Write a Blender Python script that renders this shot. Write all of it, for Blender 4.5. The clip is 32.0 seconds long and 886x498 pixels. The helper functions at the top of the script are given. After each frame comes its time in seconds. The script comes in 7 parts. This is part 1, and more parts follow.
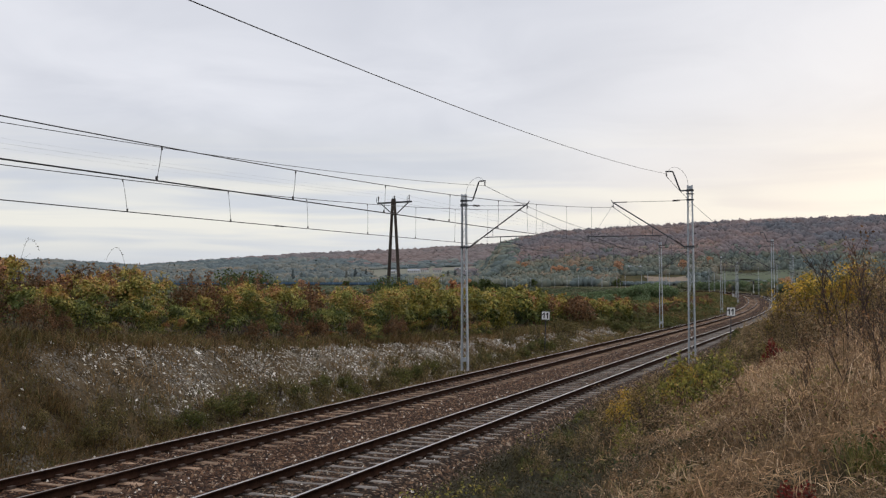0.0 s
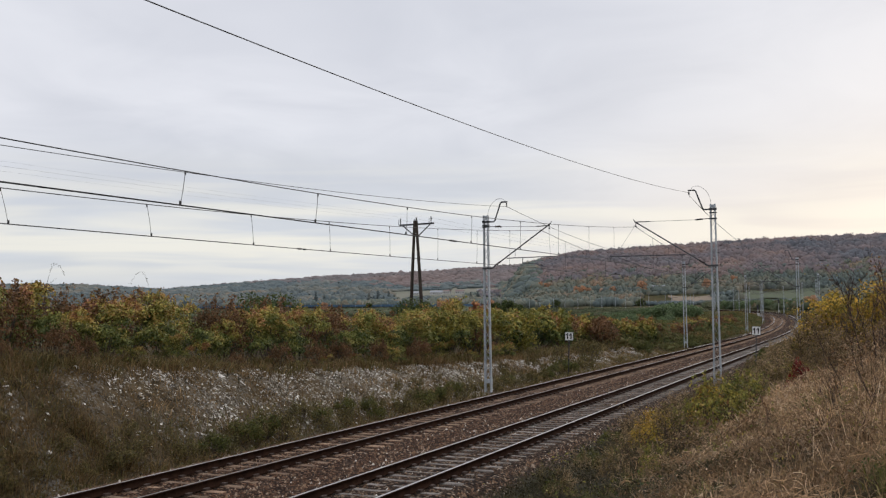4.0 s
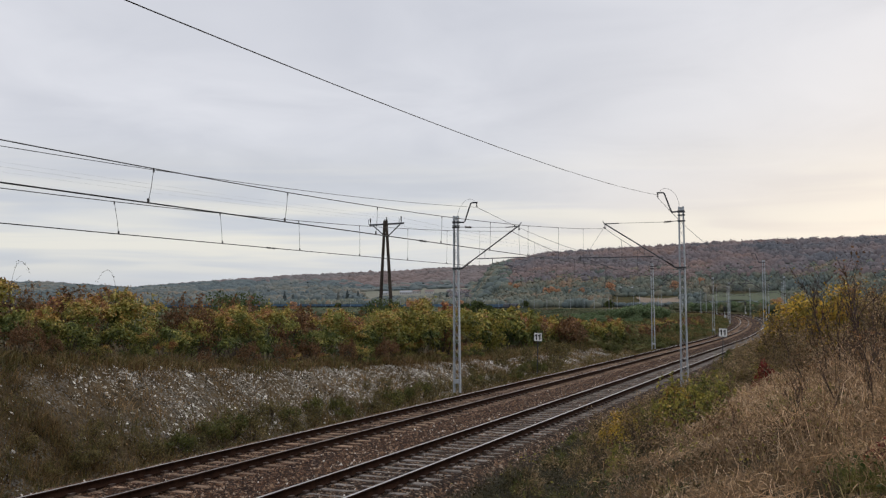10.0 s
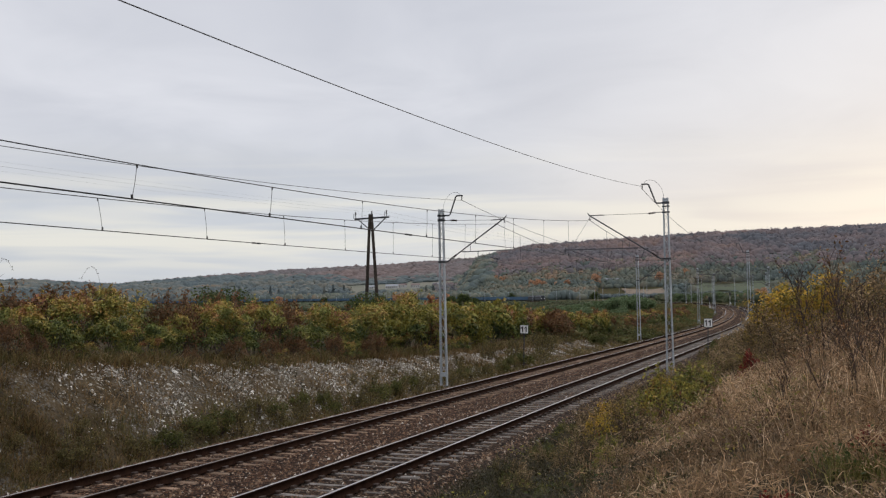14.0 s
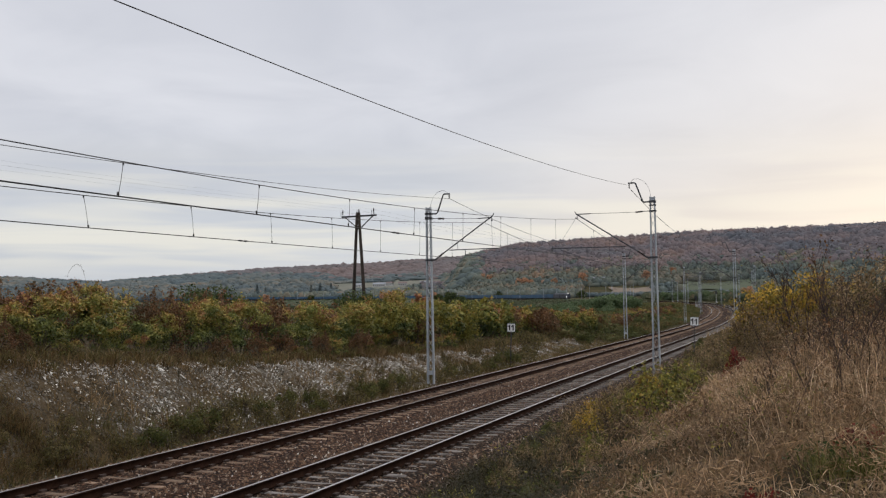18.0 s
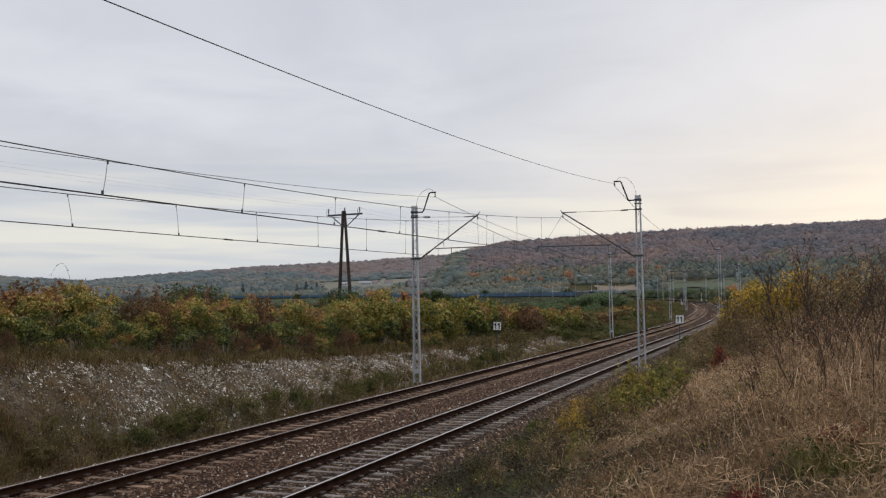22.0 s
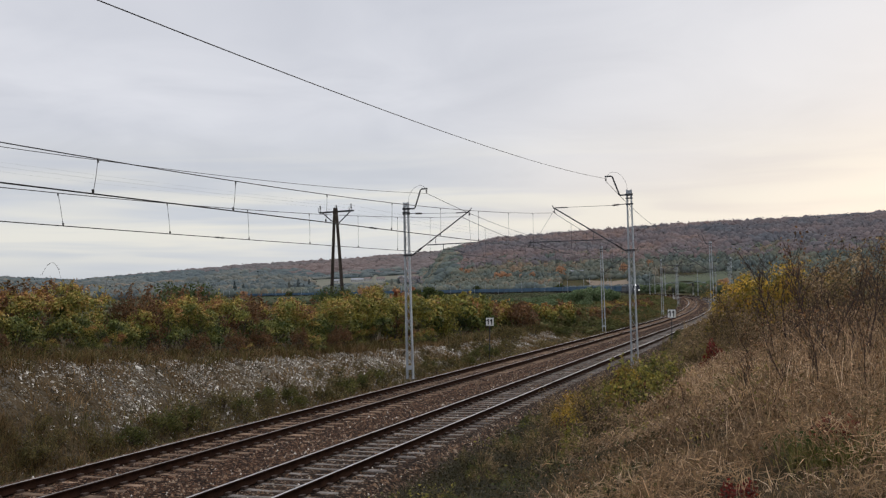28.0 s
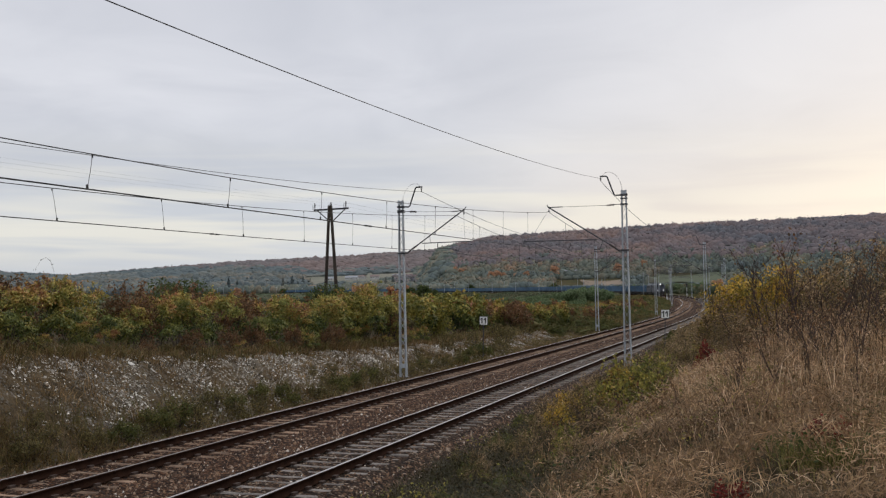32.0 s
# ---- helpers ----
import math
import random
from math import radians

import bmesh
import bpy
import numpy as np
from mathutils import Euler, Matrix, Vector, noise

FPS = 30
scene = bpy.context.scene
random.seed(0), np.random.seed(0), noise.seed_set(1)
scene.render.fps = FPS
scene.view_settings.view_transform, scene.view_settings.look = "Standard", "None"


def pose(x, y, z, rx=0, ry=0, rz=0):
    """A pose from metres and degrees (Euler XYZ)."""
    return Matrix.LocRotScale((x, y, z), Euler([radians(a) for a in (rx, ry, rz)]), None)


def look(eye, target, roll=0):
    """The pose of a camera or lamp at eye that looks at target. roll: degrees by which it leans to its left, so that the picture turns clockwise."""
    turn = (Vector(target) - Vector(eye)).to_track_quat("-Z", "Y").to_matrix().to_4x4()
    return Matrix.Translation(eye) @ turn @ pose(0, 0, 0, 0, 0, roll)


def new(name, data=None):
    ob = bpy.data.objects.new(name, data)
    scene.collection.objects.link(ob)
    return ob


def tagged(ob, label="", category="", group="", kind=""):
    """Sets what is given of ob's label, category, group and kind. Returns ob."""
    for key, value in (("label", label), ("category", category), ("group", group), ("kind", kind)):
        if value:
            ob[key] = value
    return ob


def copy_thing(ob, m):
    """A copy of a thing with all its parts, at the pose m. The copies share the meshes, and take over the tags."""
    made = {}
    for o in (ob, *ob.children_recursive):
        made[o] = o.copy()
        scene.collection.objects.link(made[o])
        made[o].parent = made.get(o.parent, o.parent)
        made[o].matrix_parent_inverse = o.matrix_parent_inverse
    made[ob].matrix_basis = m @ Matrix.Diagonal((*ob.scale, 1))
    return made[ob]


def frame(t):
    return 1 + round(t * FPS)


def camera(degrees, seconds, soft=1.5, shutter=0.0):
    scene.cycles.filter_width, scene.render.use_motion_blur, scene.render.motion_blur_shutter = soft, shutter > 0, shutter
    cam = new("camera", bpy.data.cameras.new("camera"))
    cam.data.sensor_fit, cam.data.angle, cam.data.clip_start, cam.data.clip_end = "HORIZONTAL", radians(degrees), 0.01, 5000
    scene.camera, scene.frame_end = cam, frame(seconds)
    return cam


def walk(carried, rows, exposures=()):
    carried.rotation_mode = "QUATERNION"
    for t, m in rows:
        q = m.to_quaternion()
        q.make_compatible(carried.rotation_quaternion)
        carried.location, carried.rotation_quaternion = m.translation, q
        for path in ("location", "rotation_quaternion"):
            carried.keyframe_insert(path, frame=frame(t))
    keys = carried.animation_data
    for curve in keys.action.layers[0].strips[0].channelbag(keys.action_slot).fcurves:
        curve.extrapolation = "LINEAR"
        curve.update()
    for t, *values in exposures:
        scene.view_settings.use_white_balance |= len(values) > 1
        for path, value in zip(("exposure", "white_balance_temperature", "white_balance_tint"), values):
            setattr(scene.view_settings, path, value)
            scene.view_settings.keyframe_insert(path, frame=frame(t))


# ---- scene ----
cam = camera(47.0, 32.0, soft=1.25)
EYE = (0.0, 0.0, 3.38)
# seconds and the camera's turn in degrees; it stays in one spot
TURNS = [
    (0, 92.276, 0.247, 21.586), (0.5, 92.083, 0.313, 21.988), (1, 92.198, 0.313, 22.370), (1.5, 92.558, 0.315, 22.611),
    (2, 92.822, 0.419, 23.025), (2.5, 92.983, 0.517, 23.027), (3, 93.239, 0.683, 23.176), (3.5, 93.478, 0.708, 23.020),
    (5.5, 93.411, 0.532, 22.385), (6, 93.444, 0.444, 22.191), (6.5, 93.461, 0.535, 22.181), (7, 93.401, 0.724, 22.290),
    (7.5, 93.367, 0.612, 22.216), (8, 93.540, 0.561, 21.843), (8.5, 93.656, 0.610, 21.889), (9, 93.491, 0.585, 21.646),
    (9.5, 93.441, 0.602, 21.411), (10, 93.487, 0.392, 21.144), (10.5, 93.365, 0.357, 20.794), (11, 93.435, 0.440, 20.775),
    (11.5, 93.353, 0.587, 20.887), (12, 93.301, 0.589, 20.669), (12.5, 93.188, 0.927, 20.552), (13, 93.068, 0.876, 20.513),
    (13.5, 93.103, 1.009, 20.378), (14, 93.103, 1.004, 20.366), (14.5, 93.096, 1.109, 20.130), (16.5, 93.101, 1.188, 19.829),
    (17, 93.035, 1.109, 19.800), (17.5, 93.042, 0.911, 19.691), (18, 92.992, 0.912, 19.644), (18.5, 92.898, 0.952, 19.583),
    (19, 92.895, 0.967, 19.392), (19.5, 92.892, 1.026, 19.356), (20, 92.913, 1.079, 19.204), (20.5, 92.839, 0.945, 19.164),
    (21, 92.933, 1.083, 19.025), (21.5, 92.885, 0.965, 18.905), (22, 92.893, 1.026, 18.862), (22.5, 92.787, 0.975, 18.855),
    (23, 92.735, 0.985, 18.667), (23.5, 92.734, 0.992, 18.571), (24, 92.742, 1.096, 18.578), (24.5, 92.663, 1.370, 18.603),
    (25, 92.591, 1.520, 18.541), (25.5, 92.582, 1.463, 18.525), (27.5, 92.680, 1.569, 18.416), (28, 92.672, 1.510, 18.433),
    (28.5, 92.694, 1.419, 18.271), (29, 92.638, 1.340, 18.234), (29.5, 92.627, 1.332, 18.165), (30, 92.608, 1.333, 18.057),
    (30.5, 92.685, 1.403, 18.157), (31, 92.618, 1.233, 18.071), (31.5, 92.693, 1.190, 18.108), (32, 92.580, 1.025, 18.094),
]
walk(cam, [(t, pose(*EYE, rx, ry, rz)) for t, rx, ry, rz in TURNS],
     exposures=[(0.0, 0.12), (3.5, 0.12), (7.0, 0.02), (32.0, 0.0)])

# ---- sky and sun: an overcast autumn evening ----
GLOW_AZ = radians(14)          # the bright part of the sky, clockwise from +y
world = bpy.data.worlds.new("overcast_sky")
scene.world = world
world.use_nodes = True


class Nodes:
    """A short way to write node trees."""

    def __init__(self, tree):
        self.tree = tree
        tree.nodes.clear()

    def add(self, kind, ins=None, **props):
        n = self.tree.nodes.new(kind)
        if "operation" in props:
            n.operation = props["operation"]
        if "data_type" in props:
            n.data_type, n.blend_type = props["data_type"], props["blend_type"]
        if "interpolation_type" in props:
            n.interpolation_type = props["interpolation_type"]
        if "sky_type" in props:
            n.sky_type, n.sun_disc = props["sky_type"], props["sun_disc"]
            n.sun_elevation, n.sun_rotation = props["sun_elevation"], props["sun_rotation"]
        for k, v in (ins or {}).items():
            sock = n.inputs[k]
            if isinstance(v, bpy.types.NodeSocket):
                self.tree.links.new(v, sock)
            else:
                sock.default_value = v
        return n

    def math(self, op, a, b=0.0, c=0.0, clamp=False):
        n = self.add("ShaderNodeMath", {0: a, 1: b, 2: c}, operation=op)
        n.use_clamp = clamp
        return n.outputs[0]

    def span(self, v, a, b, c=0.0, d=1.0):
        return self.add("ShaderNodeMapRange", {0: v, 1: a, 2: b, 3: c, 4: d}, interpolation_type="SMOOTHSTEP").outputs[0]

    def mix(self, f, a, b, blend="MIX"):
        n = self.add("ShaderNodeMix", data_type="RGBA", blend_type=blend)
        for i, v in ((0, f), (6, a), (7, b)):
            if isinstance(v, bpy.types.NodeSocket):
                self.tree.links.new(v, n.inputs[i])
            else:
                n.inputs[i].default_value = v if i == 0 else (*v[:3], 1)
        return n.outputs[2]

    def noise(self, vec, scale, detail=4.0, rough=0.55, dist=0.0):
        return self.add("ShaderNodeTexNoise", {"Vector": vec, "Scale": scale, "Detail": detail, "Roughness": rough, "Distortion": dist}).outputs["Fac"]

    def ramp(self, f, stops):
        n = self.add("ShaderNodeValToRGB", {0: f})
        el = n.color_ramp.elements
        while len(el) < len(stops):
            el.new(0.5)
        for e, (p, c) in zip(el, stops):
            e.position, e.color = p, (*c, 1)
        return n.outputs[0]


def build_sky():
    g = Nodes(world.node_tree)
    way = g.add("ShaderNodeTexCoord").outputs["Generated"]
    sep = g.add("ShaderNodeSeparateXYZ", {0: way}).outputs
    nishita = g.add("ShaderNodeTexSky", sky_type="NISHITA", sun_disc=False, sun_elevation=radians(9), sun_rotation=GLOW_AZ)
    base = g.mix(1.0, nishita.outputs[0], (0.10, 0.10, 0.10), "MULTIPLY")
    # a sheet of cloud seen from below
    up = g.math("MAXIMUM", sep[2], 0.0)
    lift = g.math("ADD", up, 0.10)
    u, v = g.math("DIVIDE", sep[0], lift), g.math("DIVIDE", sep[1], lift)
    sheet = g.add("ShaderNodeCombineXYZ", {0: u, 1: v, 2: 0.3}).outputs[0]
    soft = g.noise(sheet, 0.42, 3.0, 0.5, 0.4)
    fine = g.noise(sheet, 1.5, 4.0, 0.55, 0.6)
    cloud = g.math("ADD", g.math("MULTIPLY", soft, 0.7), g.math("MULTIPLY", fine, 0.3))
    # low streaks, drawn out along the horizon
    streak_at = g.add("ShaderNodeCombineXYZ", {0: g.math("MULTIPLY", sep[0], 3.0), 1: g.math("MULTIPLY", sep[1], 3.0), 2: g.math("MULTIPLY", sep[2], 38.0)}).outputs[0]
    streak = g.span(g.noise(streak_at, 1.0, 3.0, 0.5, 0.5), 0.38, 0.60)
    low = g.math("MULTIPLY", g.span(up, 0.02, 0.055), g.span(up, 0.17, 0.07))
    facing = g.math("ADD", g.math("MULTIPLY", sep[0], math.sin(GLOW_AZ)), g.math("MULTIPLY", sep[1], math.cos(GLOW_AZ)))
    glow = g.span(facing, 0.80, 1.0)
    grey = g.mix(g.span(cloud, 0.36, 0.64), (0.560, 0.577, 0.642), (0.718, 0.728, 0.784))
    haze = g.mix(glow, (0.50, 0.55, 0.61), (0.755, 0.635, 0.525))
    col = g.mix(g.math("MULTIPLY", g.span(up, 0.20, 0.03), 0.62), grey, haze)
    col = g.mix(g.math("MULTIPLY", g.math("MULTIPLY", streak, low), 0.70), col, (0.84, 0.81, 0.72))
    col = g.mix(g.math("MULTIPLY", glow, g.math("MULTIPLY", g.span(up, 0.42, 0.08), 0.42)), col, (0.83, 0.78, 0.735))
    col = g.mix(0.06, col, base)
    # an overcast sky is nearly twice as bright overhead as near the horizon
    k = g.span(up, 0.30, 1.0, 1.0, 1.9)
    col = g.mix(1.0, col, g.add("ShaderNodeCombineXYZ", {0: k, 1: k, 2: k}).outputs[0], "MULTIPLY")
    bg = g.add("ShaderNodeBackground", {0: col, 1: 1.06})
    g.add("ShaderNodeOutputWorld", {0: bg.outputs[0]})


build_sky()
sun_data = bpy.data.lights.new("sun", "SUN")
sun_data.energy, sun_data.angle, sun_data.color = 0.55, radians(25), (1.0, 0.90, 0.78)
sun = new("sun", sun_data)
sun.matrix_world = look((60 * math.sin(GLOW_AZ), 60 * math.cos(GLOW_AZ), 30), (0, 0, 0))


# ---- materials ----
def material(name, build, rough=0.85, metal=0.0, spec=0.3):
    m = bpy.data.materials.new(name)
    m.use_nodes = True
    g = Nodes(m.node_tree)
    b = g.add("ShaderNodeBsdfPrincipled", {"Roughness": rough, "Metallic": metal, "Specular IOR Level": spec})
    g.add("ShaderNodeOutputMaterial", {0: b.outputs[0]})
    out = build(g, b)
    if out is not None:
        g.tree.links.new(out, b.inputs["Base Color"])
    return m


def place(g):
    return g.add("ShaderNodeTexCoord").outputs["Object"]


def world_place(g):
    return g.add("ShaderNodeNewGeometry").outputs["Position"]


def bump(g, b, height, strength=0.5, distance=0.02):
    n = g.add("ShaderNodeBump", {"Strength": strength, "Distance": distance, "Height": height})
    g.tree.links.new(n.outputs[0], b.inputs["Normal"])


def two_tone(name, a, c, scale, fine=8.0, rough=0.85, metal=0.0, spec=0.3, relief=0.4, depth=0.01, stain=None, lo=0.35, hi=0.65, per_piece=0.0):
    """Colour that wanders between a and c at two scales, with relief, an optional stain and a change from piece to piece."""
    def build(g, b):
        p = world_place(g)
        big, small = g.noise(p, scale, 4), g.noise(p, scale * fine, 5, 0.65)
        f = g.span(g.math("ADD", g.math("MULTIPLY", big, 0.55), g.math("MULTIPLY", small, 0.45)), lo, hi)
        col = g.mix(f, a, c)
        if stain:
            col = g.mix(g.math("MULTIPLY", g.span(g.noise(p, scale * 0.45, 3), 0.52, 0.70), 0.7), col, stain)
        if per_piece:
            r = g.add("ShaderNodeObjectInfo").outputs["Random"]
            col = g.mix(1.0, col, g.mix(r, (1 - per_piece,) * 3, (1 + per_piece * 0.5,) * 3), "MULTIPLY")
        bump(g, b, small, relief, depth)
        return col
    return material(name, build, rough, metal, spec)


def foliage(name, stops, patch=0.8, spread=0.5, rough=0.6, by_height=None, clump=0.0, thin=0.35, grain=0.0, vary=0.45):
    """Leaves: patches of colour through the crown, a different tint on every leaf, and thin blades that let light through."""
    def build(g, b):
        p = place(g)
        isl = g.add("ShaderNodeNewGeometry").outputs["Random Per Island"]
        ob = g.add("ShaderNodeObjectInfo").outputs["Random"]
        q = g.add("ShaderNodeVectorMath", {0: p, 1: g.add("ShaderNodeCombineXYZ", {0: g.math("MULTIPLY", ob, 37.0), 1: g.math("MULTIPLY", ob, 91.0), 2: 0.0}).outputs[0]}, operation="ADD").outputs[0]
        f = g.span(g.noise(q, patch, 3.0, 0.6), 0.30, 0.70)
        f = g.math("ADD", g.math("MULTIPLY", f, 1 - spread), g.math("MULTIPLY", isl, spread))
        if clump:
            f = g.math("ADD", g.math("MULTIPLY", f, 1 - clump), g.math("MULTIPLY", ob, clump))
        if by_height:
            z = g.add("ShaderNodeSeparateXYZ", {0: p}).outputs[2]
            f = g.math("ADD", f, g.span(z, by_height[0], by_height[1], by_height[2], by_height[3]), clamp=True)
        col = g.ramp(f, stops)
        hue = g.math("FRACT", g.math("MULTIPLY", isl, 17.3))
        col = g.mix(1.0, col, g.mix(hue, (1 - vary,) * 3, (1 + vary,) * 3), "MULTIPLY")
        if grain:
            leafy = g.noise(p, grain, 5.0, 0.75)
            col = g.mix(1.0, col, g.mix(g.span(leafy, 0.32, 0.68), (0.86, 0.86, 0.87), (1.14, 1.13, 1.12)), "MULTIPLY")
            bump(g, b, leafy, 0.4, 0.2 / grain)
        if thin:
            out = [n for n in g.tree.nodes if n.type == "OUTPUT_MATERIAL"][0]
            tr = g.add("ShaderNodeBsdfTranslucent", {0: col})
            both = g.add("ShaderNodeMixShader", {0: thin, 1: b.outputs[0], 2: tr.outputs[0]})
            g.tree.links.new(both.outputs[0], out.inputs[0])
        return col
    return material(name, build, rough, 0.0, 0.22)


def plain_noise(name, a, c, scale, rough, metal=0.0, spec=0.4):
    return two_tone(name, a, c, scale, 6.0, rough, metal, spec, 0.15, 0.004)


M = {}
M["grass_ground"] = two_tone("grass_ground", (0.026, 0.019, 0.010), (0.085, 0.062, 0.034), 0.35, 14, 0.95, 0.0, 0.03, relief=0.9, depth=0.10, stain=(0.030, 0.030, 0.013))
M["far_meadow"] = two_tone("far_meadow", (0.044, 0.046, 0.020), (0.080, 0.064, 0.032), 0.05, 12, 0.95, 0.0, 0.03, stain=(0.050, 0.060, 0.024), relief=0.8, depth=0.3)
M["tan_field"] = two_tone("tan_field", (0.185, 0.148, 0.112), (0.235, 0.188, 0.142), 0.03, 9, 0.95, 0.0, 0.03)
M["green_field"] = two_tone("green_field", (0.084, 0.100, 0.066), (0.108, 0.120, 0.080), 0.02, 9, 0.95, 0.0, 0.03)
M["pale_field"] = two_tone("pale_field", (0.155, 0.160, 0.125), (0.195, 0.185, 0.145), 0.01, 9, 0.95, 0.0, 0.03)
M["sleeper_pale"] = two_tone("sleeper_pale", (0.13, 0.112, 0.098), (0.26, 0.230, 0.202), 3.0, 9, 0.9, relief=0.9, depth=0.015, stain=(0.075, 0.056, 0.043), per_piece=0.40)
M["sleeper_rusty"] = two_tone("sleeper_rusty", (0.155, 0.095, 0.058), (0.32, 0.212, 0.138), 3.0, 9, 0.9, relief=0.9, depth=0.015, stain=(0.085, 0.043, 0.024), per_piece=0.4)
M["rail_side"] = two_tone("rail_side", (0.017, 0.009, 0.006), (0.038, 0.019, 0.012), 4.0, 8, 0.95, 0.0, 0.02)
M["rail_top"] = plain_noise("rail_top", (0.42, 0.40, 0.39), (0.55, 0.53, 0.52), 2.0, 0.30, 0.9, 0.5)
M["rail_dull"] = plain_noise("rail_dull", (0.16, 0.14, 0.13), (0.26, 0.23, 0.21), 2.0, 0.42, 0.7, 0.4)
M["fastening"] = plain_noise("fastening", (0.035, 0.022, 0.017), (0.07, 0.043, 0.03), 9.0, 0.8)
M["mast_steel"] = two_tone("mast_steel", (0.30, 0.33, 0.36), (0.46, 0.49, 0.51), 1.2, 10, 0.55, 0.25, 0.4, 0.2, 0.004, stain=(0.22, 0.22, 0.22))
M["bracket_steel"] = plain_noise("bracket_steel", (0.035, 0.036, 0.040), (0.075, 0.075, 0.08), 3.0, 0.6, 0.3)
M["wire"] = plain_noise("wire", (0.020, 0.019, 0.020), (0.045, 0.042, 0.040), 2.0, 0.6, 0.4)
M["thin_wire"] = plain_noise("thin_wire", (0.12, 0.12, 0.125), (0.17, 0.17, 0.175), 2.0, 0.6, 0.3)
M["insulator"] = plain_noise("insulator", (0.03, 0.022, 0.02), (0.06, 0.045, 0.04), 6.0, 0.25, 0.0, 0.5)
M["concrete"] = two_tone("concrete", (0.30, 0.29, 0.27), (0.42, 0.40, 0.37), 2.0, 8, 0.9)
M["pole_wood"] = two_tone("pole_wood", (0.030, 0.023, 0.018), (0.065, 0.050, 0.038), 3.0, 9, 0.9, relief=0.7, depth=0.01)
M["sign_white"] = two_tone("sign_white", (0.62, 0.62, 0.60), (0.76, 0.76, 0.74), 3.0, 8, 0.6, stain=(0.50, 0.48, 0.44))
M["sign_black"] = plain_noise("sign_black", (0.015, 0.015, 0.016), (0.03, 0.03, 0.03), 5.0, 0.6)
def chalk_chip(g, b):
    # white flakes, some fresh, some greyed and stained with soil
    p = world_place(g)
    isl = g.add("ShaderNodeNewGeometry").outputs["Random Per Island"]
    col = g.ramp(isl, [(0.0, (0.10, 0.083, 0.060)), (0.40, (0.21, 0.182, 0.142)), (0.72, (0.41, 0.375, 0.315)), (1.0, (0.78, 0.745, 0.67))])
    small = g.noise(p, 30.0, 4, 0.65)
    col = g.mix(g.math("MULTIPLY", g.span(g.noise(p, 7.0, 4, 0.6), 0.50, 0.72), 0.6), col, (0.16, 0.13, 0.095))
    bump(g, b, small, 0.5, 0.01)
    return col


M["chalk"] = material("chalk", chalk_chip, 0.95, 0.0, 0.1)
M["bark"] = two_tone("bark", (0.042, 0.032, 0.025), (0.095, 0.073, 0.058), 5.0, 8, 0.9)
M["twig"] = two_tone("twig", (0.030, 0.021, 0.018), (0.085, 0.056, 0.045), 5.0, 8, 0.9)
# hedge_leaf: turned orange tops are leaf colour; dark green low and in patches imitates shade
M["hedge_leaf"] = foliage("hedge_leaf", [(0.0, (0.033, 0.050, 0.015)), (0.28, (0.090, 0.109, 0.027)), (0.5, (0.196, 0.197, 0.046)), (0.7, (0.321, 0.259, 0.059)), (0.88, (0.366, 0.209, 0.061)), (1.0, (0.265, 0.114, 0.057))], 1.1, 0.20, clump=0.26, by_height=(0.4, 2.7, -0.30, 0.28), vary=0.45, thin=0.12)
M["brown_leaf"] = foliage("brown_leaf", [(0.0, (0.085, 0.070, 0.030)), (0.4, (0.150, 0.086, 0.042)), (0.7, (0.200, 0.098, 0.046)), (1.0, (0.29, 0.175, 0.08))], 0.9, 0.5)
M["bank_leaf"] = foliage("bank_leaf", [(0.0, (0.040, 0.052, 0.015)), (0.5, (0.100, 0.104, 0.028)), (1.0, (0.19, 0.155, 0.050))], 0.9, 0.5)
# shade_leaf: a leaf colour darkened to stand in for shade on the bank
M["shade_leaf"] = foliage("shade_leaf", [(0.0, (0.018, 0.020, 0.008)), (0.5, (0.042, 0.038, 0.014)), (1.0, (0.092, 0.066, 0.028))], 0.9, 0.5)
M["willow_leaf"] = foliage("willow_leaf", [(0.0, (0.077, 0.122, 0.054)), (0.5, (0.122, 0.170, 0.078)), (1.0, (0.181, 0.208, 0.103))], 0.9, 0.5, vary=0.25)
M["green_leaf"] = foliage("green_leaf", [(0.0, (0.030, 0.050, 0.016)), (0.5, (0.060, 0.082, 0.024)), (1.0, (0.105, 0.112, 0.032))], 0.9, 0.5)
M["yellow_leaf"] = foliage("yellow_leaf", [(0.0, (0.121, 0.109, 0.028)), (0.3, (0.299, 0.224, 0.039)), (0.62, (0.552, 0.356, 0.053)), (1.0, (0.414, 0.201, 0.053))], 0.9, 0.55)
M["lime_leaf"] = foliage("lime_leaf", [(0.0, (0.052, 0.061, 0.020)), (0.35, (0.155, 0.157, 0.038)), (0.7, (0.343, 0.293, 0.061)), (1.0, (0.337, 0.175, 0.059))], 1.8, 0.45, vary=0.35)
M["orange_leaf"] = foliage("orange_leaf", [(0.0, (0.297, 0.196, 0.128)), (0.5, (0.486, 0.270, 0.155)), (1.0, (0.621, 0.331, 0.169))], 0.3, 0.5, vary=0.2)
M["red_leaf"] = foliage("red_leaf", [(0.0, (0.075, 0.014, 0.010)), (0.6, (0.17, 0.020, 0.016)), (1.0, (0.25, 0.055, 0.028))], 0.9, 0.6)
M["dry_grass"] = foliage("dry_grass", [(0.0, (0.070, 0.040, 0.018)), (0.30, (0.22, 0.130, 0.062)), (0.60, (0.52, 0.335, 0.185)), (1.0, (0.82, 0.64, 0.44))], 0.95, 0.36, vary=0.45)
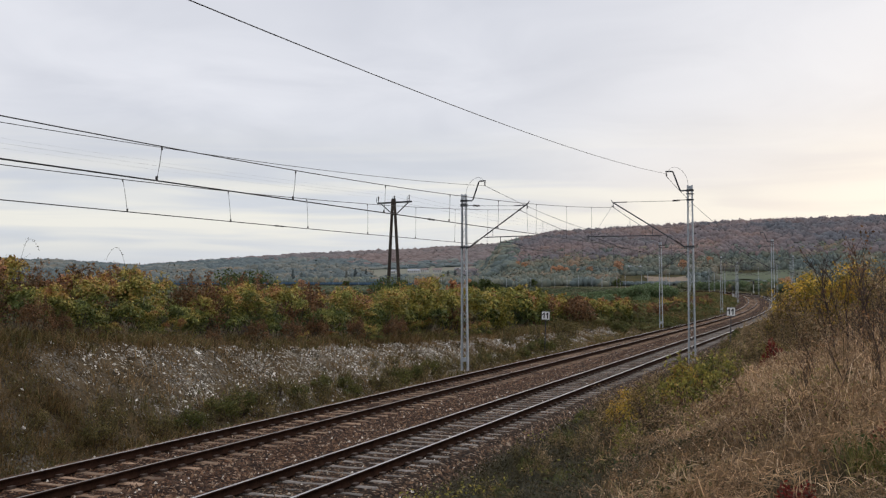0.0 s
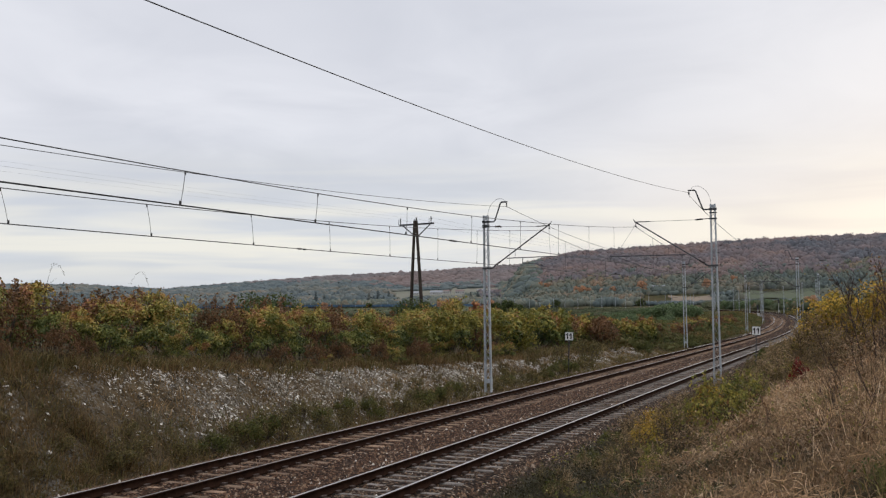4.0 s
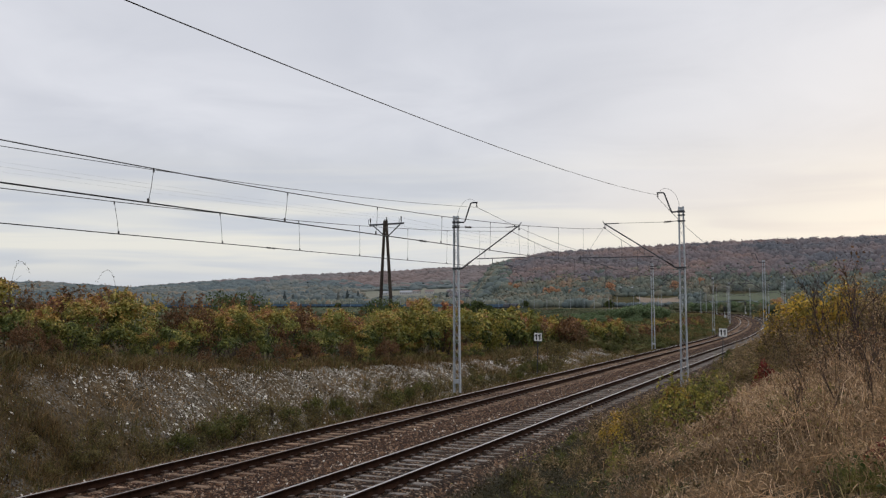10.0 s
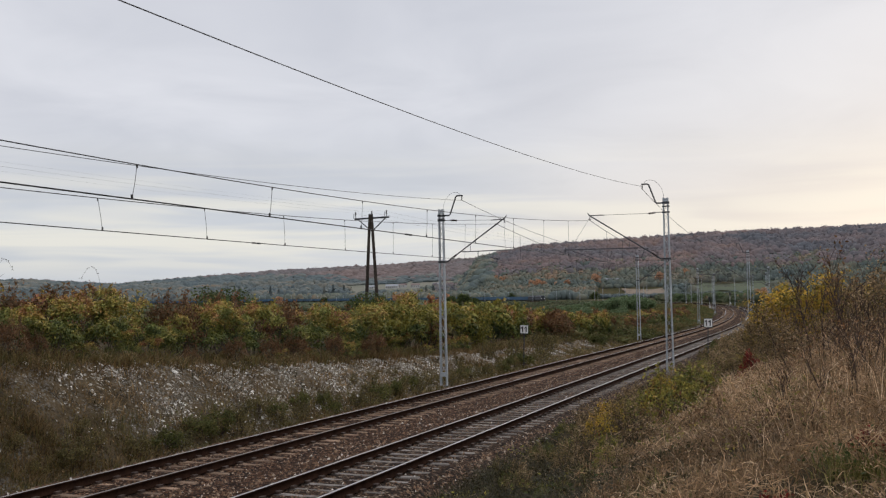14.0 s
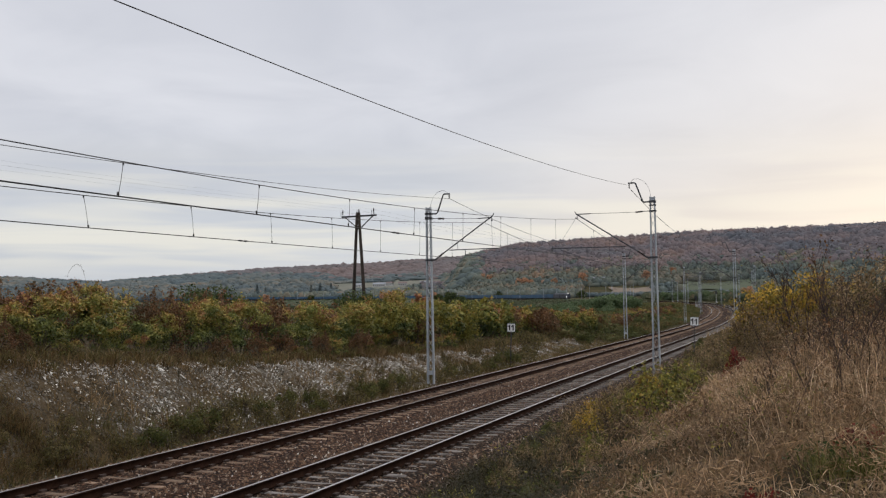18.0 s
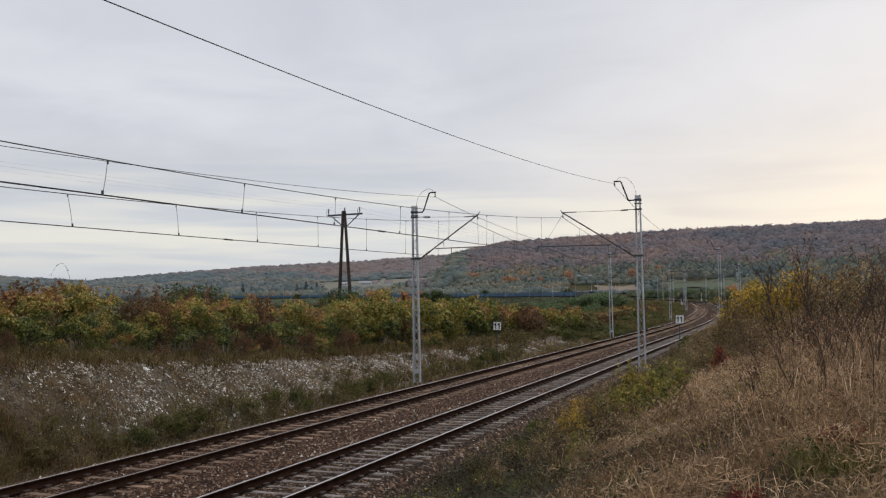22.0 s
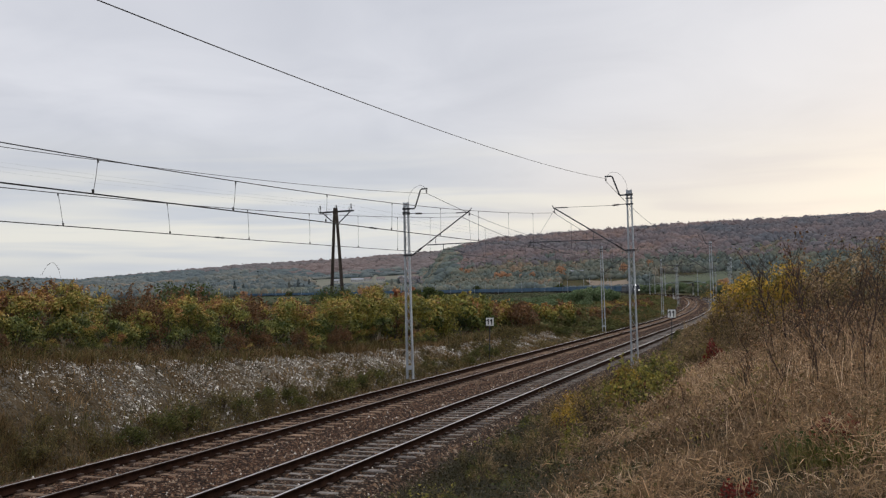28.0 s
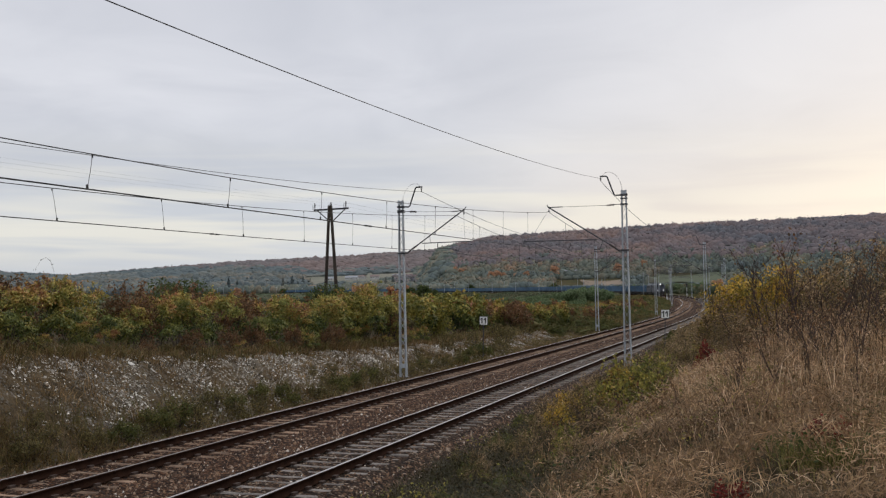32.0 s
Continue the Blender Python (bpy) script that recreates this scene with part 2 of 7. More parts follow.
M["rust_grass"] = foliage("rust_grass", [(0.0, (0.040, 0.027, 0.014)), (0.40, (0.150, 0.092, 0.046)), (0.75, (0.33, 0.215, 0.120)), (1.0, (0.55, 0.39, 0.245))], 0.95, 0.36, vary=0.45)
M["tan_leaf"] = foliage("tan_leaf", [(0.0, (0.062, 0.046, 0.022)), (0.35, (0.185, 0.125, 0.058)), (0.7, (0.36, 0.245, 0.125)), (1.0, (0.55, 0.42, 0.26))], 0.9, 0.5)
M["green_grass"] = foliage("green_grass", [(0.0, (0.030, 0.038, 0.011)), (0.45, (0.105, 0.108, 0.028)), (0.8, (0.23, 0.195, 0.060)), (1.0, (0.36, 0.28, 0.12))], 1.5, 0.40)
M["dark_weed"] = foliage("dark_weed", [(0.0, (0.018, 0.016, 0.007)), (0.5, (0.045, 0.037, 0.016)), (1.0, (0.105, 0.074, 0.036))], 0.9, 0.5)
M["olive_weed"] = foliage("olive_weed", [(0.0, (0.052, 0.052, 0.018)), (0.5, (0.133, 0.109, 0.038)), (1.0, (0.273, 0.190, 0.078))], 0.9, 0.5)
M["slope_grass"] = foliage("slope_grass", [(0.0, (0.078, 0.050, 0.019)), (0.5, (0.180, 0.115, 0.048)), (1.0, (0.33, 0.215, 0.105))], 0.3, 0.55)
# distant woods and far scrub: aerial haze is mixed into these pale, bluish colours
M["hazy_wood_brown"] = foliage("hazy_wood_brown", [(0.0, (0.093, 0.103, 0.116)), (0.3, (0.127, 0.116, 0.122)), (0.6, (0.158, 0.128, 0.127)), (0.85, (0.182, 0.137, 0.127)), (1.0, (0.227, 0.155, 0.127))], 0.009, 0.12, 0.95, thin=0.0, grain=0.25, vary=0.06)
M["hazy_wood_mixed"] = foliage("hazy_wood_mixed", [(0.0, (0.080, 0.105, 0.107)), (0.4, (0.109, 0.129, 0.109)), (0.66, (0.142, 0.147, 0.111)), (0.86, (0.178, 0.149, 0.107)), (1.0, (0.298, 0.176, 0.107))], 0.016, 0.22, 0.95, thin=0.0, grain=0.3, vary=0.09)
M["hazy_scrub"] = foliage("hazy_scrub", [(0.0, (0.062, 0.087, 0.051)), (0.5, (0.101, 0.120, 0.066)), (0.8, (0.144, 0.133, 0.077)), (1.0, (0.207, 0.136, 0.079))], 0.06, 0.35, 0.9, grain=0.8, vary=0.25)
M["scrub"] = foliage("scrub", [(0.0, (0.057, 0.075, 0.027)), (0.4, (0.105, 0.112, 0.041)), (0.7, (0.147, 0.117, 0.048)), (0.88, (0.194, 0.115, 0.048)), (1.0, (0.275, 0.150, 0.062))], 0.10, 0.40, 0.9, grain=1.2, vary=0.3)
M["hazy_wood_far"] = foliage("hazy_wood_far", [(0.0, (0.136, 0.128, 0.128)), (0.5, (0.158, 0.130, 0.123)), (1.0, (0.182, 0.136, 0.122))], 0.003, 0.08, 0.95, thin=0.0, grain=0.06, vary=0.03)
M["hazy_wood_dark"] = foliage("hazy_wood_dark", [(0.0, (0.073, 0.099, 0.107)), (0.5, (0.108, 0.128, 0.124)), (0.85, (0.157, 0.155, 0.129)), (1.0, (0.200, 0.157, 0.111))], 0.007, 0.16, 0.95, thin=0.0, grain=0.2, vary=0.06)
M["wagon_blue"] = two_tone("wagon_blue", (0.042, 0.095, 0.165), (0.066, 0.135, 0.215), 0.5, 8, 0.6, stain=(0.060, 0.085, 0.115))
M["wagon_dark"] = plain_noise("wagon_dark", (0.018, 0.017, 0.017), (0.04, 0.036, 0.034), 2.0, 0.8)
M["loco_blue"] = plain_noise("loco_blue", (0.020, 0.025, 0.038), (0.032, 0.038, 0.055), 0.8, 0.5)
M["loco_cream"] = plain_noise("loco_cream", (0.13, 0.14, 0.15), (0.18, 0.19, 0.20), 0.8, 0.5)
M["window_glass"] = plain_noise("window_glass", (0.012, 0.014, 0.016), (0.02, 0.022, 0.024), 1.0, 0.08, 0.0, 0.5)
M["house_wall"] = plain_noise("house_wall", (0.36, 0.36, 0.35), (0.46, 0.455, 0.44), 0.3, 0.9)
M["house_roof"] = plain_noise("house_roof", (0.16, 0.12, 0.11), (0.24, 0.18, 0.16), 0.4, 0.85)
M["grey_roof"] = plain_noise("grey_roof", (0.24, 0.25, 0.27), (0.31, 0.32, 0.34), 0.4, 0.7)


def lamp_glass(g, b):
    b.inputs["Emission Color"].default_value = (1.0, 0.96, 0.88, 1)
    b.inputs["Emission Strength"].default_value = 5.0
    b.inputs["Base Color"].default_value = (0.9, 0.9, 0.88, 1)


M["headlight_glow"] = material("headlight_glow", lamp_glass, 0.2)


def chalk_ground_colours(g, b):
    # rubble of white chalk that breaks through soil and dead grass in patches
    p = world_place(g)
    patch = g.span(g.noise(p, 0.42, 4, 0.6, 0.3), 0.40, 0.58)
    bits = g.span(g.noise(p, 12.0, 4, 0.7), 0.46, 0.60)
    soil = g.mix(g.span(g.noise(p, 2.5, 5, 0.7), 0.3, 0.7), (0.038, 0.027, 0.014), (0.125, 0.088, 0.046))
    chalk = g.mix(g.noise(p, 9.0, 4, 0.6), (0.11, 0.10, 0.083), (0.33, 0.315, 0.285))
    bump(g, b, g.noise(p, 8.0, 5, 0.7), 1.0, 0.08)
    return g.mix(g.math("MULTIPLY", bits, g.math("ADD", g.math("MULTIPLY", patch, 0.60), 0.08)), soil, chalk)


def crushed_stone(tones):
    """A bed of broken stone: every stone its own tone, the shade of the gaps painted near-black between them, with a
    soft drift of dirt.
    """
    def build(g, b):
        p = world_place(g)
        q = g.add("ShaderNodeVectorMath", {0: g.add("ShaderNodeTexNoise", {"Vector": p, "Scale": 14.0}).outputs["Color"], 1: (0.05, 0.05, 0.05), 2: p}, operation="MULTIPLY_ADD").outputs[0]
        cell = g.add("ShaderNodeTexVoronoi", {"Vector": q, "Scale": 14.0})
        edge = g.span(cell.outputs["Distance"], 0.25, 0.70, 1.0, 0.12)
        tone = g.add("ShaderNodeSeparateColor", {0: cell.outputs["Color"]}).outputs[0]
        col = g.ramp(tone, tones)
        drift = g.mix(g.noise(p, 0.9, 4, 0.6), (0.55, 0.55, 0.55), (1.35, 1.3, 1.25))
        col = g.mix(1.0, col, drift, "MULTIPLY")
        bump(g, b, edge, 1.0, 0.05)
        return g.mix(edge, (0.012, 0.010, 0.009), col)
    return build


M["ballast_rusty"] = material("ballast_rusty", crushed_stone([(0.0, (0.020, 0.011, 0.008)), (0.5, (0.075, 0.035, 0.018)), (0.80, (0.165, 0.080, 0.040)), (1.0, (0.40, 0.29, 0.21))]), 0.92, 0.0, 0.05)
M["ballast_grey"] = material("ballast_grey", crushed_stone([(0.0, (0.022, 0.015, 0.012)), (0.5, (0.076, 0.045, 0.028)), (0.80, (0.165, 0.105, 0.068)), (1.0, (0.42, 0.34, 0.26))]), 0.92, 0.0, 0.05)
M["chalk_ground"] = material("chalk_ground", chalk_ground_colours, 0.95, 0.0, 0.03)


def loose_stone(g, b):
    isl = g.add("ShaderNodeNewGeometry").outputs["Random Per Island"]
    return g.ramp(isl, [(0.0, (0.022, 0.014, 0.010)), (0.45, (0.098, 0.050, 0.026)), (0.8, (0.20, 0.118, 0.066)), (0.95, (0.28, 0.21, 0.15)), (1.0, (0.6, 0.56, 0.50))])


M["ballast_stone"] = material("ballast_stone", loose_stone, 0.9)


# ---- mesh tools ----
class Shape:
    """Gathers boxes, tubes and loose faces into one mesh."""

    def __init__(self):
        self.v, self.f, self.mat, self.n, self.cur = [], [], [], 0, 0

    def raw(self, v, f):
        v = np.asarray(v, float)
        self.v.append(v)
        for q in f:
            self.f.append([int(i) + self.n for i in q])
            self.mat.append(self.cur)
        self.n += len(v)
        return self

    def box(self, c, s, rz=0.0, m=None, cut=0.0):
        """A box with its long edges cut by cut."""
        x, y, z = (a / 2 for a in s)
        if cut > 0:
            k = cut
            ring = [(-x + k, -y), (x - k, -y), (x, -y + k), (x, y - k), (x - k, y), (-x + k, y), (-x, y - k), (-x, -y + k)]
            v = [(a, b, -z) for a, b in ring] + [(a, b, z) for a, b in ring]
            f = [(i, (i + 1) % 8, 8 + (i + 1) % 8, 8 + i) for i in range(8)] + [tuple(range(7, -1, -1)), tuple(range(8, 16))]
        else:
            v = [(a, b, d) for d in (-z, z) for a, b in ((-x, -y), (x, -y), (x, y), (-x, y))]
            f = [(3, 2, 1, 0), (4, 5, 6, 7), (0, 1, 5, 4), (1, 2, 6, 5), (2, 3, 7, 6), (3, 0, 4, 7)]
        r = Matrix.Translation(c) @ Matrix.Rotation(rz, 4, "Z") if m is None else m
        return self.raw([r @ Vector(p) for p in v], f)

    def tube(self, pts, r, sides=6, r2=None, caps=True):
        """A tube along pts; r2 is the radius at its end."""
        pts = [Vector(p) for p in pts]
        n = len(pts)
        v, f = [], []
        for i, p in enumerate(pts):
            d = (pts[min(i + 1, n - 1)] - pts[max(i - 1, 0)]).normalized()
            a = d.cross(Vector((0, 0, 1)) if abs(d.z) < 0.95 else Vector((1, 0, 0))).normalized()
            b = d.cross(a)
            rr = r if r2 is None else r + (r2 - r) * i / (n - 1)
            for k in range(sides):
                t = 2 * math.pi * k / sides
                v.append(p + (a * math.cos(t) + b * math.sin(t)) * rr)
        for i in range(n - 1):
            for k in range(sides):
                q = (k + 1) % sides
                f.append((i * sides + k, i * sides + q, (i + 1) * sides + q, (i + 1) * sides + k))
        if caps:
            f += [tuple(range(sides - 1, -1, -1)), tuple(range((n - 1) * sides, n * sides))]
        return self.raw(v, f)

    def lathe(self, c, axis, rings, sides=10):
        """Rings of (distance along axis, radius) about an axis through c."""
        axis = Vector(axis).normalized()
        a = axis.cross(Vector((0, 0, 1)) if abs(axis.z) < 0.9 else Vector((1, 0, 0))).normalized()
        b = axis.cross(a)
        v, f = [], []
        for d, r in rings:
            for k in range(sides):
                t = 2 * math.pi * k / sides
                v.append(Vector(c) + axis * d + (a * math.cos(t) + b * math.sin(t)) * r)
        for i in range(len(rings) - 1):
            for k in range(sides):
                q = (k + 1) % sides
                f.append((i * sides + k, i * sides + q, (i + 1) * sides + q, (i + 1) * sides + k))
        f += [tuple(range(sides - 1, -1, -1)), tuple(range((len(rings) - 1) * sides, len(rings) * sides))]
        return self.raw(v, f)

    def mesh(self, name, mats, smooth=False):
        me = bpy.data.meshes.new(name)
        me.from_pydata([tuple(p) for p in np.concatenate(self.v)], [], self.f)
        for m in (mats if isinstance(mats, (list, tuple)) else [mats]):
            me.materials.append(m)
        if self.cur or any(self.mat):
            me.polygons.foreach_set("material_index", self.mat)
        if smooth:
            me.polygons.foreach_set("use_smooth", [True] * len(self.f))
        me.update()
        return me


def sheet_mesh(name, v, f, mat, smooth=False):
    """A mesh from arrays: v of n x 3, f of m x 3 or m x 4."""
    v, f = np.ascontiguousarray(v, np.float32), np.ascontiguousarray(f, np.int32)
    me = bpy.data.meshes.new(name)
    me.vertices.add(len(v))
    me.vertices.foreach_set("co", v.ravel())
    k = f.shape[1]
    me.loops.add(f.size)
    me.loops.foreach_set("vertex_index", f.ravel())
    me.polygons.add(len(f))
    me.polygons.foreach_set("loop_start", np.arange(0, f.size, k, dtype=np.int32))
    if smooth:
        me.polygons.foreach_set("use_smooth", np.ones(len(f), bool))
    for m in (mat if isinstance(mat, (list, tuple)) else [mat]):
        me.materials.append(m)
    me.update(calc_edges=True)
    return me


def thing(name, label, category, m=None, group="", kind=""):
    ob = new(name)
    if m is not None:
        ob.matrix_world = m
    ob.empty_display_size = 0.2
    return tagged(ob, label, category, group, kind)


def part(name, shape, mat, parent, label="", smooth=False, m=None):
    me = shape if isinstance(shape, bpy.types.Mesh) else shape.mesh(name, mat, smooth)
    ob = new(name, me)
    ob.parent = parent
    if m is not None:
        ob.matrix_basis = m
    return tagged(ob, label)


def lone(name, me, label, category, m=None, group="", kind=""):
    ob = new(name, me)
    if m is not None:
        ob.matrix_world = m
    return tagged(ob, label, category, group, kind)


# ---- the line of the railway ----
STEP = 1.0
LINE_S = np.arange(-60.0, 2300.0, STEP)
LINE_K = np.clip((LINE_S - 115) / 13, 0, 1) * np.clip((1500 - LINE_S) / 60, 0, 1) / 1058.5
LINE_TH = np.cumsum(LINE_K) * STEP
LINE_X = -13.44 - np.cumsum(np.sin(LINE_TH)) * STEP
LINE_Y = np.cumsum(np.cos(LINE_TH)) * STEP - 61.0
GRADE_S = [-60, 110, 150, 200, 250, 300, 340, 424, 489, 619, 749, 836, 1100, 1330, 2300]
GRADE_Z = [0, 0, 0.2, 0.7, 1.25, 1.65, 1.9, 2.3, 2.7, 3.7, 4.3, 5.0, 7.4, 9.5, 12.0]
GAP = 4.21                      # between the two tracks' middles
_z = np.interp(LINE_S, GRADE_S, GRADE_Z)
LINE_Z = np.convolve(np.pad(_z, 20, "edge"), np.ones(41) / 41, "valid")


def on_line(s, off=0.0, z=0.0):
    """A point at s along the far track, off metres to its side (towards the camera) and z above the rails."""
    i = lambda a: float(np.interp(s, LINE_S, a))
    th = i(LINE_TH)
    return Vector((i(LINE_X) + off * math.cos(th), i(LINE_Y) + off * math.sin(th), i(LINE_Z) + z)), th


def line_pose(s, off=0.0, z=0.0):
    p, th = on_line(s, off, z)
    return Matrix.Translation(p) @ Matrix.Rotation(th, 4, "Z")


def side_of_line(x, y):
    """For arrays of places: s, the side offset and the rails' height of the nearest point of the line."""
    s_out, u_out = np.zeros(x.shape), np.zeros(x.shape)
    idx = np.arange(0, len(LINE_S), 3)
    lx, ly, lt = LINE_X[idx], LINE_Y[idx], LINE_TH[idx]
    for a in range(0, len(x), 8000):
        dx, dy = x[a:a + 8000, None] - lx, y[a:a + 8000, None] - ly
        j = np.argmin(dx * dx + dy * dy, 1)
        r = np.arange(len(j))
        along = -np.sin(lt[j]) * dx[r, j] + np.cos(lt[j]) * dy[r, j]
        s_out[a:a + 8000] = LINE_S[idx][j] + along
        u_out[a:a + 8000] = np.cos(lt[j]) * dx[r, j] + np.sin(lt[j]) * dy[r, j]
    return s_out, u_out, np.interp(s_out, LINE_S, LINE_Z)


def smooth01(t):
    t = np.clip(t, 0, 1)
    return t * t * (3 - 2 * t)


CREST_AZ = [-60, -41.9, -38.1, -35.8, -32.1, -28.7, -24.3, -20.2, -18.4, -17.6, -15.4, -12.9, -8.6, -5.6, 0.0, 6.0, 40]
CREST_EL = [1.7, 1.6, 1.35, 1.55, 1.82, 2.03, 2.2, 2.42, 2.53, 2.85, 3.30, 3.40, 3.62, 3.72, 3.78, 3.84, 3.9]


def ripple(x, y, size, seed=0.0):
    a = np.sin(x / size + 1.3 * np.sin(y / size * 0.7 + seed)) * np.cos(y / size * 1.1 + seed + 0.8 * np.sin(x / size * 0.6))
    return a


def ground_z(x, y):
    """Height of the ground at arrays of places."""
    x, y = np.atleast_1d(np.asarray(x, float)), np.atleast_1d(np.asarray(y, float))
    s, u, rail = side_of_line(x, y)
    d, az = np.hypot(x, y), np.degrees(np.arctan2(x, y))
    valley = np.interp(d, [0, 120, 300, 500, 800, 1100, 1400, 4000], [0.3, 0.0, 0.2, 1.6, 3.6, 6.8, 10, 12])
    ahead = smooth01((y + 100) / 400)
    el = np.radians(np.interp(az, CREST_AZ, CREST_EL))
    el_far = np.minimum(el, radians(2.56))
    near_hill = smooth01((az + 19.2) / 1.6) * (1 - smooth01((d - 1900) / 300))
    zc_near, zc_far = EYE[2] + 1750 * np.tan(el) - 13, EYE[2] + 3000 * np.tan(el_far) - 11
    ramp_near = smooth01((d - 1120) / 640)
    ramp_far = 0.30 * smooth01((d - 1300) / 900) + 0.70 * smooth01((d - 2100) / 900)
    hill = ahead * (near_hill * ramp_near * (zc_near - valley) + (1 - near_hill) * ramp_far * (zc_far - valley))
    far = valley + hill
    # the cutting: a chalk bank on the far side, a grassy bank on the near side
    top_l = np.interp(s, [-60, 14, 22, 30, 42, 55, 80, 110, 150], [2.6, 2.3, 2.0, 1.5, 0.95, 0.5, 0.15, 0.0, -0.2])
    left = np.interp(u, [-7.2, -6.2, -3.4, -2.9], [1, 0.86, 0, 0]) * (top_l + 0.6) - 0.6
    bank = np.interp(u, [5.6, 6.3, 7.1, 10.3, 11.9, 13.4, 15.4, 24, 60], [-0.6, -0.42, -0.2, 0.55, 1.15, 1.68, 1.9, 2.3, 2.6])
    bank = -0.5 + (bank + 0.5) * np.interp(s, [60, 110, 170], [1, 0.8, 0.1])
    near = np.where(u < 2, left, bank) + rail
    w = 1 - smooth01((np.abs(u - 2) - np.interp(s, [0, 80, 200], [22, 18, 12])) / np.interp(s, [0, 100, 500], [40, 40, 60]))
    w = np.where((u > 2) & (s < 150), np.maximum(w, 1 - smooth01((u - 60) / 80)), w)
    z = far * (1 - w) + near * w
    rough = ripple(x, y, 0.55) * 0.045 + ripple(x, y, 1.7, 2.0) * 0.08
    rough = rough + np.where(u > 6.4, ripple(x, y, 0.8, 1.3) * 0.07 + ripple(x, y, 0.42, 4.0) * 0.04, 0.0)
    on_bank = np.clip(np.maximum((-3.3 - u) / 1.0, (u - 6.4) / 1.0), 0, 1) * (d < 150)
    return z + rough * on_bank


def grow(a, b, step, lo, hi, ratio=1.085):
    """Grid lines: even from a to b, then ever wider out to lo and hi."""
    out = list(np.arange(a, b + step / 2, step))
    for end, sign in ((hi, 1), (lo, -1)):
        p, k = (out[-1] if sign > 0 else out[0]), step
        while (p < end) if sign > 0 else (p > end):
            k = min(k * ratio, 60.0) if abs(p) < 2400 else k * ratio
            p += sign * k
            out.insert(len(out) if sign > 0 else 0, p)
    return np.array(out)


def build_ground():
    gx, gy = grow(-32, 12, 0.42, -4400, 3200), grow(5, 66, 0.5, -900, 4700)
    xx, yy = np.meshgrid(gx, gy)
    v = np.stack([xx.ravel(), yy.ravel(), ground_z(xx.ravel(), yy.ravel())], 1)
    nx, ny = len(gx), len(gy)
    i = (np.arange(ny - 1)[:, None] * nx + np.arange(nx - 1)).ravel()
    f = np.stack([i, i + 1, i + nx + 1, i + nx], 1)
    me = sheet_mesh("ground", v, f, [M["grass_ground"], M["chalk_ground"], M["far_meadow"], M["pale_field"]], True)
    c = v[f].mean(1)
    s, u, _ = side_of_line(c[:, 0], c[:, 1])
    d = np.hypot(c[:, 0], c[:, 1])
    which = np.where((u < -3.0) & (u > -7.4) & (s < 90), 1, np.where(d > 130, 2, 0))
    az = np.degrees(np.arctan2(c[:, 0], c[:, 1]))
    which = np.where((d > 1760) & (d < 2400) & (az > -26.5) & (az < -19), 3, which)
    me.polygons.foreach_set("material_index", which.astype(np.int32))
    lone("ground", me, "grassy ground with a chalk bank along the railway", "ground", kind="structure")


build_ground()


def patch_on_ground(name, label, az0, az1, d0, d1, mat, lift=0.5):
    """A field that follows the ground."""
    a, d = np.radians(np.linspace(az0, az1, 26)), np.linspace(d0, d1, 14)
    aa, dd = np.meshgrid(a, d)
    k = np.linspace(0, 1, 14)[:, None]
    dd = dd + 0.16 * (d1 - d0) * (np.sin(aa * 90) * k + np.sin(aa * 130 + 1) * (1 - k))
    aa = aa + 0.05 * (a[-1] - a[0]) * np.sin(dd * 0.09)
    x, y = (dd * np.sin(aa)).ravel(), (dd * np.cos(aa)).ravel()
    v = np.stack([x, y, ground_z(x, y) + lift], 1)
    i = (np.arange(13)[:, None] * 26 + np.arange(25)).ravel()
    lone(name, sheet_mesh(name, v, np.stack([i, i + 1, i + 27, i + 26], 1), mat, True), label, "field", kind="structure")


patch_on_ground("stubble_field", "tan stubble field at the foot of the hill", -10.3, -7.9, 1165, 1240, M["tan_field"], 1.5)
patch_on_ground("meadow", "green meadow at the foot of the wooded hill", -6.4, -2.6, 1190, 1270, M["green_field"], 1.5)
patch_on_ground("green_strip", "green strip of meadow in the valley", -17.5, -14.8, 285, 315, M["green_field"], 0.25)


# ---- track ----
def strip(name, s_list, prof, mats, label, off):
    """A band along the line with the given cross profile of (side, height)."""
    n = len(prof)
    v = np.array([on_line(s, off + a, z)[0] for s in s_list for a, z in prof])
    i = (np.arange(len(s_list) - 1)[:, None] * n + np.arange(n - 1)).ravel()
    return sheet_mesh(name, v, np.stack([i, i + 1, i + n + 1, i + n], 1), mats, True)


S_NEAR = list(np.arange(-30, 110, 0.35))
S_FAR = list(np.arange(110, 260, 4.0)) + list(np.arange(260, 2280, 12.0))
rngb = np.random.default_rng(4)


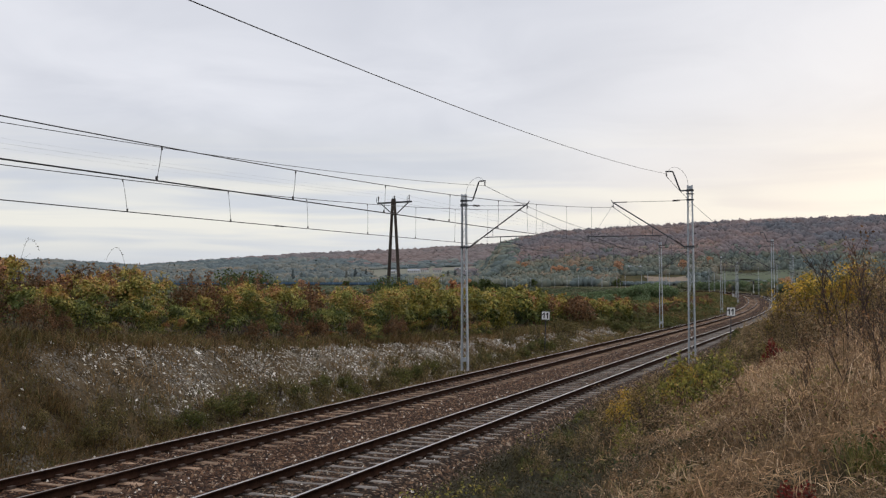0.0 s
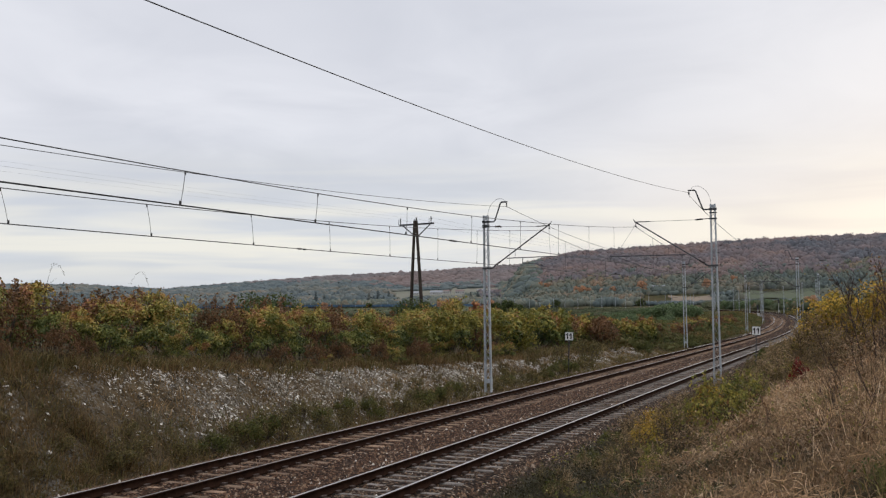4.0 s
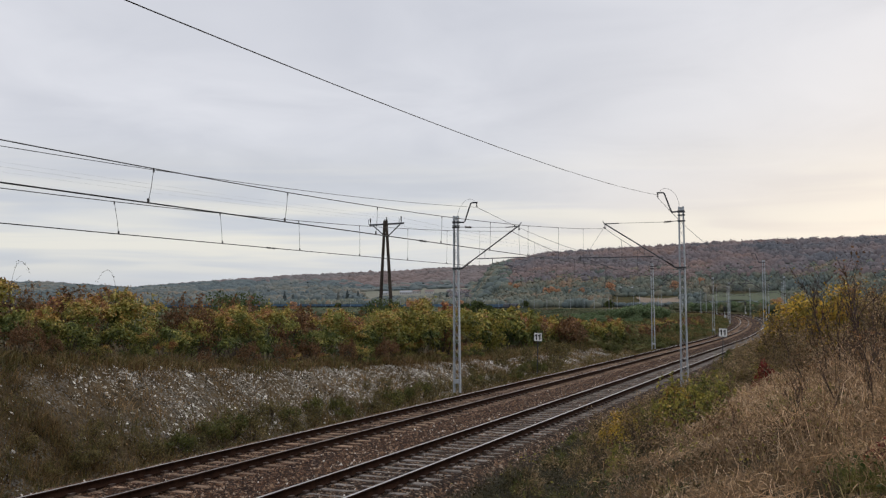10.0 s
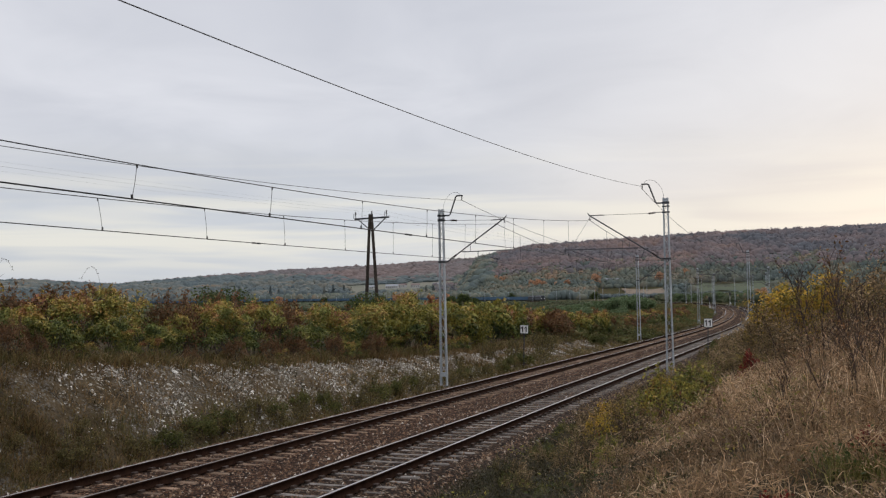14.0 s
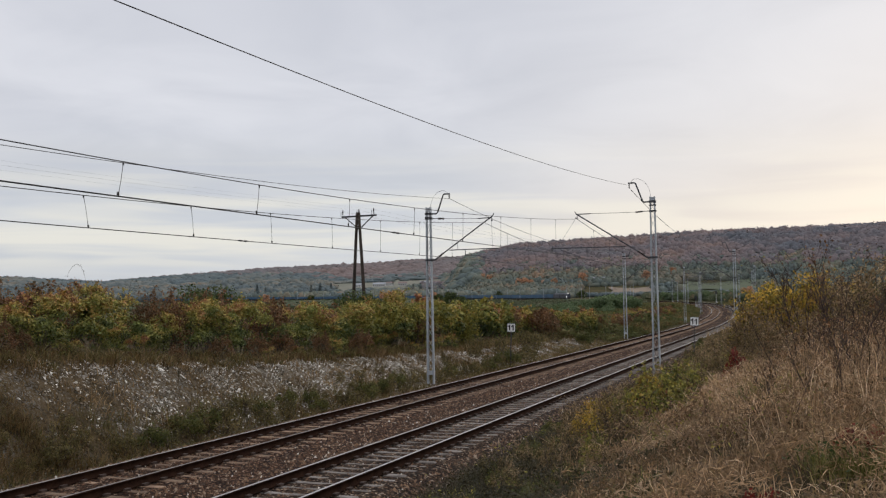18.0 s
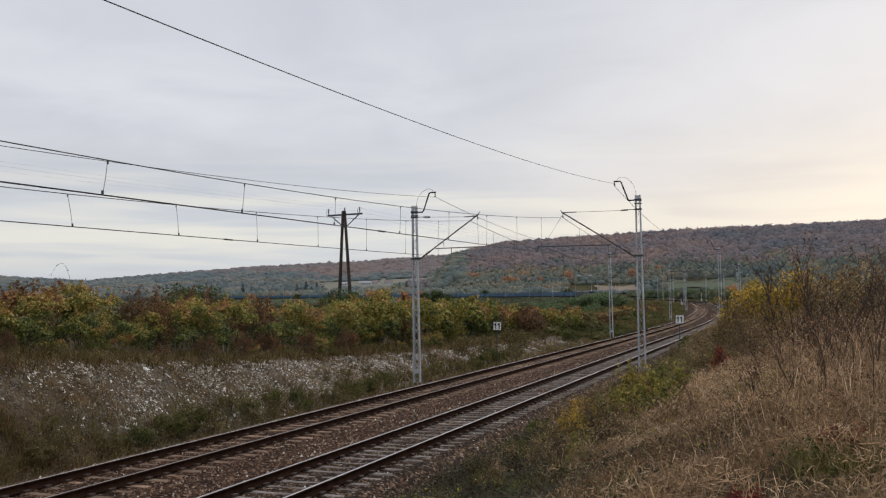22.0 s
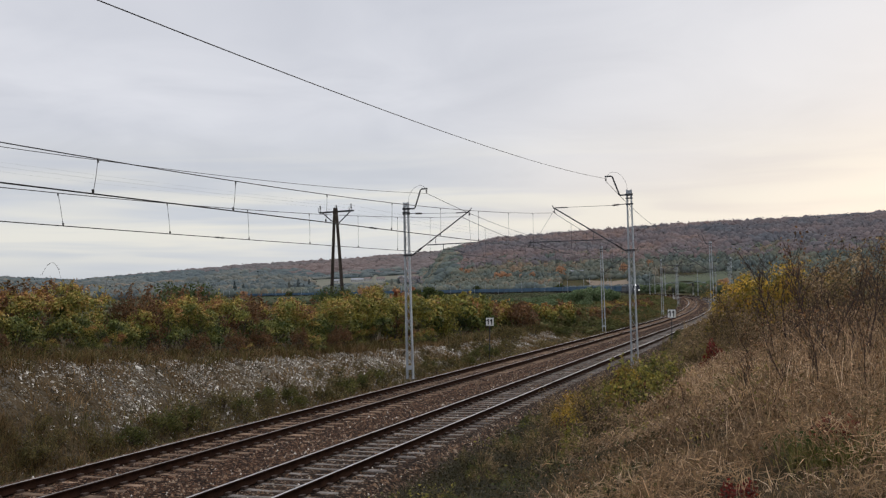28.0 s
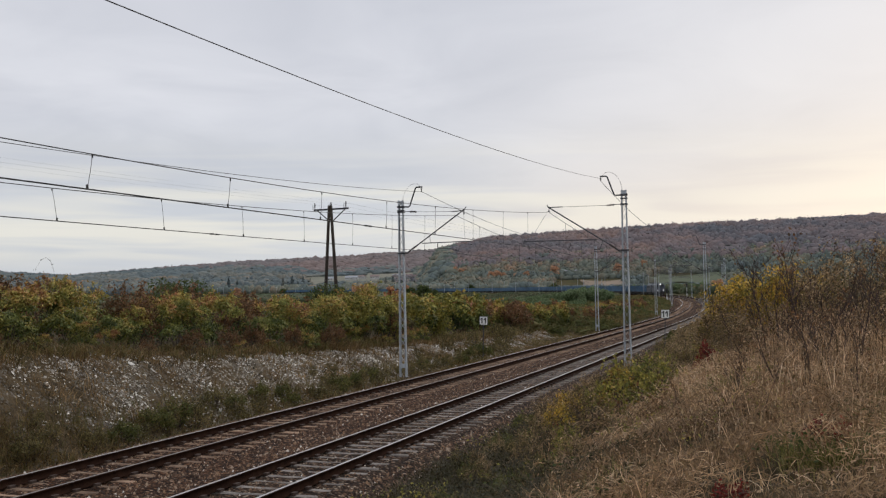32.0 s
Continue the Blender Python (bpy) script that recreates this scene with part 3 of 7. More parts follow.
def build_ballast():
    # one bed under both tracks; the sides fall to the ditch and to the grass bank
    prof = [(-3.3, -0.75), (-2.6, -0.45), (-1.75, -0.230), (-1.3, -0.200)] + [(a, -0.196) for a in np.arange(-1.0, 1.4, 0.3)] + \
           [(1.6, -0.22), (2.0, -0.20), (2.4, -0.22)] + [(GAP + a, -0.203) for a in np.arange(-1.3, 1.4, 0.3)] + [(GAP + 1.6, -0.26), (GAP + 2.1, -0.42), (GAP + 2.7, -0.75)]
    ss = S_NEAR + S_FAR
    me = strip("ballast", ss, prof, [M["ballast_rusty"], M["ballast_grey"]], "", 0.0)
    co = np.zeros(len(me.vertices) * 3, np.float32)
    me.vertices.foreach_get("co", co)
    co = co.reshape(-1, 3)
    co[:, 2] += rngb.uniform(-0.016, 0.012, len(co))
    me.vertices.foreach_set("co", co.ravel())
    n = len(prof)
    mid = np.array([(prof[i][0] + prof[i + 1][0]) / 2 for i in range(n - 1)])
    me.polygons.foreach_set("material_index", np.tile((mid > 2.7).astype(np.int32), len(ss) - 1))
    bed = lone("ballast_bed", me, "rusty brown crushed stone ballast under both tracks", "ballast", kind="structure")
    # loose stones on it
    k = 42000
    s = 14 + rngb.beta(1.0, 2.0, k) * 80
    off = rngb.uniform(-2.4, GAP + 2.3, k)
    base = np.array([(-1, -0.1, -0.5), (1, 0.1, -0.5), (0.1, -1, -0.5), (-0.1, 1, -0.5), (0, 0, 0.8)], float)
    tri = np.array([(0, 2, 4), (2, 1, 4), (1, 3, 4), (3, 0, 4)])
    size = 0.020 + 0.050 * rngb.beta(1.2, 2.2, k)
    z = np.interp(off, [-2.6, -1.75, -1.2, 1.2, 1.6, 2.6, 2.9, GAP + 1.2, GAP + 1.6, GAP + 2.3], [-0.45, -0.235, -0.224, -0.224, -0.225, -0.225, -0.228, -0.228, -0.26, -0.50]) + size * 0.2
    v = base[None] * rngb.uniform(0.6, 1.25, (k, 5, 1)) * size[:, None, None]
    ang = rngb.uniform(0, 6.28, k)
    c, sn = np.cos(ang)[:, None], np.sin(ang)[:, None]
    v = np.stack([v[..., 0] * c - v[..., 1] * sn, v[..., 0] * sn + v[..., 1] * c, v[..., 2]], 2)
    v += np.stack([-13.44 + off, s, z], 1)[:, None]
    f = tri[None] + (np.arange(k) * 5)[:, None, None]
    st = new("loose_stones", sheet_mesh("loose_stones", v.reshape(-1, 3), f.reshape(-1, 3), M["ballast_stone"]))
    st.parent = bed
    tagged(st, kind="stuff")


build_ballast()
RAIL = [(-0.062, -0.172), (0.062, -0.172), (0.060, -0.160), (0.012, -0.142), (0.010, -0.045), (0.034, -0.034), (0.036, -0.008), (0.030, -0.001), (-0.030, -0.001), (-0.036, -0.008), (-0.034, -0.034), (-0.010, -0.045), (-0.012, -0.142), (-0.060, -0.160)]


def build_rail(off, top):
    """A rail, its running surface bright and its foot rusty."""
    ss = list(np.arange(-30, 115, 5.0)) + list(np.arange(115, 420, 3.0)) + list(np.arange(420, 2280, 12.0))
    n = len(RAIL)
    v = np.array([on_line(s, off + a, z)[0] for s in ss for a, z in RAIL])
    k = np.arange(len(ss) - 1)[:, None] * n
    j = np.arange(n)
    f = np.stack([(k + j), (k + (j + 1) % n), (k + n + (j + 1) % n), (k + n + j)], 2).reshape(-1, 4)
    me = sheet_mesh("rail", v, f, [M["rail_side"], M[top]])
    me.polygons.foreach_set("material_index", np.tile((np.arange(n) == 7).astype(np.int32), len(ss) - 1))
    return me


def sleeper_mesh(mat, waist, wide):
    """A concrete sleeper: thick under the rails, thin in the middle, sloped sides."""
    v, f = [], []
    prof = [(-1.30, -0.215, 0.10), (-1.27, -0.185, 0.105), (-0.95, -0.180, 0.105), (-0.52, -0.180, 0.105), (-0.30, -0.180 - waist, 0.085), (0.30, -0.180 - waist, 0.085), (0.52, -0.180, 0.105), (0.95, -0.180, 0.105), (1.27, -0.185, 0.105), (1.30, -0.215, 0.10)]
    for x, z, w in prof:
        w *= wide
        v += [(x, -w - 0.02, -0.36), (x, -w, z - 0.02), (x, -w + 0.025, z), (x, w - 0.025, z), (x, w, z - 0.02), (x, w + 0.02, -0.36)]
    for i in range(len(prof) - 1):
        for j in range(5):
            a = i * 6 + j
            f.append((a, a + 6, a + 7, a + 1))
    f += [(0, 1, 2, 3, 4, 5), tuple(len(v) - 1 - i for i in range(6))]
    return Shape().raw(v, f).mesh("sleeper", mat)


def build_track(name, label, off, mat, waist, wide):
    tr = thing(name, label, "railway track", kind="structure")
    for side in (-0.753, 0.753):
        part("rail", build_rail(off + side, "rail_dull" if off == 0 and side > 0 else "rail_top"), None, tr, "rusty rail with a worn running surface")
    me = sleeper_mesh(mat, waist, wide)
    rng = random.Random(int(off) + 5)
    start = 9.0
    clip = Shape()
    for side in (-1, 1):
        for e in (-0.095, 0.095):
            clip.box((side * 0.753 + e, 0, -0.155), (0.09, 0.16, 0.05), cut=0.015)
    clip_me = clip.mesh("rail_clips", M["fastening"])
    for k in range(300):
        m = line_pose(start + 0.6 * k, off, rng.uniform(-0.012, 0.004)) @ Matrix.Rotation(radians(rng.uniform(-0.8, 0.8)), 4, "Z")
        sl = part("sleeper", me, None, tr, m=m)
        if k < 60:
            part("rail_clips", clip_me, None, sl, "rusty rail clips")
    rest = Shape()
    for k in range(300, 560):
        m = line_pose(start + 0.6 * k, off)
        rest.box(None, (2.56, 0.22, 0.16), m=m @ Matrix.Translation((0, 0, -0.272)))
    tagged(part("far_sleepers", rest, mat, tr), kind="stuff")


build_track("track_far", "railway track with rust-stained concrete sleepers", 0.0, M["sleeper_rusty"], 0.008, 1.0)
build_track("track_near", "railway track with pale grey concrete sleepers", GAP, M["sleeper_pale"], 0.010, 0.78)


# ---- overhead line masts ----
MAST_S = [-20.0, 43.5, 96.3, 150.0, 203.0, 257.0, 311.0]


def bar_between(a, b, w, t):
    """A flat bar from a to b."""
    a, b = Vector(a), Vector(b)
    d = b - a
    m = Matrix.Translation((a + b) / 2) @ d.to_track_quat("Z", "Y").to_matrix().to_4x4()
    return Shape().box(None, (w, t, d.length), m=m)


def insulator(shape, a, b, r, n=4):
    """A row of sheds from a to b."""
    a, b = Vector(a), Vector(b)
    L = (b - a).length
    rings = [(0, r * 0.35)]
    for i in range(n):
        t = L * (0.12 + 0.76 * i / max(n - 1, 1))
        rings += [(t - L * 0.06, r * 0.4), (t, r), (t + L * 0.07, r * 0.4)]
    rings.append((L, r * 0.35))
    shape.lathe(a, b - a, rings, 8)


def build_mast(detail, tall=0.0, reach=0.0):
    """A lattice mast beside a track, its arms towards +x. The rails' height is z = 0; tall and reach lengthen it and its bracket."""
    mast = thing("catenary_mast", "galvanised steel lattice mast with a bracket for the overhead line", "catenary mast", group="masts along the railway")
    H = 7.72 + tall
    half = lambda z: 0.165 - 0.055 * z / H
    foot = Shape().box((0, 0, -0.92), (0.52, 0.52, 0.72), cut=0.06)
    part("footing", foot, M["concrete"], mast, "weathered concrete footing")
    for side in (-1, 1):
        leg = Shape()
        for y in (-0.07, 0.07):     # an outward U: web and two flanges
            leg.raw([(side * half(0), y - 0.006, -0.3), (side * half(0), y + 0.006, -0.3), (side * (half(0) - 0.055), y + 0.006, -0.3), (side * (half(0) - 0.055), y - 0.006, -0.3),
                     (side * half(H), y - 0.006, H), (side * half(H), y + 0.006, H), (side * (half(H) - 0.045), y + 0.006, H), (side * (half(H) - 0.045), y - 0.006, H)],
                    [(0, 1, 2, 3), (7, 6, 5, 4), (0, 4, 5, 1), (1, 5, 6, 2), (2, 6, 7, 3), (3, 7, 4, 0)])
        leg.raw([(side * half(0), -0.076, -0.3), (side * half(0), 0.076, -0.3), (side * (half(0) + 0.008), 0.076, -0.3), (side * (half(0) + 0.008), -0.076, -0.3),
                 (side * half(H), -0.076, H), (side * half(H), 0.076, H), (side * (half(H) + 0.008), 0.076, H), (side * (half(H) + 0.008), -0.076, H)],
                [(0, 1, 2, 3), (7, 6, 5, 4), (0, 4, 5, 1), (1, 5, 6, 2), (2, 6, 7, 3), (3, 7, 4, 0)])
        part("leg", leg, M["mast_steel"], mast)
    bars = []
    n = 19
    for face in (-1, 1):
        for i in range(n):
            z0, z1 = 0.25 + i * (H - 0.5) / n, 0.25 + (i + 1) * (H - 0.5) / n
            s = 1 if (i + (face > 0)) % 2 else -1
            bars.append(((s * (half(z0) - 0.03), face * 0.081, z0), (-s * (half(z1) - 0.03), face * 0.081, z1)))
    if detail:
        for a, b in bars:
            part("lacing_bar", bar_between(a, b, 0.030, 0.008), M["mast_steel"], mast)
    else:
        lace = Shape()
        for a, b in bars:
            q = bar_between(a, b, 0.030, 0.008)
            lace.raw(q.v[0], q.f)
        part("lacing", lace, M["mast_steel"], mast)
    for z in (0.2, H - 0.12):
        part("tie_plate", Shape().box((0, 0, z), (2 * half(z) + 0.02, 0.175, 0.18)), M["mast_steel"], mast)
    # slanting bracket tube from the mast up to the carrying cable
    base, tip = Vector((0.16, 0, 5.30 - 0.5 * tall)), Vector((3.06 + reach * 0.38, 0, 7.21 + 0.4 * tall))
    way = (tip - Vector((0.40, 0, base.z + 0.10))).normalized()
    start = Vector((0.40, 0, base.z + 0.10))
    arm = Shape().tube([base, (0.30, 0, base.z + 0.02), start + way * 0.03], 0.036, 8).tube([start + way * 0.36, tip], 0.029, 8)
    arm.tube([tip - way * 0.02, tip + Vector((0.05, 0, 0.10))], 0.020, 6)
    part("bracket_tube", arm, M["bracket_steel"], mast, "dark slanting bracket tube")
    zt = 7.19 + 0.4 * tall
    for p, q, r, n in ((start, start + way * 0.38, 0.062, 6), ((0.43, 0, zt), (0.76, 0, zt - 0.02), 0.060, 5)):
        ins = Shape()
        insulator(ins, p, q, r, n)
        part("insulator", ins, M["insulator"], mast, "brown ribbed insulator")
    far_end = tip.x - 0.12
    tie = Shape().tube([(0.10, 0, zt + 0.01), (0.45, 0, zt)], 0.018, 6).tube([(0.74, 0, zt - 0.02), (far_end - 0.5, 0, zt - 0.08 * (reach == 0))], 0.009, 5)
    tie.tube([(far_end - 0.55, 0, zt - 0.08 * (reach == 0)), (far_end + 0.05, 0, zt - 0.06 * (reach == 0))], 0.024, 6)
    part("top_tie", tie, M["bracket_steel"], mast, "thin top tie rod")
    part("cable_clamp", Shape().tube([tip - way * 0.06, tip - way * 0.06 - Vector((0, 0, 0.16))], 0.016, 5).box(tip - way * 0.06 - Vector((0, 0, 0.18)), (0.05, 0.12, 0.05), cut=0.01), M["bracket_steel"], mast)
    a, b = (1.25, 4.60) if reach else (0.98, 3.28)
    zs = 5.73
    reg = Shape().tube([(a, 0, zs), (b, 0, zs + 0.02)], 0.024, 6)
    if reach:
        reg.tube([(4.21, 0, zs + 0.02), (4.21, 0, zs - 0.06)], 0.018, 5).tube([(4.21, 0, zs - 0.05), (3.55, 0, 5.43), (3.25, 0, 5.30)], 0.015, 5).tube([(4.55, 0, zs + 0.10), (4.55, 0, zs - 0.08)], 0.022, 5)
    else:
        reg.tube([(1.74, 0, zs), (1.74, 0, 5.48)], 0.018, 5).tube([(1.74, 0, 5.48), (2.30, 0, 5.46), (2.85, 0, 5.28)], 0.015, 5)
    reg.tube([Vector((a + 0.40, 0, base.z + 0.10 + (a + 0.0) * way.z / way.x)), (a + 0.40, 0, zs)], 0.010, 4)
    part("steady_arm", reg, M["bracket_steel"], mast, "dark steady arm that holds the contact wire")
    hanger_wire = Shape().tube([tip - way * 0.10, (b - 0.25, 0, zs + 0.02)], 0.006, 4)
    part("stay_wire", hanger_wire, M["thin_wire"], mast, "thin stay wire")
    zn = 7.42 + 1.45 * tall
    for z, t in ((base.z, 0.08), (zt, 0.06), (zn, 0.09), (zn - 0.16, 0.04)):
        part("clamp", Shape().box((0.0, 0, z), (2 * half(min(z, H)) + 0.09, 0.20, t), cut=0.02), M["bracket_steel"], mast)
    neck = Shape().tube([(0.12, 0, zn), (0.38, 0, zn - 0.01), (0.44, 0, zn + 0.05), (0.72, 0, zn + 0.83), (0.78, 0, zn + 0.87), (1.05, 0, zn + 0.87)], 0.034, 8)
    part("gooseneck", neck, M["bracket_steel"], mast, "bent gooseneck bracket for the feeder cable")
    hang = Shape().tube([(1.01, 0, zn + 0.87), (1.01, 0, zn + 0.80)], 0.012, 5)
    insulator(hang, (1.01, 0, zn + 0.82), (1.01, 0, zn + 0.66), 0.055, 3)
    part("hanger", hang, M["insulator"], mast)
    loop = [(0.92 - 0.85 * (1 - math.cos(t)) / 2, 0.05, zn + 0.84 + 0.30 * math.sin(t) - 0.66 * (t / math.pi) ** 2.2) for t in np.linspace(0, math.pi, 18)]
    part("jumper_wire", Shape().tube(loop, 0.007, 4), M["thin_wire"], mast, "thin looping jumper wire")
    return mast


def place_masts():
    first = build_mast(True)
    first.matrix_world = line_pose(43.5, -2.72)
    flip = Matrix.Rotation(math.pi, 4, "Z")
    across = build_mast(True, 0.18, 1.0)
    across.matrix_world = line_pose(45.4, GAP + 2.93) @ flip
    for s in (MAST_S[0], MAST_S[2]):
        copy_thing(first, line_pose(s, -2.72, -0.75 if s < 0 else 0.0))
        copy_thing(across, line_pose(s + 2.5, GAP + 2.93, -0.75 if s < 0 else 0.0) @ flip)
    simple = build_mast(False)
    simple.matrix_world = line_pose(150, -2.72)
    tagged(simple, "slim galvanised lattice mast beside the distant track")
    far = list(MAST_S[3:]) + [311 + 54 * k for k in range(1, 20)]
    for s in far:
        if s != 150.0:
            copy_thing(simple, line_pose(s, -2.72))
        copy_thing(simple, line_pose(s + 1.5, GAP + 2.75) @ flip)


place_masts()


def sag(a, b, drop, n=24):
    """A hanging cable between two points."""
    return [a.lerp(b, i / n) - Vector((0, 0, 4 * drop * (i / n) * (1 - i / n))) for i in range(n + 1)]


def overhead_line(s0, s1, top, contact, droppers, near, foot=0.0):
    """One span over a track: carrying cable, two contact wires, droppers. top and contact are (side, height) at both ends and the sag."""
    line = thing("overhead_line", "carrying cable and contact wires over the track", "overhead line", group="spans of the overhead line")
    r = 0.0085 if near else 0.012
    a, b = on_line(s0, top[0], top[1])[0], on_line(s1, top[2], top[3])[0]
    upper = sag(a, b, top[4], 40)
    part("carrying_cable", Shape().tube(upper, r, 5), M["wire"], line)
    c0, c1 = on_line(s0, contact[0], contact[1])[0], on_line(s1, contact[2], contact[3])[0]
    lower = sag(c0, c1, contact[4], 40)
    for e in (-0.022, 0.022):
        part("contact_wire", Shape().tube([p + Vector((e, 0, 0)) for p in lower], r * 0.9, 5), M["wire"], line)

    def along(pts, s):
        t = (s - s0) / (s1 - s0) * 40
        i = min(int(t), 39)
        return pts[i].lerp(pts[i + 1], t - i)
    for s in droppers:
        p, q = along(upper, s), along(lower, s + foot)
        d = Shape().tube([p, p.lerp(q, 0.5) + Vector((0.004, 0.006, 0)), q], 0.0045 if near else 0.006, 4)
        d.box(p + Vector((0, 0, -0.03)), (0.018, 0.02, 0.05)).box(q + Vector((0, 0, 0.035)), (0.022, 0.03, 0.06))
        part("dropper", d, M["wire"], line)
    if near:      # splice clamps on the contact wire
        q = along(lower, 22.6)
        part("splice_clamp", Shape().box(q, (0.05, 0.16, 0.035), cut=0.01).box(q + Vector((0, 0.24, 0)), (0.05, 0.12, 0.035), cut=0.01), M["wire"], line)
    return line


def feeder(s0, s1, side0, z0, side1, z1, drop, r):
    f0, f1 = on_line(s0, side0, z0)[0], on_line(s1, side1, z1)[0]
    lone("feeder_cable", Shape().tube(sag(f0, f1, drop, 36), r, 5).mesh("feeder_cable", M["wire"]), "dark feeder cable slung between mast tops", "cable", group="feeder cables")


# the span beside the camera
overhead_line(-20.0, 43.5, (0.213, 6.144, 0.009, 6.927, 1.021), (0.126, 4.808, -0.143, 5.236, 0.083), [12.7 + 3.74 * k for k in range(8)], True, 0.3)
overhead_line(-20.0, 43.5, (4.225, 6.13, 4.046, 6.893, 1.023), (4.325, 4.66, 4.07, 5.271, 0.0), [8.4 + 3.93 * k for k in range(9)], True, -0.2)
feeder(-20.0, 43.5, -1.78, 6.893, -1.71, 8.07, 0.896, 0.0080)
feeder(-20.0, 45.4, GAP + 2.674, 6.718, GAP + 1.921, 8.457, 0.828, 0.0080)
for i in range(1, len(MAST_S) - 1):
    s0, s1 = MAST_S[i], MAST_S[i + 1]
    L = s1 - s0
    drop = 1.56 * (L / 63.5) ** 2
    st = 0.14 if i % 2 == 0 else -0.14
    hang_at = [s0 + 3.9 * k for k in range(1, int(L / 3.9))]
    for off in (0.0, GAP):
        overhead_line(s0, s1, (off + st, 6.95, off - st, 6.95, drop), (off + st, 5.25, off - st, 5.25, 0.12), hang_at, False)
    feeder(s0, s1, -1.71, 8.08, -1.71, 8.08, drop * 0.95, 0.011)
    feeder(s0 + 1.9, s1 + 1.9, GAP + 1.92, 8.34 if i == 1 else 8.08, GAP + 1.92, 8.08, drop * 0.95, 0.011)


# ---- wooden twin pole with its three wires ----
def build_twin_pole():
    d, az = 62.0, radians(-24.35)
    x, y = d * math.sin(az), d * math.cos(az)
    z = float(ground_z(x, y)[0])
    pole = thing("wooden_power_pole", "dark wooden twin-leg power pole with a crossarm behind the hedge", "power pole", Matrix.Translation((x, y, z)) @ Matrix.Rotation(radians(-9), 4, "Z"))
    top = 8.92 - z
    for side in (-1, 1):
        part("pole_leg", Shape().tube([(side * 0.62, 0, -0.4), (side * 0.06, 0, top)], 0.125, 9, 0.085), M["pole_wood"], pole)
    part("cross_block", Shape().box((0, 0, top - 0.9), (0.30, 0.20, 0.16), cut=0.02), M["pole_wood"], pole)
    arm = Shape().box((0, 0.11, top - 0.22), (2.5, 0.09, 0.10), cut=0.01)
    part("crossarm", arm, M["bracket_steel"], pole, "dark steel crossarm")
    for side in (-1, 1):
        part("arm_strut", Shape().tube([(side * 1.02, 0.11, top - 0.24), (side * 0.08, 0.11, top - 0.98)], 0.034, 6), M["bracket_steel"], pole)
    for px in (-1.18, 0.0, 1.06):
        ins = Shape().tube([(px, 0.11, top - 0.2), (px, 0.11, top - 0.05)], 0.02, 6)
        insulator(ins, (px, 0.11, top - 0.06), (px, 0.11, top + 0.2), 0.075, 3)
        part("pin_insulator", ins, M["insulator"], pole)
        ins2 = Shape().tube([(px - 0.14, 0.11, top - 0.2), (px - 0.14, 0.11, top + 0.10)], 0.016, 5)
        part("insulator_pin", ins2, M["bracket_steel"], pole)
    side_way = Vector((math.cos(radians(-9)), math.sin(radians(-9)), 0))
    base = Vector((x, y, 9.05))
    for k, px in enumerate((-1.18, 0.0, 1.06)):
        a = base + side_way * px
        left, right = Vector((-36.5 + px, -6, 10.2)), Vector((-12 + px, 140, 8.6))
        w = Shape().tube(sag(a, left, 0.45, 20), 0.003 if px == 0 else 0.0018, 4).tube(sag(a, right, 0.8, 20), 0.004, 4)
        lone("power_wire", w.mesh("power_wire", M["thin_wire"]), "thin bare wire strung from the wooden pole", "wire", group="wires of the wooden pole")


build_twin_pole()


# ---- white boards with two black bars ----
def build_sign(x, y, ztop, rz, lean):
    z0 = float(ground_z(x, y)[0])
    s = thing("track_sign", "white square board with the black number 11 on a thin post", "sign", Matrix.Translation((x, y, z0)) @ Matrix.Rotation(radians(rz), 4, "Z") @ Matrix.Rotation(radians(lean), 4, "Y"), group="white track boards")
    h = ztop - z0
    part("post", Shape().tube([(0, 0.03, -0.3), (0, 0.03, h - 0.02)], 0.03, 8), M["bracket_steel"], s, "thin grey post")
    part("board", Shape().box((0, 0, h - 0.26), (0.50, 0.02, 0.52)), M["sign_white"], s)
    border = Shape()
    for bx, bz, w, t in ((0, h - 0.012, 0.50, 0.02), (0, h - 0.508, 0.50, 0.02), (-0.24, h - 0.26, 0.02, 0.48), (0.24, h - 0.26, 0.02, 0.48)):
        border.box((bx, -0.0125, bz), (w, 0.005, t))
    part("border", border, M["sign_black"], s, "thin black border")
    for dx in (-0.095, 0.115):       # the figure 1: an upright bar with a slanting flag
        ring = [(0.035, -0.17), (0.035, 0.18), (-0.025, 0.18), (-0.115, 0.085), (-0.115, 0.02), (-0.035, 0.075), (-0.035, -0.17)]
        v = [(dx + a, y, h - 0.265 + b) for y in (-0.019, -0.0105) for a, b in ring]
        part("digit", Shape().raw(v, [tuple(range(7)), tuple(range(13, 6, -1))] + [(k, k + 7, (k + 1) % 7 + 7, (k + 1) % 7) for k in range(7)]), M["sign_black"], s, "black figure 1")
    return s


build_sign(-17.0, 59.6, 2.04, 14, 2)
build_sign(-6.45, 62.4, 2.26, 8, 2)


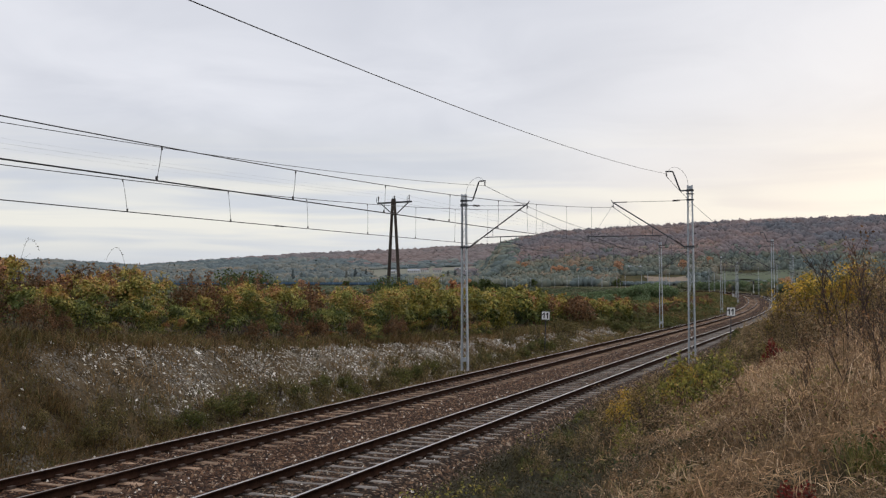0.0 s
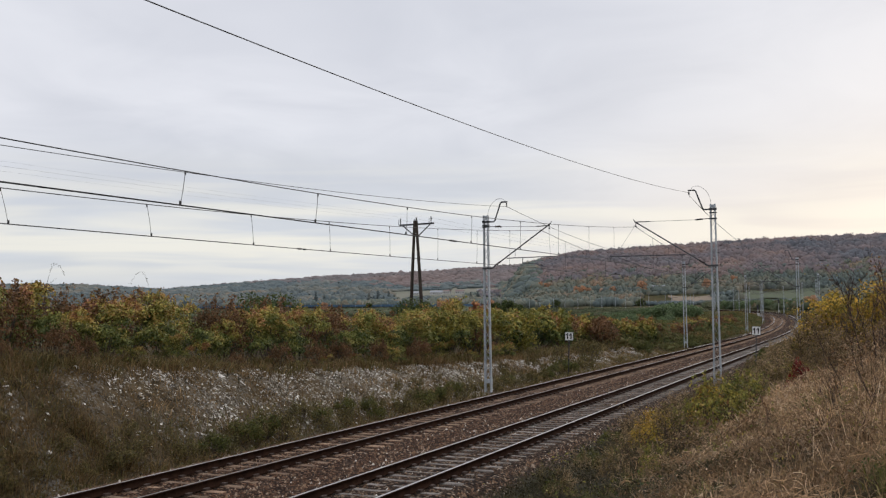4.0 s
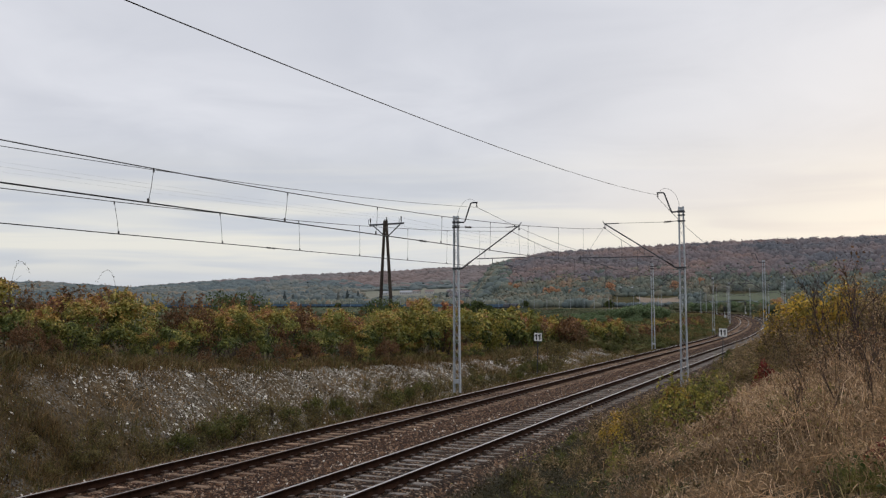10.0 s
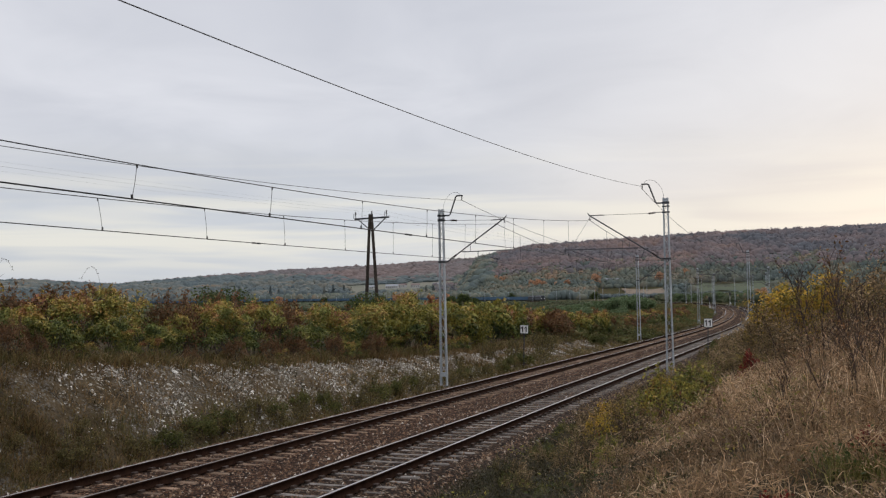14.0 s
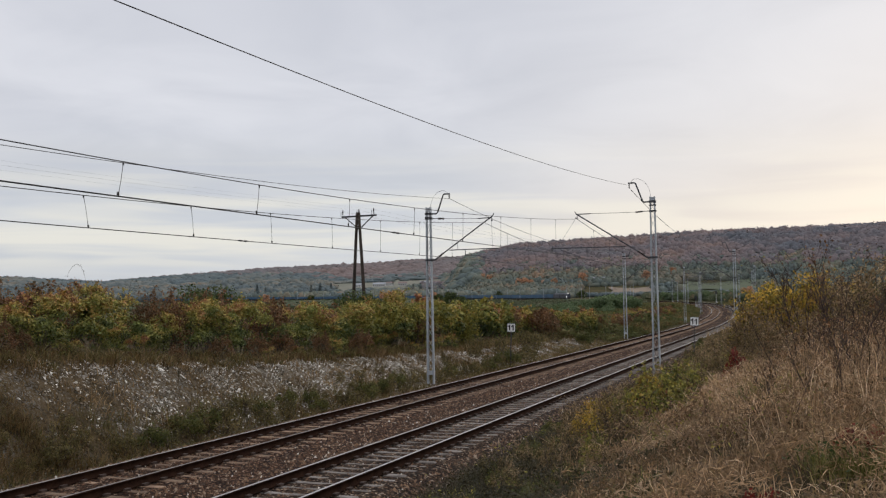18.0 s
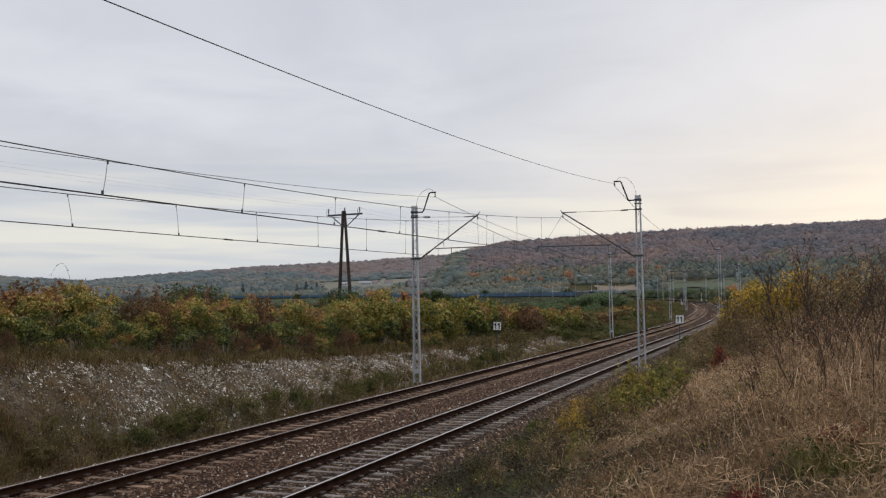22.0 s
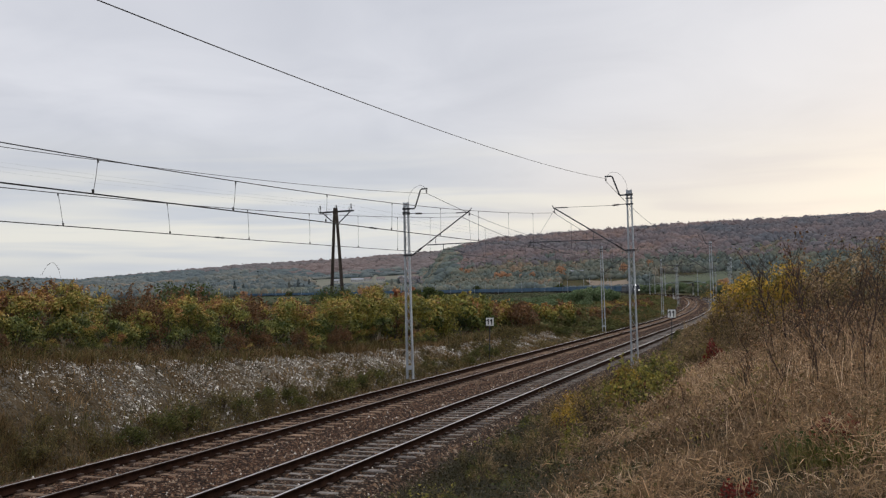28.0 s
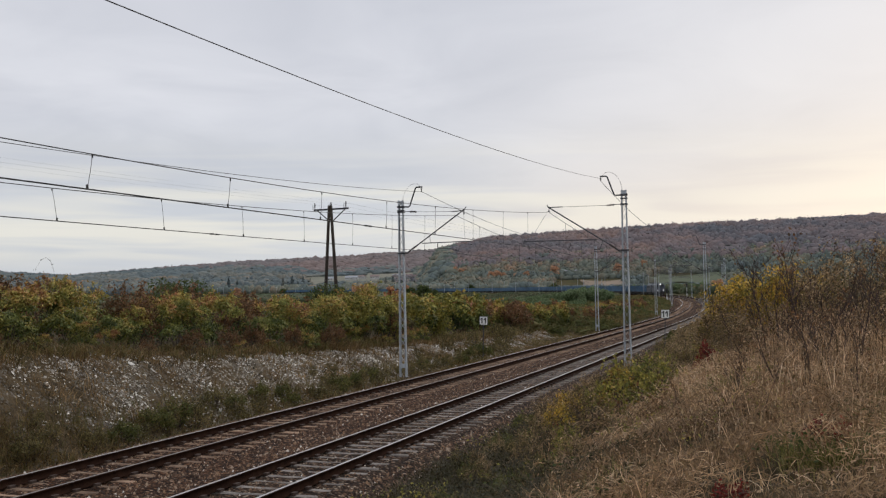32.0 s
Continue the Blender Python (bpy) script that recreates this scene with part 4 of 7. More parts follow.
# ---- signals near the curve ----
def build_signal(s, off, h):
    sig = thing("railway_signal", "slim white signal post with a dark signal head", "railway signal", line_pose(s, off, -0.4), group="signals along the line")
    part("post", Shape().tube([(0, 0, -0.2), (0, 0, h)], 0.075, 8), M["house_wall"], sig, "white post")
    part("signal_head", Shape().box((0, -0.1, h - 0.55), (0.5, 0.22, 1.15), cut=0.08), M["sign_black"], sig, "black signal head")
    hood = Shape()
    for k in range(3):
        hood.tube([(0, -0.20, h - 0.2 - 0.33 * k), (0, -0.42, h - 0.22 - 0.33 * k)], 0.12, 8, 0.11)
    part("lamp_hood", hood, M["bracket_steel"], sig)
    part("base_box", Shape().box((0.1, 0, 0.5), (0.5, 0.4, 0.9), cut=0.04), M["house_wall"], sig, "white cabinet at the post's foot")


build_signal(590, -3.4, 5.2)
build_signal(262, -3.3, 3.0)
build_signal(330, GAP + 3.2, 4.2)


# ---- growing things ----
def unit(v):
    return v / np.maximum(np.linalg.norm(v, axis=-1, keepdims=True), 1e-9)


def leaf_faces(c, size, rng, up=0.3, long=1.5, face=None, loose=0.22):
    """One bent leaf of two triangles at every centre; face gives the way that the leaves look, if they have one."""
    n = len(c)
    nor = unit(rng.normal(size=(n, 3)) + np.array([0, 0, up])) if face is None else unit(face + loose * rng.normal(size=(n, 3)))
    a = unit(np.cross(nor, rng.normal(size=(n, 3))))
    b = np.cross(nor, a)
    sz = (size * rng.uniform(0.6, 1.35, n))[:, None]
    tip, tail = c + a * sz * long * 0.5, c - a * sz * long * 0.5
    l, r = c + b * sz * 0.42 + nor * sz * 0.16, c - b * sz * 0.42 + nor * sz * 0.16
    v = np.stack([tail, r, tip, l], 1).reshape(-1, 3)
    i = np.arange(n)[:, None] * 4
    f = np.concatenate([i + np.array([0, 1, 2]), i + np.array([0, 2, 3])], 1).reshape(-1, 3)
    return v, f


def lobes_in(rng, w, d, h, n, r):
    """Middles and radii of the clumps of a crown."""
    out = []
    for k in range(n):
        a, q = rng.uniform(0, 2 * math.pi), math.sqrt(rng.uniform(0.25, 1))
        z = h * (0.18 + 0.64 * rng.uniform(0, 1))
        shrink = 1 - 0.45 * max(0, z / h - 0.45) / 0.55
        out.append((w / 2 * 0.78 * q * math.cos(a) * shrink, d / 2 * 0.78 * q * math.sin(a) * shrink, z, r * rng.uniform(0.65, 1.25)))
    return np.array(out)


def crown_points(rng, lobes, n, zmin=0.05, lift=0.25):
    w = lobes[:, 3] ** 2
    k = rng.choice(len(lobes), n, p=w / w.sum())
    way = unit(rng.normal(size=(n, 3)) + np.array([0, 0, lift]))
    rad = lobes[k, 3] * (1 - 0.45 * rng.beta(1.0, 2.2, n) + 0.10 * rng.normal(size=n))
    c = lobes[k, :3] + way * rad[:, None] * np.array([1, 1, 0.85])
    c[:, 2] = np.maximum(c[:, 2], zmin + rng.uniform(0, 0.2, n))
    return c, way


def stems_shape(rng, lobes, n, r, base=0.35):
    sh = Shape()
    for k in range(n):
        x, y, z, q = lobes[k % len(lobes)]
        a = Vector((x * base * rng.uniform(0.2, 1), y * base * rng.uniform(0.2, 1), -0.15))
        b = Vector((x, y, z + q * 0.6))
        m = a.lerp(b, 0.5) + Vector((rng.uniform(-0.15, 0.15), rng.uniform(-0.15, 0.15), 0.1))
        sh.tube([a, m, b], r, 4, r * 0.3, caps=False)
        for j in range(3):
            p = m.lerp(b, rng.uniform(0.1, 0.9))
            sh.tube([p, p + Vector((rng.uniform(-1, 1), rng.uniform(-1, 1), rng.uniform(0.1, 0.9))) * q * 1.0], r * 0.45, 3, r * 0.15, caps=False)
    return sh


def sprigs(rng, lobes, n, length, r):
    """Thin shoots that stick out of a crown, with a few leaves along them."""
    sh, pts = Shape(), []
    for k in range(n):
        x, y, z, q = lobes[rng.integers(len(lobes))]
        a = Vector((x, y, z + q * 0.7))
        way = Vector((rng.normal() * 0.35, rng.normal() * 0.35, 1)).normalized()
        L = length * rng.uniform(0.4, 1.2)
        bend = Vector((rng.normal() * 0.3, rng.normal() * 0.3, -0.15)) * L
        line = [a + way * L * t + bend * t * t for t in np.linspace(0, 1, 5)]
        sh.tube(line, r, 3, r * 0.4, caps=False)
        pts += [tuple(p + Vector(rng.normal(size=3) * 0.05)) for p in line[1:] for _ in range(4)]
    return sh, np.array(pts)


def build_bush(name, label, seed, w, d, h, leaves, size, leaf_mat, lobes=14, lobe_r=0.5, stems=9, shoots=8, shoot_len=0.5, group="", extra=None, lift=0.6):
    rng = np.random.default_rng(seed)
    lb = lobes_in(rng, w, d, h, lobes, lobe_r)
    bush = thing(name, label, "bush", group=group)
    pts, ways = crown_points(rng, lb, leaves, lift=lift)
    sh, more = sprigs(rng, lb, shoots, shoot_len, 0.006)
    st = stems_shape(rng, lb, stems, 0.022)
    st.raw(np.concatenate([np.asarray(q, float) for q in sh.v]), sh.f)
    part("branchwork", st, M["bark"], bush)
    ways = np.concatenate([ways, rng.normal(size=more.shape) + np.array([0, 0, 0.8])])
    v, f = leaf_faces(np.concatenate([pts, more]), size, rng, face=ways, loose=0.55)
    part("foliage", sheet_mesh("foliage", v, f, leaf_mat), None, bush)
    if extra:
        v, f = leaf_faces(crown_points(rng, lb, extra[1])[0], size, rng)
        part("turning_leaves", sheet_mesh("turning_leaves", v, f, extra[0]), None, bush)
    return bush


def spread(kinds, spots, rng):
    """Puts kinds down at spots of (x, y, size, kind); the first use of a kind is the built thing itself."""
    used = set()
    for x, y, size, k in spots:
        z = float(ground_z(x, y)[0])
        m = Matrix.Translation((x, y, z - 0.05)) @ Matrix.Rotation(rng.uniform(0, 6.28), 4, "Z") @ Matrix.Diagonal((size, size, size * rng.uniform(0.92, 1.08), 1))
        if k not in used:
            kinds[k].matrix_basis = m
            used.add(k)
        else:
            ob = kinds[k]
            keep = ob.scale.copy()
            ob.scale = (1, 1, 1)
            copy_thing(ob, m)
            ob.scale = keep


def build_hedge():
    G = "bushes of the hedge"
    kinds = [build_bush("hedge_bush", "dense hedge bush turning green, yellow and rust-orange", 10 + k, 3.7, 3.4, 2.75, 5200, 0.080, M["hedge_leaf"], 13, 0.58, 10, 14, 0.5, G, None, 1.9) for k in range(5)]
    kinds.append(build_bush("hedge_bush", "sparse reddish-brown hedge bush", 21, 3.4, 3.2, 2.7, 2200, 0.080, M["brown_leaf"], 20, 0.42, 16, 30, 0.7, G))
    kinds.append(build_bush("hedge_bush", "leafy hedge bush still mostly green", 22, 3.8, 3.4, 2.7, 3800, 0.100, M["lime_leaf"], 16, 0.60, 12, 6, 0.3, G, None, 0.9))
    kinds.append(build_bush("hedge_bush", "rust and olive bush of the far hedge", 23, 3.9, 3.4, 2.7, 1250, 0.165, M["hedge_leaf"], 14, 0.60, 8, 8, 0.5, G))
    kinds.append(build_bush("hedge_bush", "reddish-brown bush of the far hedge", 24, 3.6, 3.2, 2.7, 1150, 0.15, M["brown_leaf"], 14, 0.58, 8, 8, 0.5, G))
    rng = random.Random(7)
    spots = []
    y = 13.0
    i = 0
    while y < 57:
        k = [0, 1, 2, 3, 4, 1, 0, 3][i % 8]
        spots.append((-22.4 + rng.uniform(-0.6, 0.5), y, np.interp(y, [13, 25, 35, 50, 57], [0.80, 0.84, 0.86, 1.08, 1.12]) * rng.uniform(0.86, 1.08), k))
        if i % 3 != 1:
            spots.append((-24.7 + rng.uniform(-0.5, 0.5), y + 0.9, np.interp(y, [13, 25, 35, 57], [0.97, 0.97, 0.99, 1.07]), [5, 2, 5, 3, 5, 0][i % 6]))
        y += rng.uniform(1.8, 2.6)
        i += 1
    q = 14.0
    while q < 60:       # low growth that breaks the line of the hedge's foot
        spots.append((-21.1 + rng.uniform(-0.5, 0.45), q, rng.uniform(0.22, 0.44), rng.choice([0, 2, 3, 5, 5, 4])))
        q += rng.uniform(0.9, 2.6)
    spots += [(-22.9, 15.2, 1.0, 5), (-22.6, 18.4, 0.95, 5), (-22.8, 21.6, 0.9, 5), (-23.4, 26.4, 0.92, 5), (-23.2, 33.0, 0.92, 5), (-23.3, 41.0, 0.95, 5)]
    spots += [(-22.3, 53.8, 1.12, 6), (-22.0, 50.2, 1.05, 6), (-22.3, 57.6, 1.0, 5), (-22.6, 60.3, 1.18, 6), (-22.9, 63.0, 1.22, 7), (-22.4, 66.0, 1.24, 6), (-22.8, 69.4, 1.22, 7), (-23.0, 72.8, 1.14, 7), (-22.8, 76.2, 1.08, 7), (-22.9, 79.6, 0.98, 8), (-22.6, 83.0, 0.98, 7), (-24.6, 74.5, 1.05, 7), (-24.8, 78.5, 1.02, 7), (-24.6, 82.0, 1.0, 8)]
    y = 86.0
    while y < 150:
        spots.append((-21.8 + rng.uniform(-0.8, 0.8), y, np.interp(y, [86, 100, 115, 150], [0.92, 0.78, 0.55, 0.50]) * rng.uniform(0.85, 1.1), [8, 8, 7, 7, 8, 7][rng.randrange(6)]))
        spots.append((-25.5 + rng.uniform(-1, 1), y + 1, np.interp(y, [86, 100, 115, 150], [0.98, 0.82, 0.60, 0.5]) * rng.uniform(0.85, 1.1), [8, 7, 7][rng.randrange(3)]))
        y += rng.uniform(2.4, 3.4)
    s = 84.0
    while s < 185:
        p = on_line(s, rng.uniform(-8.8, -6.2))[0]
        spots.append((p[0], p[1], np.interp(s, [84, 110, 185], [0.86, 0.80, 0.64]) * rng.uniform(0.8, 1.15), [8, 8, 8, 7][rng.randrange(4)]))
        s += rng.uniform(2.2, 3.4)
    spread(kinds, spots, rng)


build_hedge()


def build_bank_shrubs():
    """Low growth at the foot of the chalk bank."""
    G = "low shrubs at the foot of the bank"
    kinds = [build_bush("low_shrub", "low dark green shrub at the foot of the bank", 31, 2.0, 1.7, 0.9, 1300, 0.065, M["bank_leaf"], 15, 0.28, 8, 10, 0.35, G),
             build_bush("low_shrub", "low straggly dull brown shrub beside the ballast", 32, 1.6, 1.5, 0.8, 620, 0.05, M["olive_weed"], 10, 0.30, 10, 22, 0.5, G),
             build_bush("low_shrub", "low olive-green shrub beside the ballast", 33, 1.8, 1.6, 0.75, 900, 0.055, M["olive_weed"], 10, 0.30, 8, 8, 0.3, G)]
    rng = random.Random(3)
    spots = [(-6.5, 26.6, 0.50, 0), (-6.0, 25.2, 0.40, 1), (-6.2, 23.2, 0.36, 0), (-5.6, 21.2, 0.45, 0), (-5.9, 19.2, 0.36, 1), (-5.2, 17.6, 0.42, 0), (-5.5, 16.0, 0.34, 1), (-4.8, 14.6, 0.36, 0), (-4.4, 13.2, 0.34, 1), (-4.6, 16.6, 0.34, 2), (-3.9, 14.8, 0.34, 0), (-4.9, 19.6, 0.40, 2), (-3.7, 12.2, 0.30, 0), (-6.3, 30.0, 0.4, 1), (-6.1, 33.0, 0.4, 0), (-17.1, 25.6, 0.75, 0), (-17.0, 24.4, 0.6, 2), (-17.2, 26.6, 0.7, 0), (-17.0, 27.4, 0.7, 1), (-17.5, 28.2, 0.7, 1), (-17.0, 29.8, 0.6, 1), (-17.2, 31.8, 0.6, 2), (-16.9, 33.6, 0.55, 0), (-17.0, 36.0, 0.6, 1), (-17.0, 38.4, 0.7, 0), (-17.0, 40.2, 0.5, 2), (-16.9, 42.2, 0.5, 1),
             (-17.6, 16.4, 0.8, 1), (-17.3, 20.6, 0.7, 1), (-17.0, 46.5, 0.5, 1), (-17.0, 49.5, 0.6, 2), (-18.8, 53.0, 0.5, 1), (-17.2, 55.0, 0.6, 2), (-18.9, 58.5, 0.8, 1), (-17.3, 61.0, 0.8, 0), (-18.6, 63.5, 1.0, 1), (-17.6, 66.5, 0.9, 2), (-18.5, 70.0, 1.1, 1)]
    y = 15.5
    while y < 66:       # an almost unbroken fringe along the ballast
        spots.append((-17.15 + rng.uniform(-0.45, 0.25), y, rng.uniform(0.42, 0.78) * np.interp(y, [15, 22, 34, 66], [0.8, 1.0, 0.95, 1.0]), rng.choice([0, 1, 1, 2, 2])))
        if rng.random() < 0.4:
            spots.append((-18.2 + rng.uniform(-0.6, 0.6), y, rng.uniform(0.25, 0.5), rng.choice([1, 2])))
        y += rng.uniform(0.7, 1.5)
    for k in range(26):
        spots.append((rng.uniform(-20.5, -16.8), rng.uniform(68, 135), rng.uniform(0.7, 1.2), rng.randrange(3)))
    spread(kinds, spots, rng)


build_bank_shrubs()


def build_near_shrubs():
    """The grassy bank on the camera's side."""
    G = "shrubs on the grassy bank"
    kinds = [build_bush("bramble", "low bramble with yellow-green autumn leaves", 41, 2.4, 2.0, 1.05, 620, 0.066, M["lime_leaf"], 14, 0.36, 16, 40, 0.60, G, (M["brown_leaf"], 150)),
             build_bush("bramble", "low bramble with golden yellow leaves", 42, 2.2, 1.9, 0.95, 260, 0.075, M["yellow_leaf"], 12, 0.36, 16, 40, 0.55, G, (M["brown_leaf"], 240)),
             build_bush("yellow_shrub", "tall shrub with bright yellow and orange leaves", 43, 2.3, 2.1, 2.3, 2400, 0.068, M["yellow_leaf"], 26, 0.34, 22, 40, 0.6, G, (M["lime_leaf"], 600)),
             build_bush("brown_shrub", "twiggy brown shrub with few withered leaves", 44, 2.2, 2.0, 2.1, 760, 0.052, M["tan_leaf"], 20, 0.40, 22, 50, 0.65, G, (M["olive_weed"], 520)),
             build_bush("red_seedling", "small seedling with deep red leaves", 45, 0.5, 0.45, 0.55, 80, 0.06, M["red_leaf"], 7, 0.16, 5, 3, 0.15, G),
             build_bush("red_shrub", "small upright shrub with crimson autumn leaves", 46, 0.62, 0.55, 1.12, 330, 0.060, M["red_leaf"], 12, 0.17, 9, 8, 0.2, G, (M["brown_leaf"], 60))]
    rng = random.Random(5)
    spots = [(-4.3, 27.5, 0.55, 0), (-3.6, 29.6, 0.5, 3), (-4.4, 31.6, 0.5, 1), (-3.2, 33.6, 0.55, 3), (-3.9, 36.0, 0.6, 0), (-3.0, 38.5, 0.65, 3), (-3.6, 41.5, 0.6, 3), (-2.9, 44.5, 0.75, 3), (-3.5, 48.0, 0.7, 0), (-5.6, 29.0, 0.45, 1), (-5.0, 25.6, 0.62, 1), (-5.3, 24.3, 0.45, 3), (-3.9, 21.8, 0.55, 3), (-3.3, 23.2, 0.85, 0), (-4.0, 24.2, 0.62, 0), (-2.9, 25.2, 0.80, 0), (-3.9, 26.2, 0.62, 1), (-4.7, 22.6, 0.5, 1), (-3.1, 23.8, 0.60, 0), (-3.4, 27.4, 0.40, 0), (-4.4, 28.6, 0.38, 3), (-3.6, 29.6, 0.36, 0), (-4.6, 30.6, 0.30, 3), (-3.9, 31.6, 0.36, 0), (-4.7, 33.0, 0.34, 3), (-3.3, 32.6, 0.40, 3), (-4.1, 34.4, 0.36, 1), (-5.2, 26.4, 0.36, 3), (-5.4, 23.2, 0.30, 0), (-5.6, 20.4, 0.28, 3), (-4.6, 20.6, 0.36, 3), (-3.9, 19.3, 0.36, 0), (-4.4, 18.2, 0.32, 3), (-3.6, 17.6, 0.34, 0), (-5.0, 17.0, 0.28, 3), (-3.2, 16.2, 0.28, 3), (-5.3, 29.6, 0.38, 3), (-5.6, 33.4, 0.36, 3),
             (-4.9, 36.4, 0.38, 3), (-3.7, 36.6, 0.45, 0), (-4.6, 39.2, 0.38, 3), (-3.4, 39.8, 0.5, 0), (-4.2, 42.2, 0.45, 3), (-3.0, 43.0, 0.5, 1), (-4.9, 46.5, 0.5, 3), (-3.8, 48.0, 0.7, 3), (-5.2, 51.0, 0.5, 0), (-4.2, 54.0, 0.7, 3), (-5.0, 58.0, 0.6, 3), (-4.0, 62.0, 0.8, 3),
             (-1.75, 33.0, 0.66, 3), (-0.9, 33.6, 1.0, 2), (-1.3, 35.2, 1.0, 2), (-0.2, 34.6, 1.12, 2), (0.5, 33.4, 0.98, 3), (-0.2, 31.8, 0.66, 3), (1.4, 33.6, 1.05, 3), (2.4, 32.6, 1.12, 3), (1.8, 30.6, 1.0, 3), (3.4, 34.0, 1.15, 3), (-1.9, 31.2, 0.52, 0), (0.9, 29.0, 0.82, 3), (2.8, 28.4, 1.05, 3), (-1.0, 30.2, 0.50, 3), (-2.5, 33.2, 0.40, 3), (0.2, 36.8, 0.92, 2), (1.2, 38.0, 0.95, 2), (4.4, 31.0, 1.0, 3),
             (-1.2, 30.4, 0.62, 3), (-1.9, 33.9, 0.80, 3), (-1.0, 31.2, 0.66, 3),
             (-2.0, 32.5, 0.45, 3), (-1.5, 31.9, 0.60, 3), (-0.8, 32.2, 0.74, 3), (-0.1, 33.0, 0.78, 2), (-1.6, 34.2, 0.96, 2), (-1.0, 35.0, 1.1, 2), (-1.5, 33.2, 0.90, 3),
             (-2.05, 29.6, 0.85, 4), (-2.2, 29.9, 0.7, 4), (0.40, 10.9, 0.72, 4), (0.54, 11.1, 0.66, 4), (0.28, 11.0, 0.55, 4), (-0.48, 9.0, 0.45, 4), (-0.36, 9.1, 0.40, 4), (-4.6, 22.0, 0.6, 4), (-1.6, 23.0, 0.5, 4), (-1.86, 29.2, 0.82, 5)]
    spread(kinds, spots, rng)


build_near_shrubs()


def branching(sh, rng, p, way, length, r, depth, leaves):
    n = 4
    pts = [p]
    for i in range(n):
        way = (way + Vector((rng.normal() * 0.10, rng.normal() * 0.10, 0.05))).normalized()
        pts.append(pts[-1] + way * length / n)
    sh.tube(pts, r, 4, r * 0.55, caps=False)
    if depth == 0:
        leaves.append(tuple(pts[-1]))
        return
    for k in range(rng.integers(3, 6)):
        q = pts[rng.integers(1, n + 1)]
        side = Vector((rng.normal(), rng.normal(), rng.normal() * 0.4 + 0.2)).normalized()
        branching(sh, rng, q, (way * 0.9 + side * 0.75).normalized(), length * rng.uniform(0.35, 0.6), max(r * 0.55, 0.005), depth - 1, leaves)


def build_bare_shrub(seed, x, y, h, stems, lean):
    """A leafless shrub of forked dark branches."""
    rng = np.random.default_rng(seed)
    z = float(ground_z(x, y)[0])
    t = thing("bare_shrub", "leafless dark shrub of forked branches above the dry grass", "bush", Matrix.Translation((x, y, z)), group="leafless shrubs")
    tips = []
    for k in range(stems):
        sh = Shape()
        way = Vector((rng.normal() * 0.25 + lean, rng.normal() * 0.25, 1)).normalized()
        branching(sh, rng, Vector((rng.normal() * 0.12, rng.normal() * 0.12, -0.1)), way, h * rng.uniform(0.5, 0.72), 0.017, 3, tips)
        part("branch", sh, M["twig"], t)
    pts = np.array(tips)[::5] + rng.normal(size=(len(tips[::5]), 3)) * 0.04
    v, f = leaf_faces(pts, 0.04, rng)
    part("withered_leaves", sheet_mesh("withered_leaves", v, f, M["brown_leaf"]), None, t)


build_bare_shrub(51, -0.15, 24.0, 2.6, 3, -0.05)
build_bare_shrub(53, 1.35, 22.5, 2.3, 3, 0.05)
build_bare_shrub(54, 2.0, 24.0, 2.5, 3, 0.0)
build_bare_shrub(58, 0.55, 23.0, 2.1, 2, 0.2)
build_bare_shrub(59, 2.7, 22.0, 2.2, 3, 0.1)
build_bare_shrub(55, -0.7, 19.0, 1.2, 2, -0.1)
build_bare_shrub(56, 0.75, 18.6, 1.5, 2, 0.1)


def build_sapling(seed, x, y, h, lean, bend, twigs, r=0.017, leaf=0.25, label="leafless sapling with thin ascending twigs above the dry grass"):
    """A bare young tree: one stem that leans and bends, with twigs up its length that fork once."""
    rng = np.random.default_rng(seed)
    t = thing("bare_sapling", label, "sapling", Matrix.Translation((x, y, float(ground_z(x, y)[0]))), group="leafless saplings")
    at = lambda q: Vector((lean * q + bend * q * q + 0.03 * math.sin(q * 9 + seed), 0.12 * q * math.sin(seed), h * (q - 0.12 * abs(bend) * q * q) - 0.1 * (1 - q)))
    line = [at(q) for q in np.linspace(0, 1, 14)]
    part("stem", Shape().tube(line, r, 6, r * 0.22), M["twig"], t)
    tips = []
    for k in range(twigs):
        q = 0.18 + 0.78 * (k + rng.uniform(0, 0.8)) / twigs
        p = at(q)
        a = rng.uniform(0, 6.28)
        L = h * rng.uniform(0.08, 0.24) * (1.15 - 0.6 * q)
        d = Vector((math.cos(a), math.sin(a), rng.uniform(0.9, 1.8))).normalized()
        pts = [p + d * L * w + Vector((0, 0, 0.35 * L * w * w)) for w in np.linspace(0, 1, 5)]
        tw = Shape().tube(pts, r * 0.46 * (1.1 - 0.6 * q), 4, r * 0.16, caps=False)
        for m in range(4):
            b = pts[1 + m % 4]
            e = (d + Vector(rng.normal(size=3) * 0.6)).normalized() * L * rng.uniform(0.2, 0.45)
            tw.tube([b, b + e * 0.5, b + e + Vector((0, 0, 0.04))], r * 0.17, 3, r * 0.08, caps=False)
            tips.append(b + e)
        tips.append(pts[-1])
        part("twig", tw, M["twig"], t)
    pick = [p for p in tips for _ in range(2) if rng.uniform() < leaf]
    if pick:
        c = np.array([tuple(p) for p in pick]) + rng.normal(size=(len(pick), 3)) * 0.04
        v, f = leaf_faces(c, 0.035, rng)
        part("withered_leaves", sheet_mesh("withered_leaves", v, f, M["brown_leaf"]), None, t)


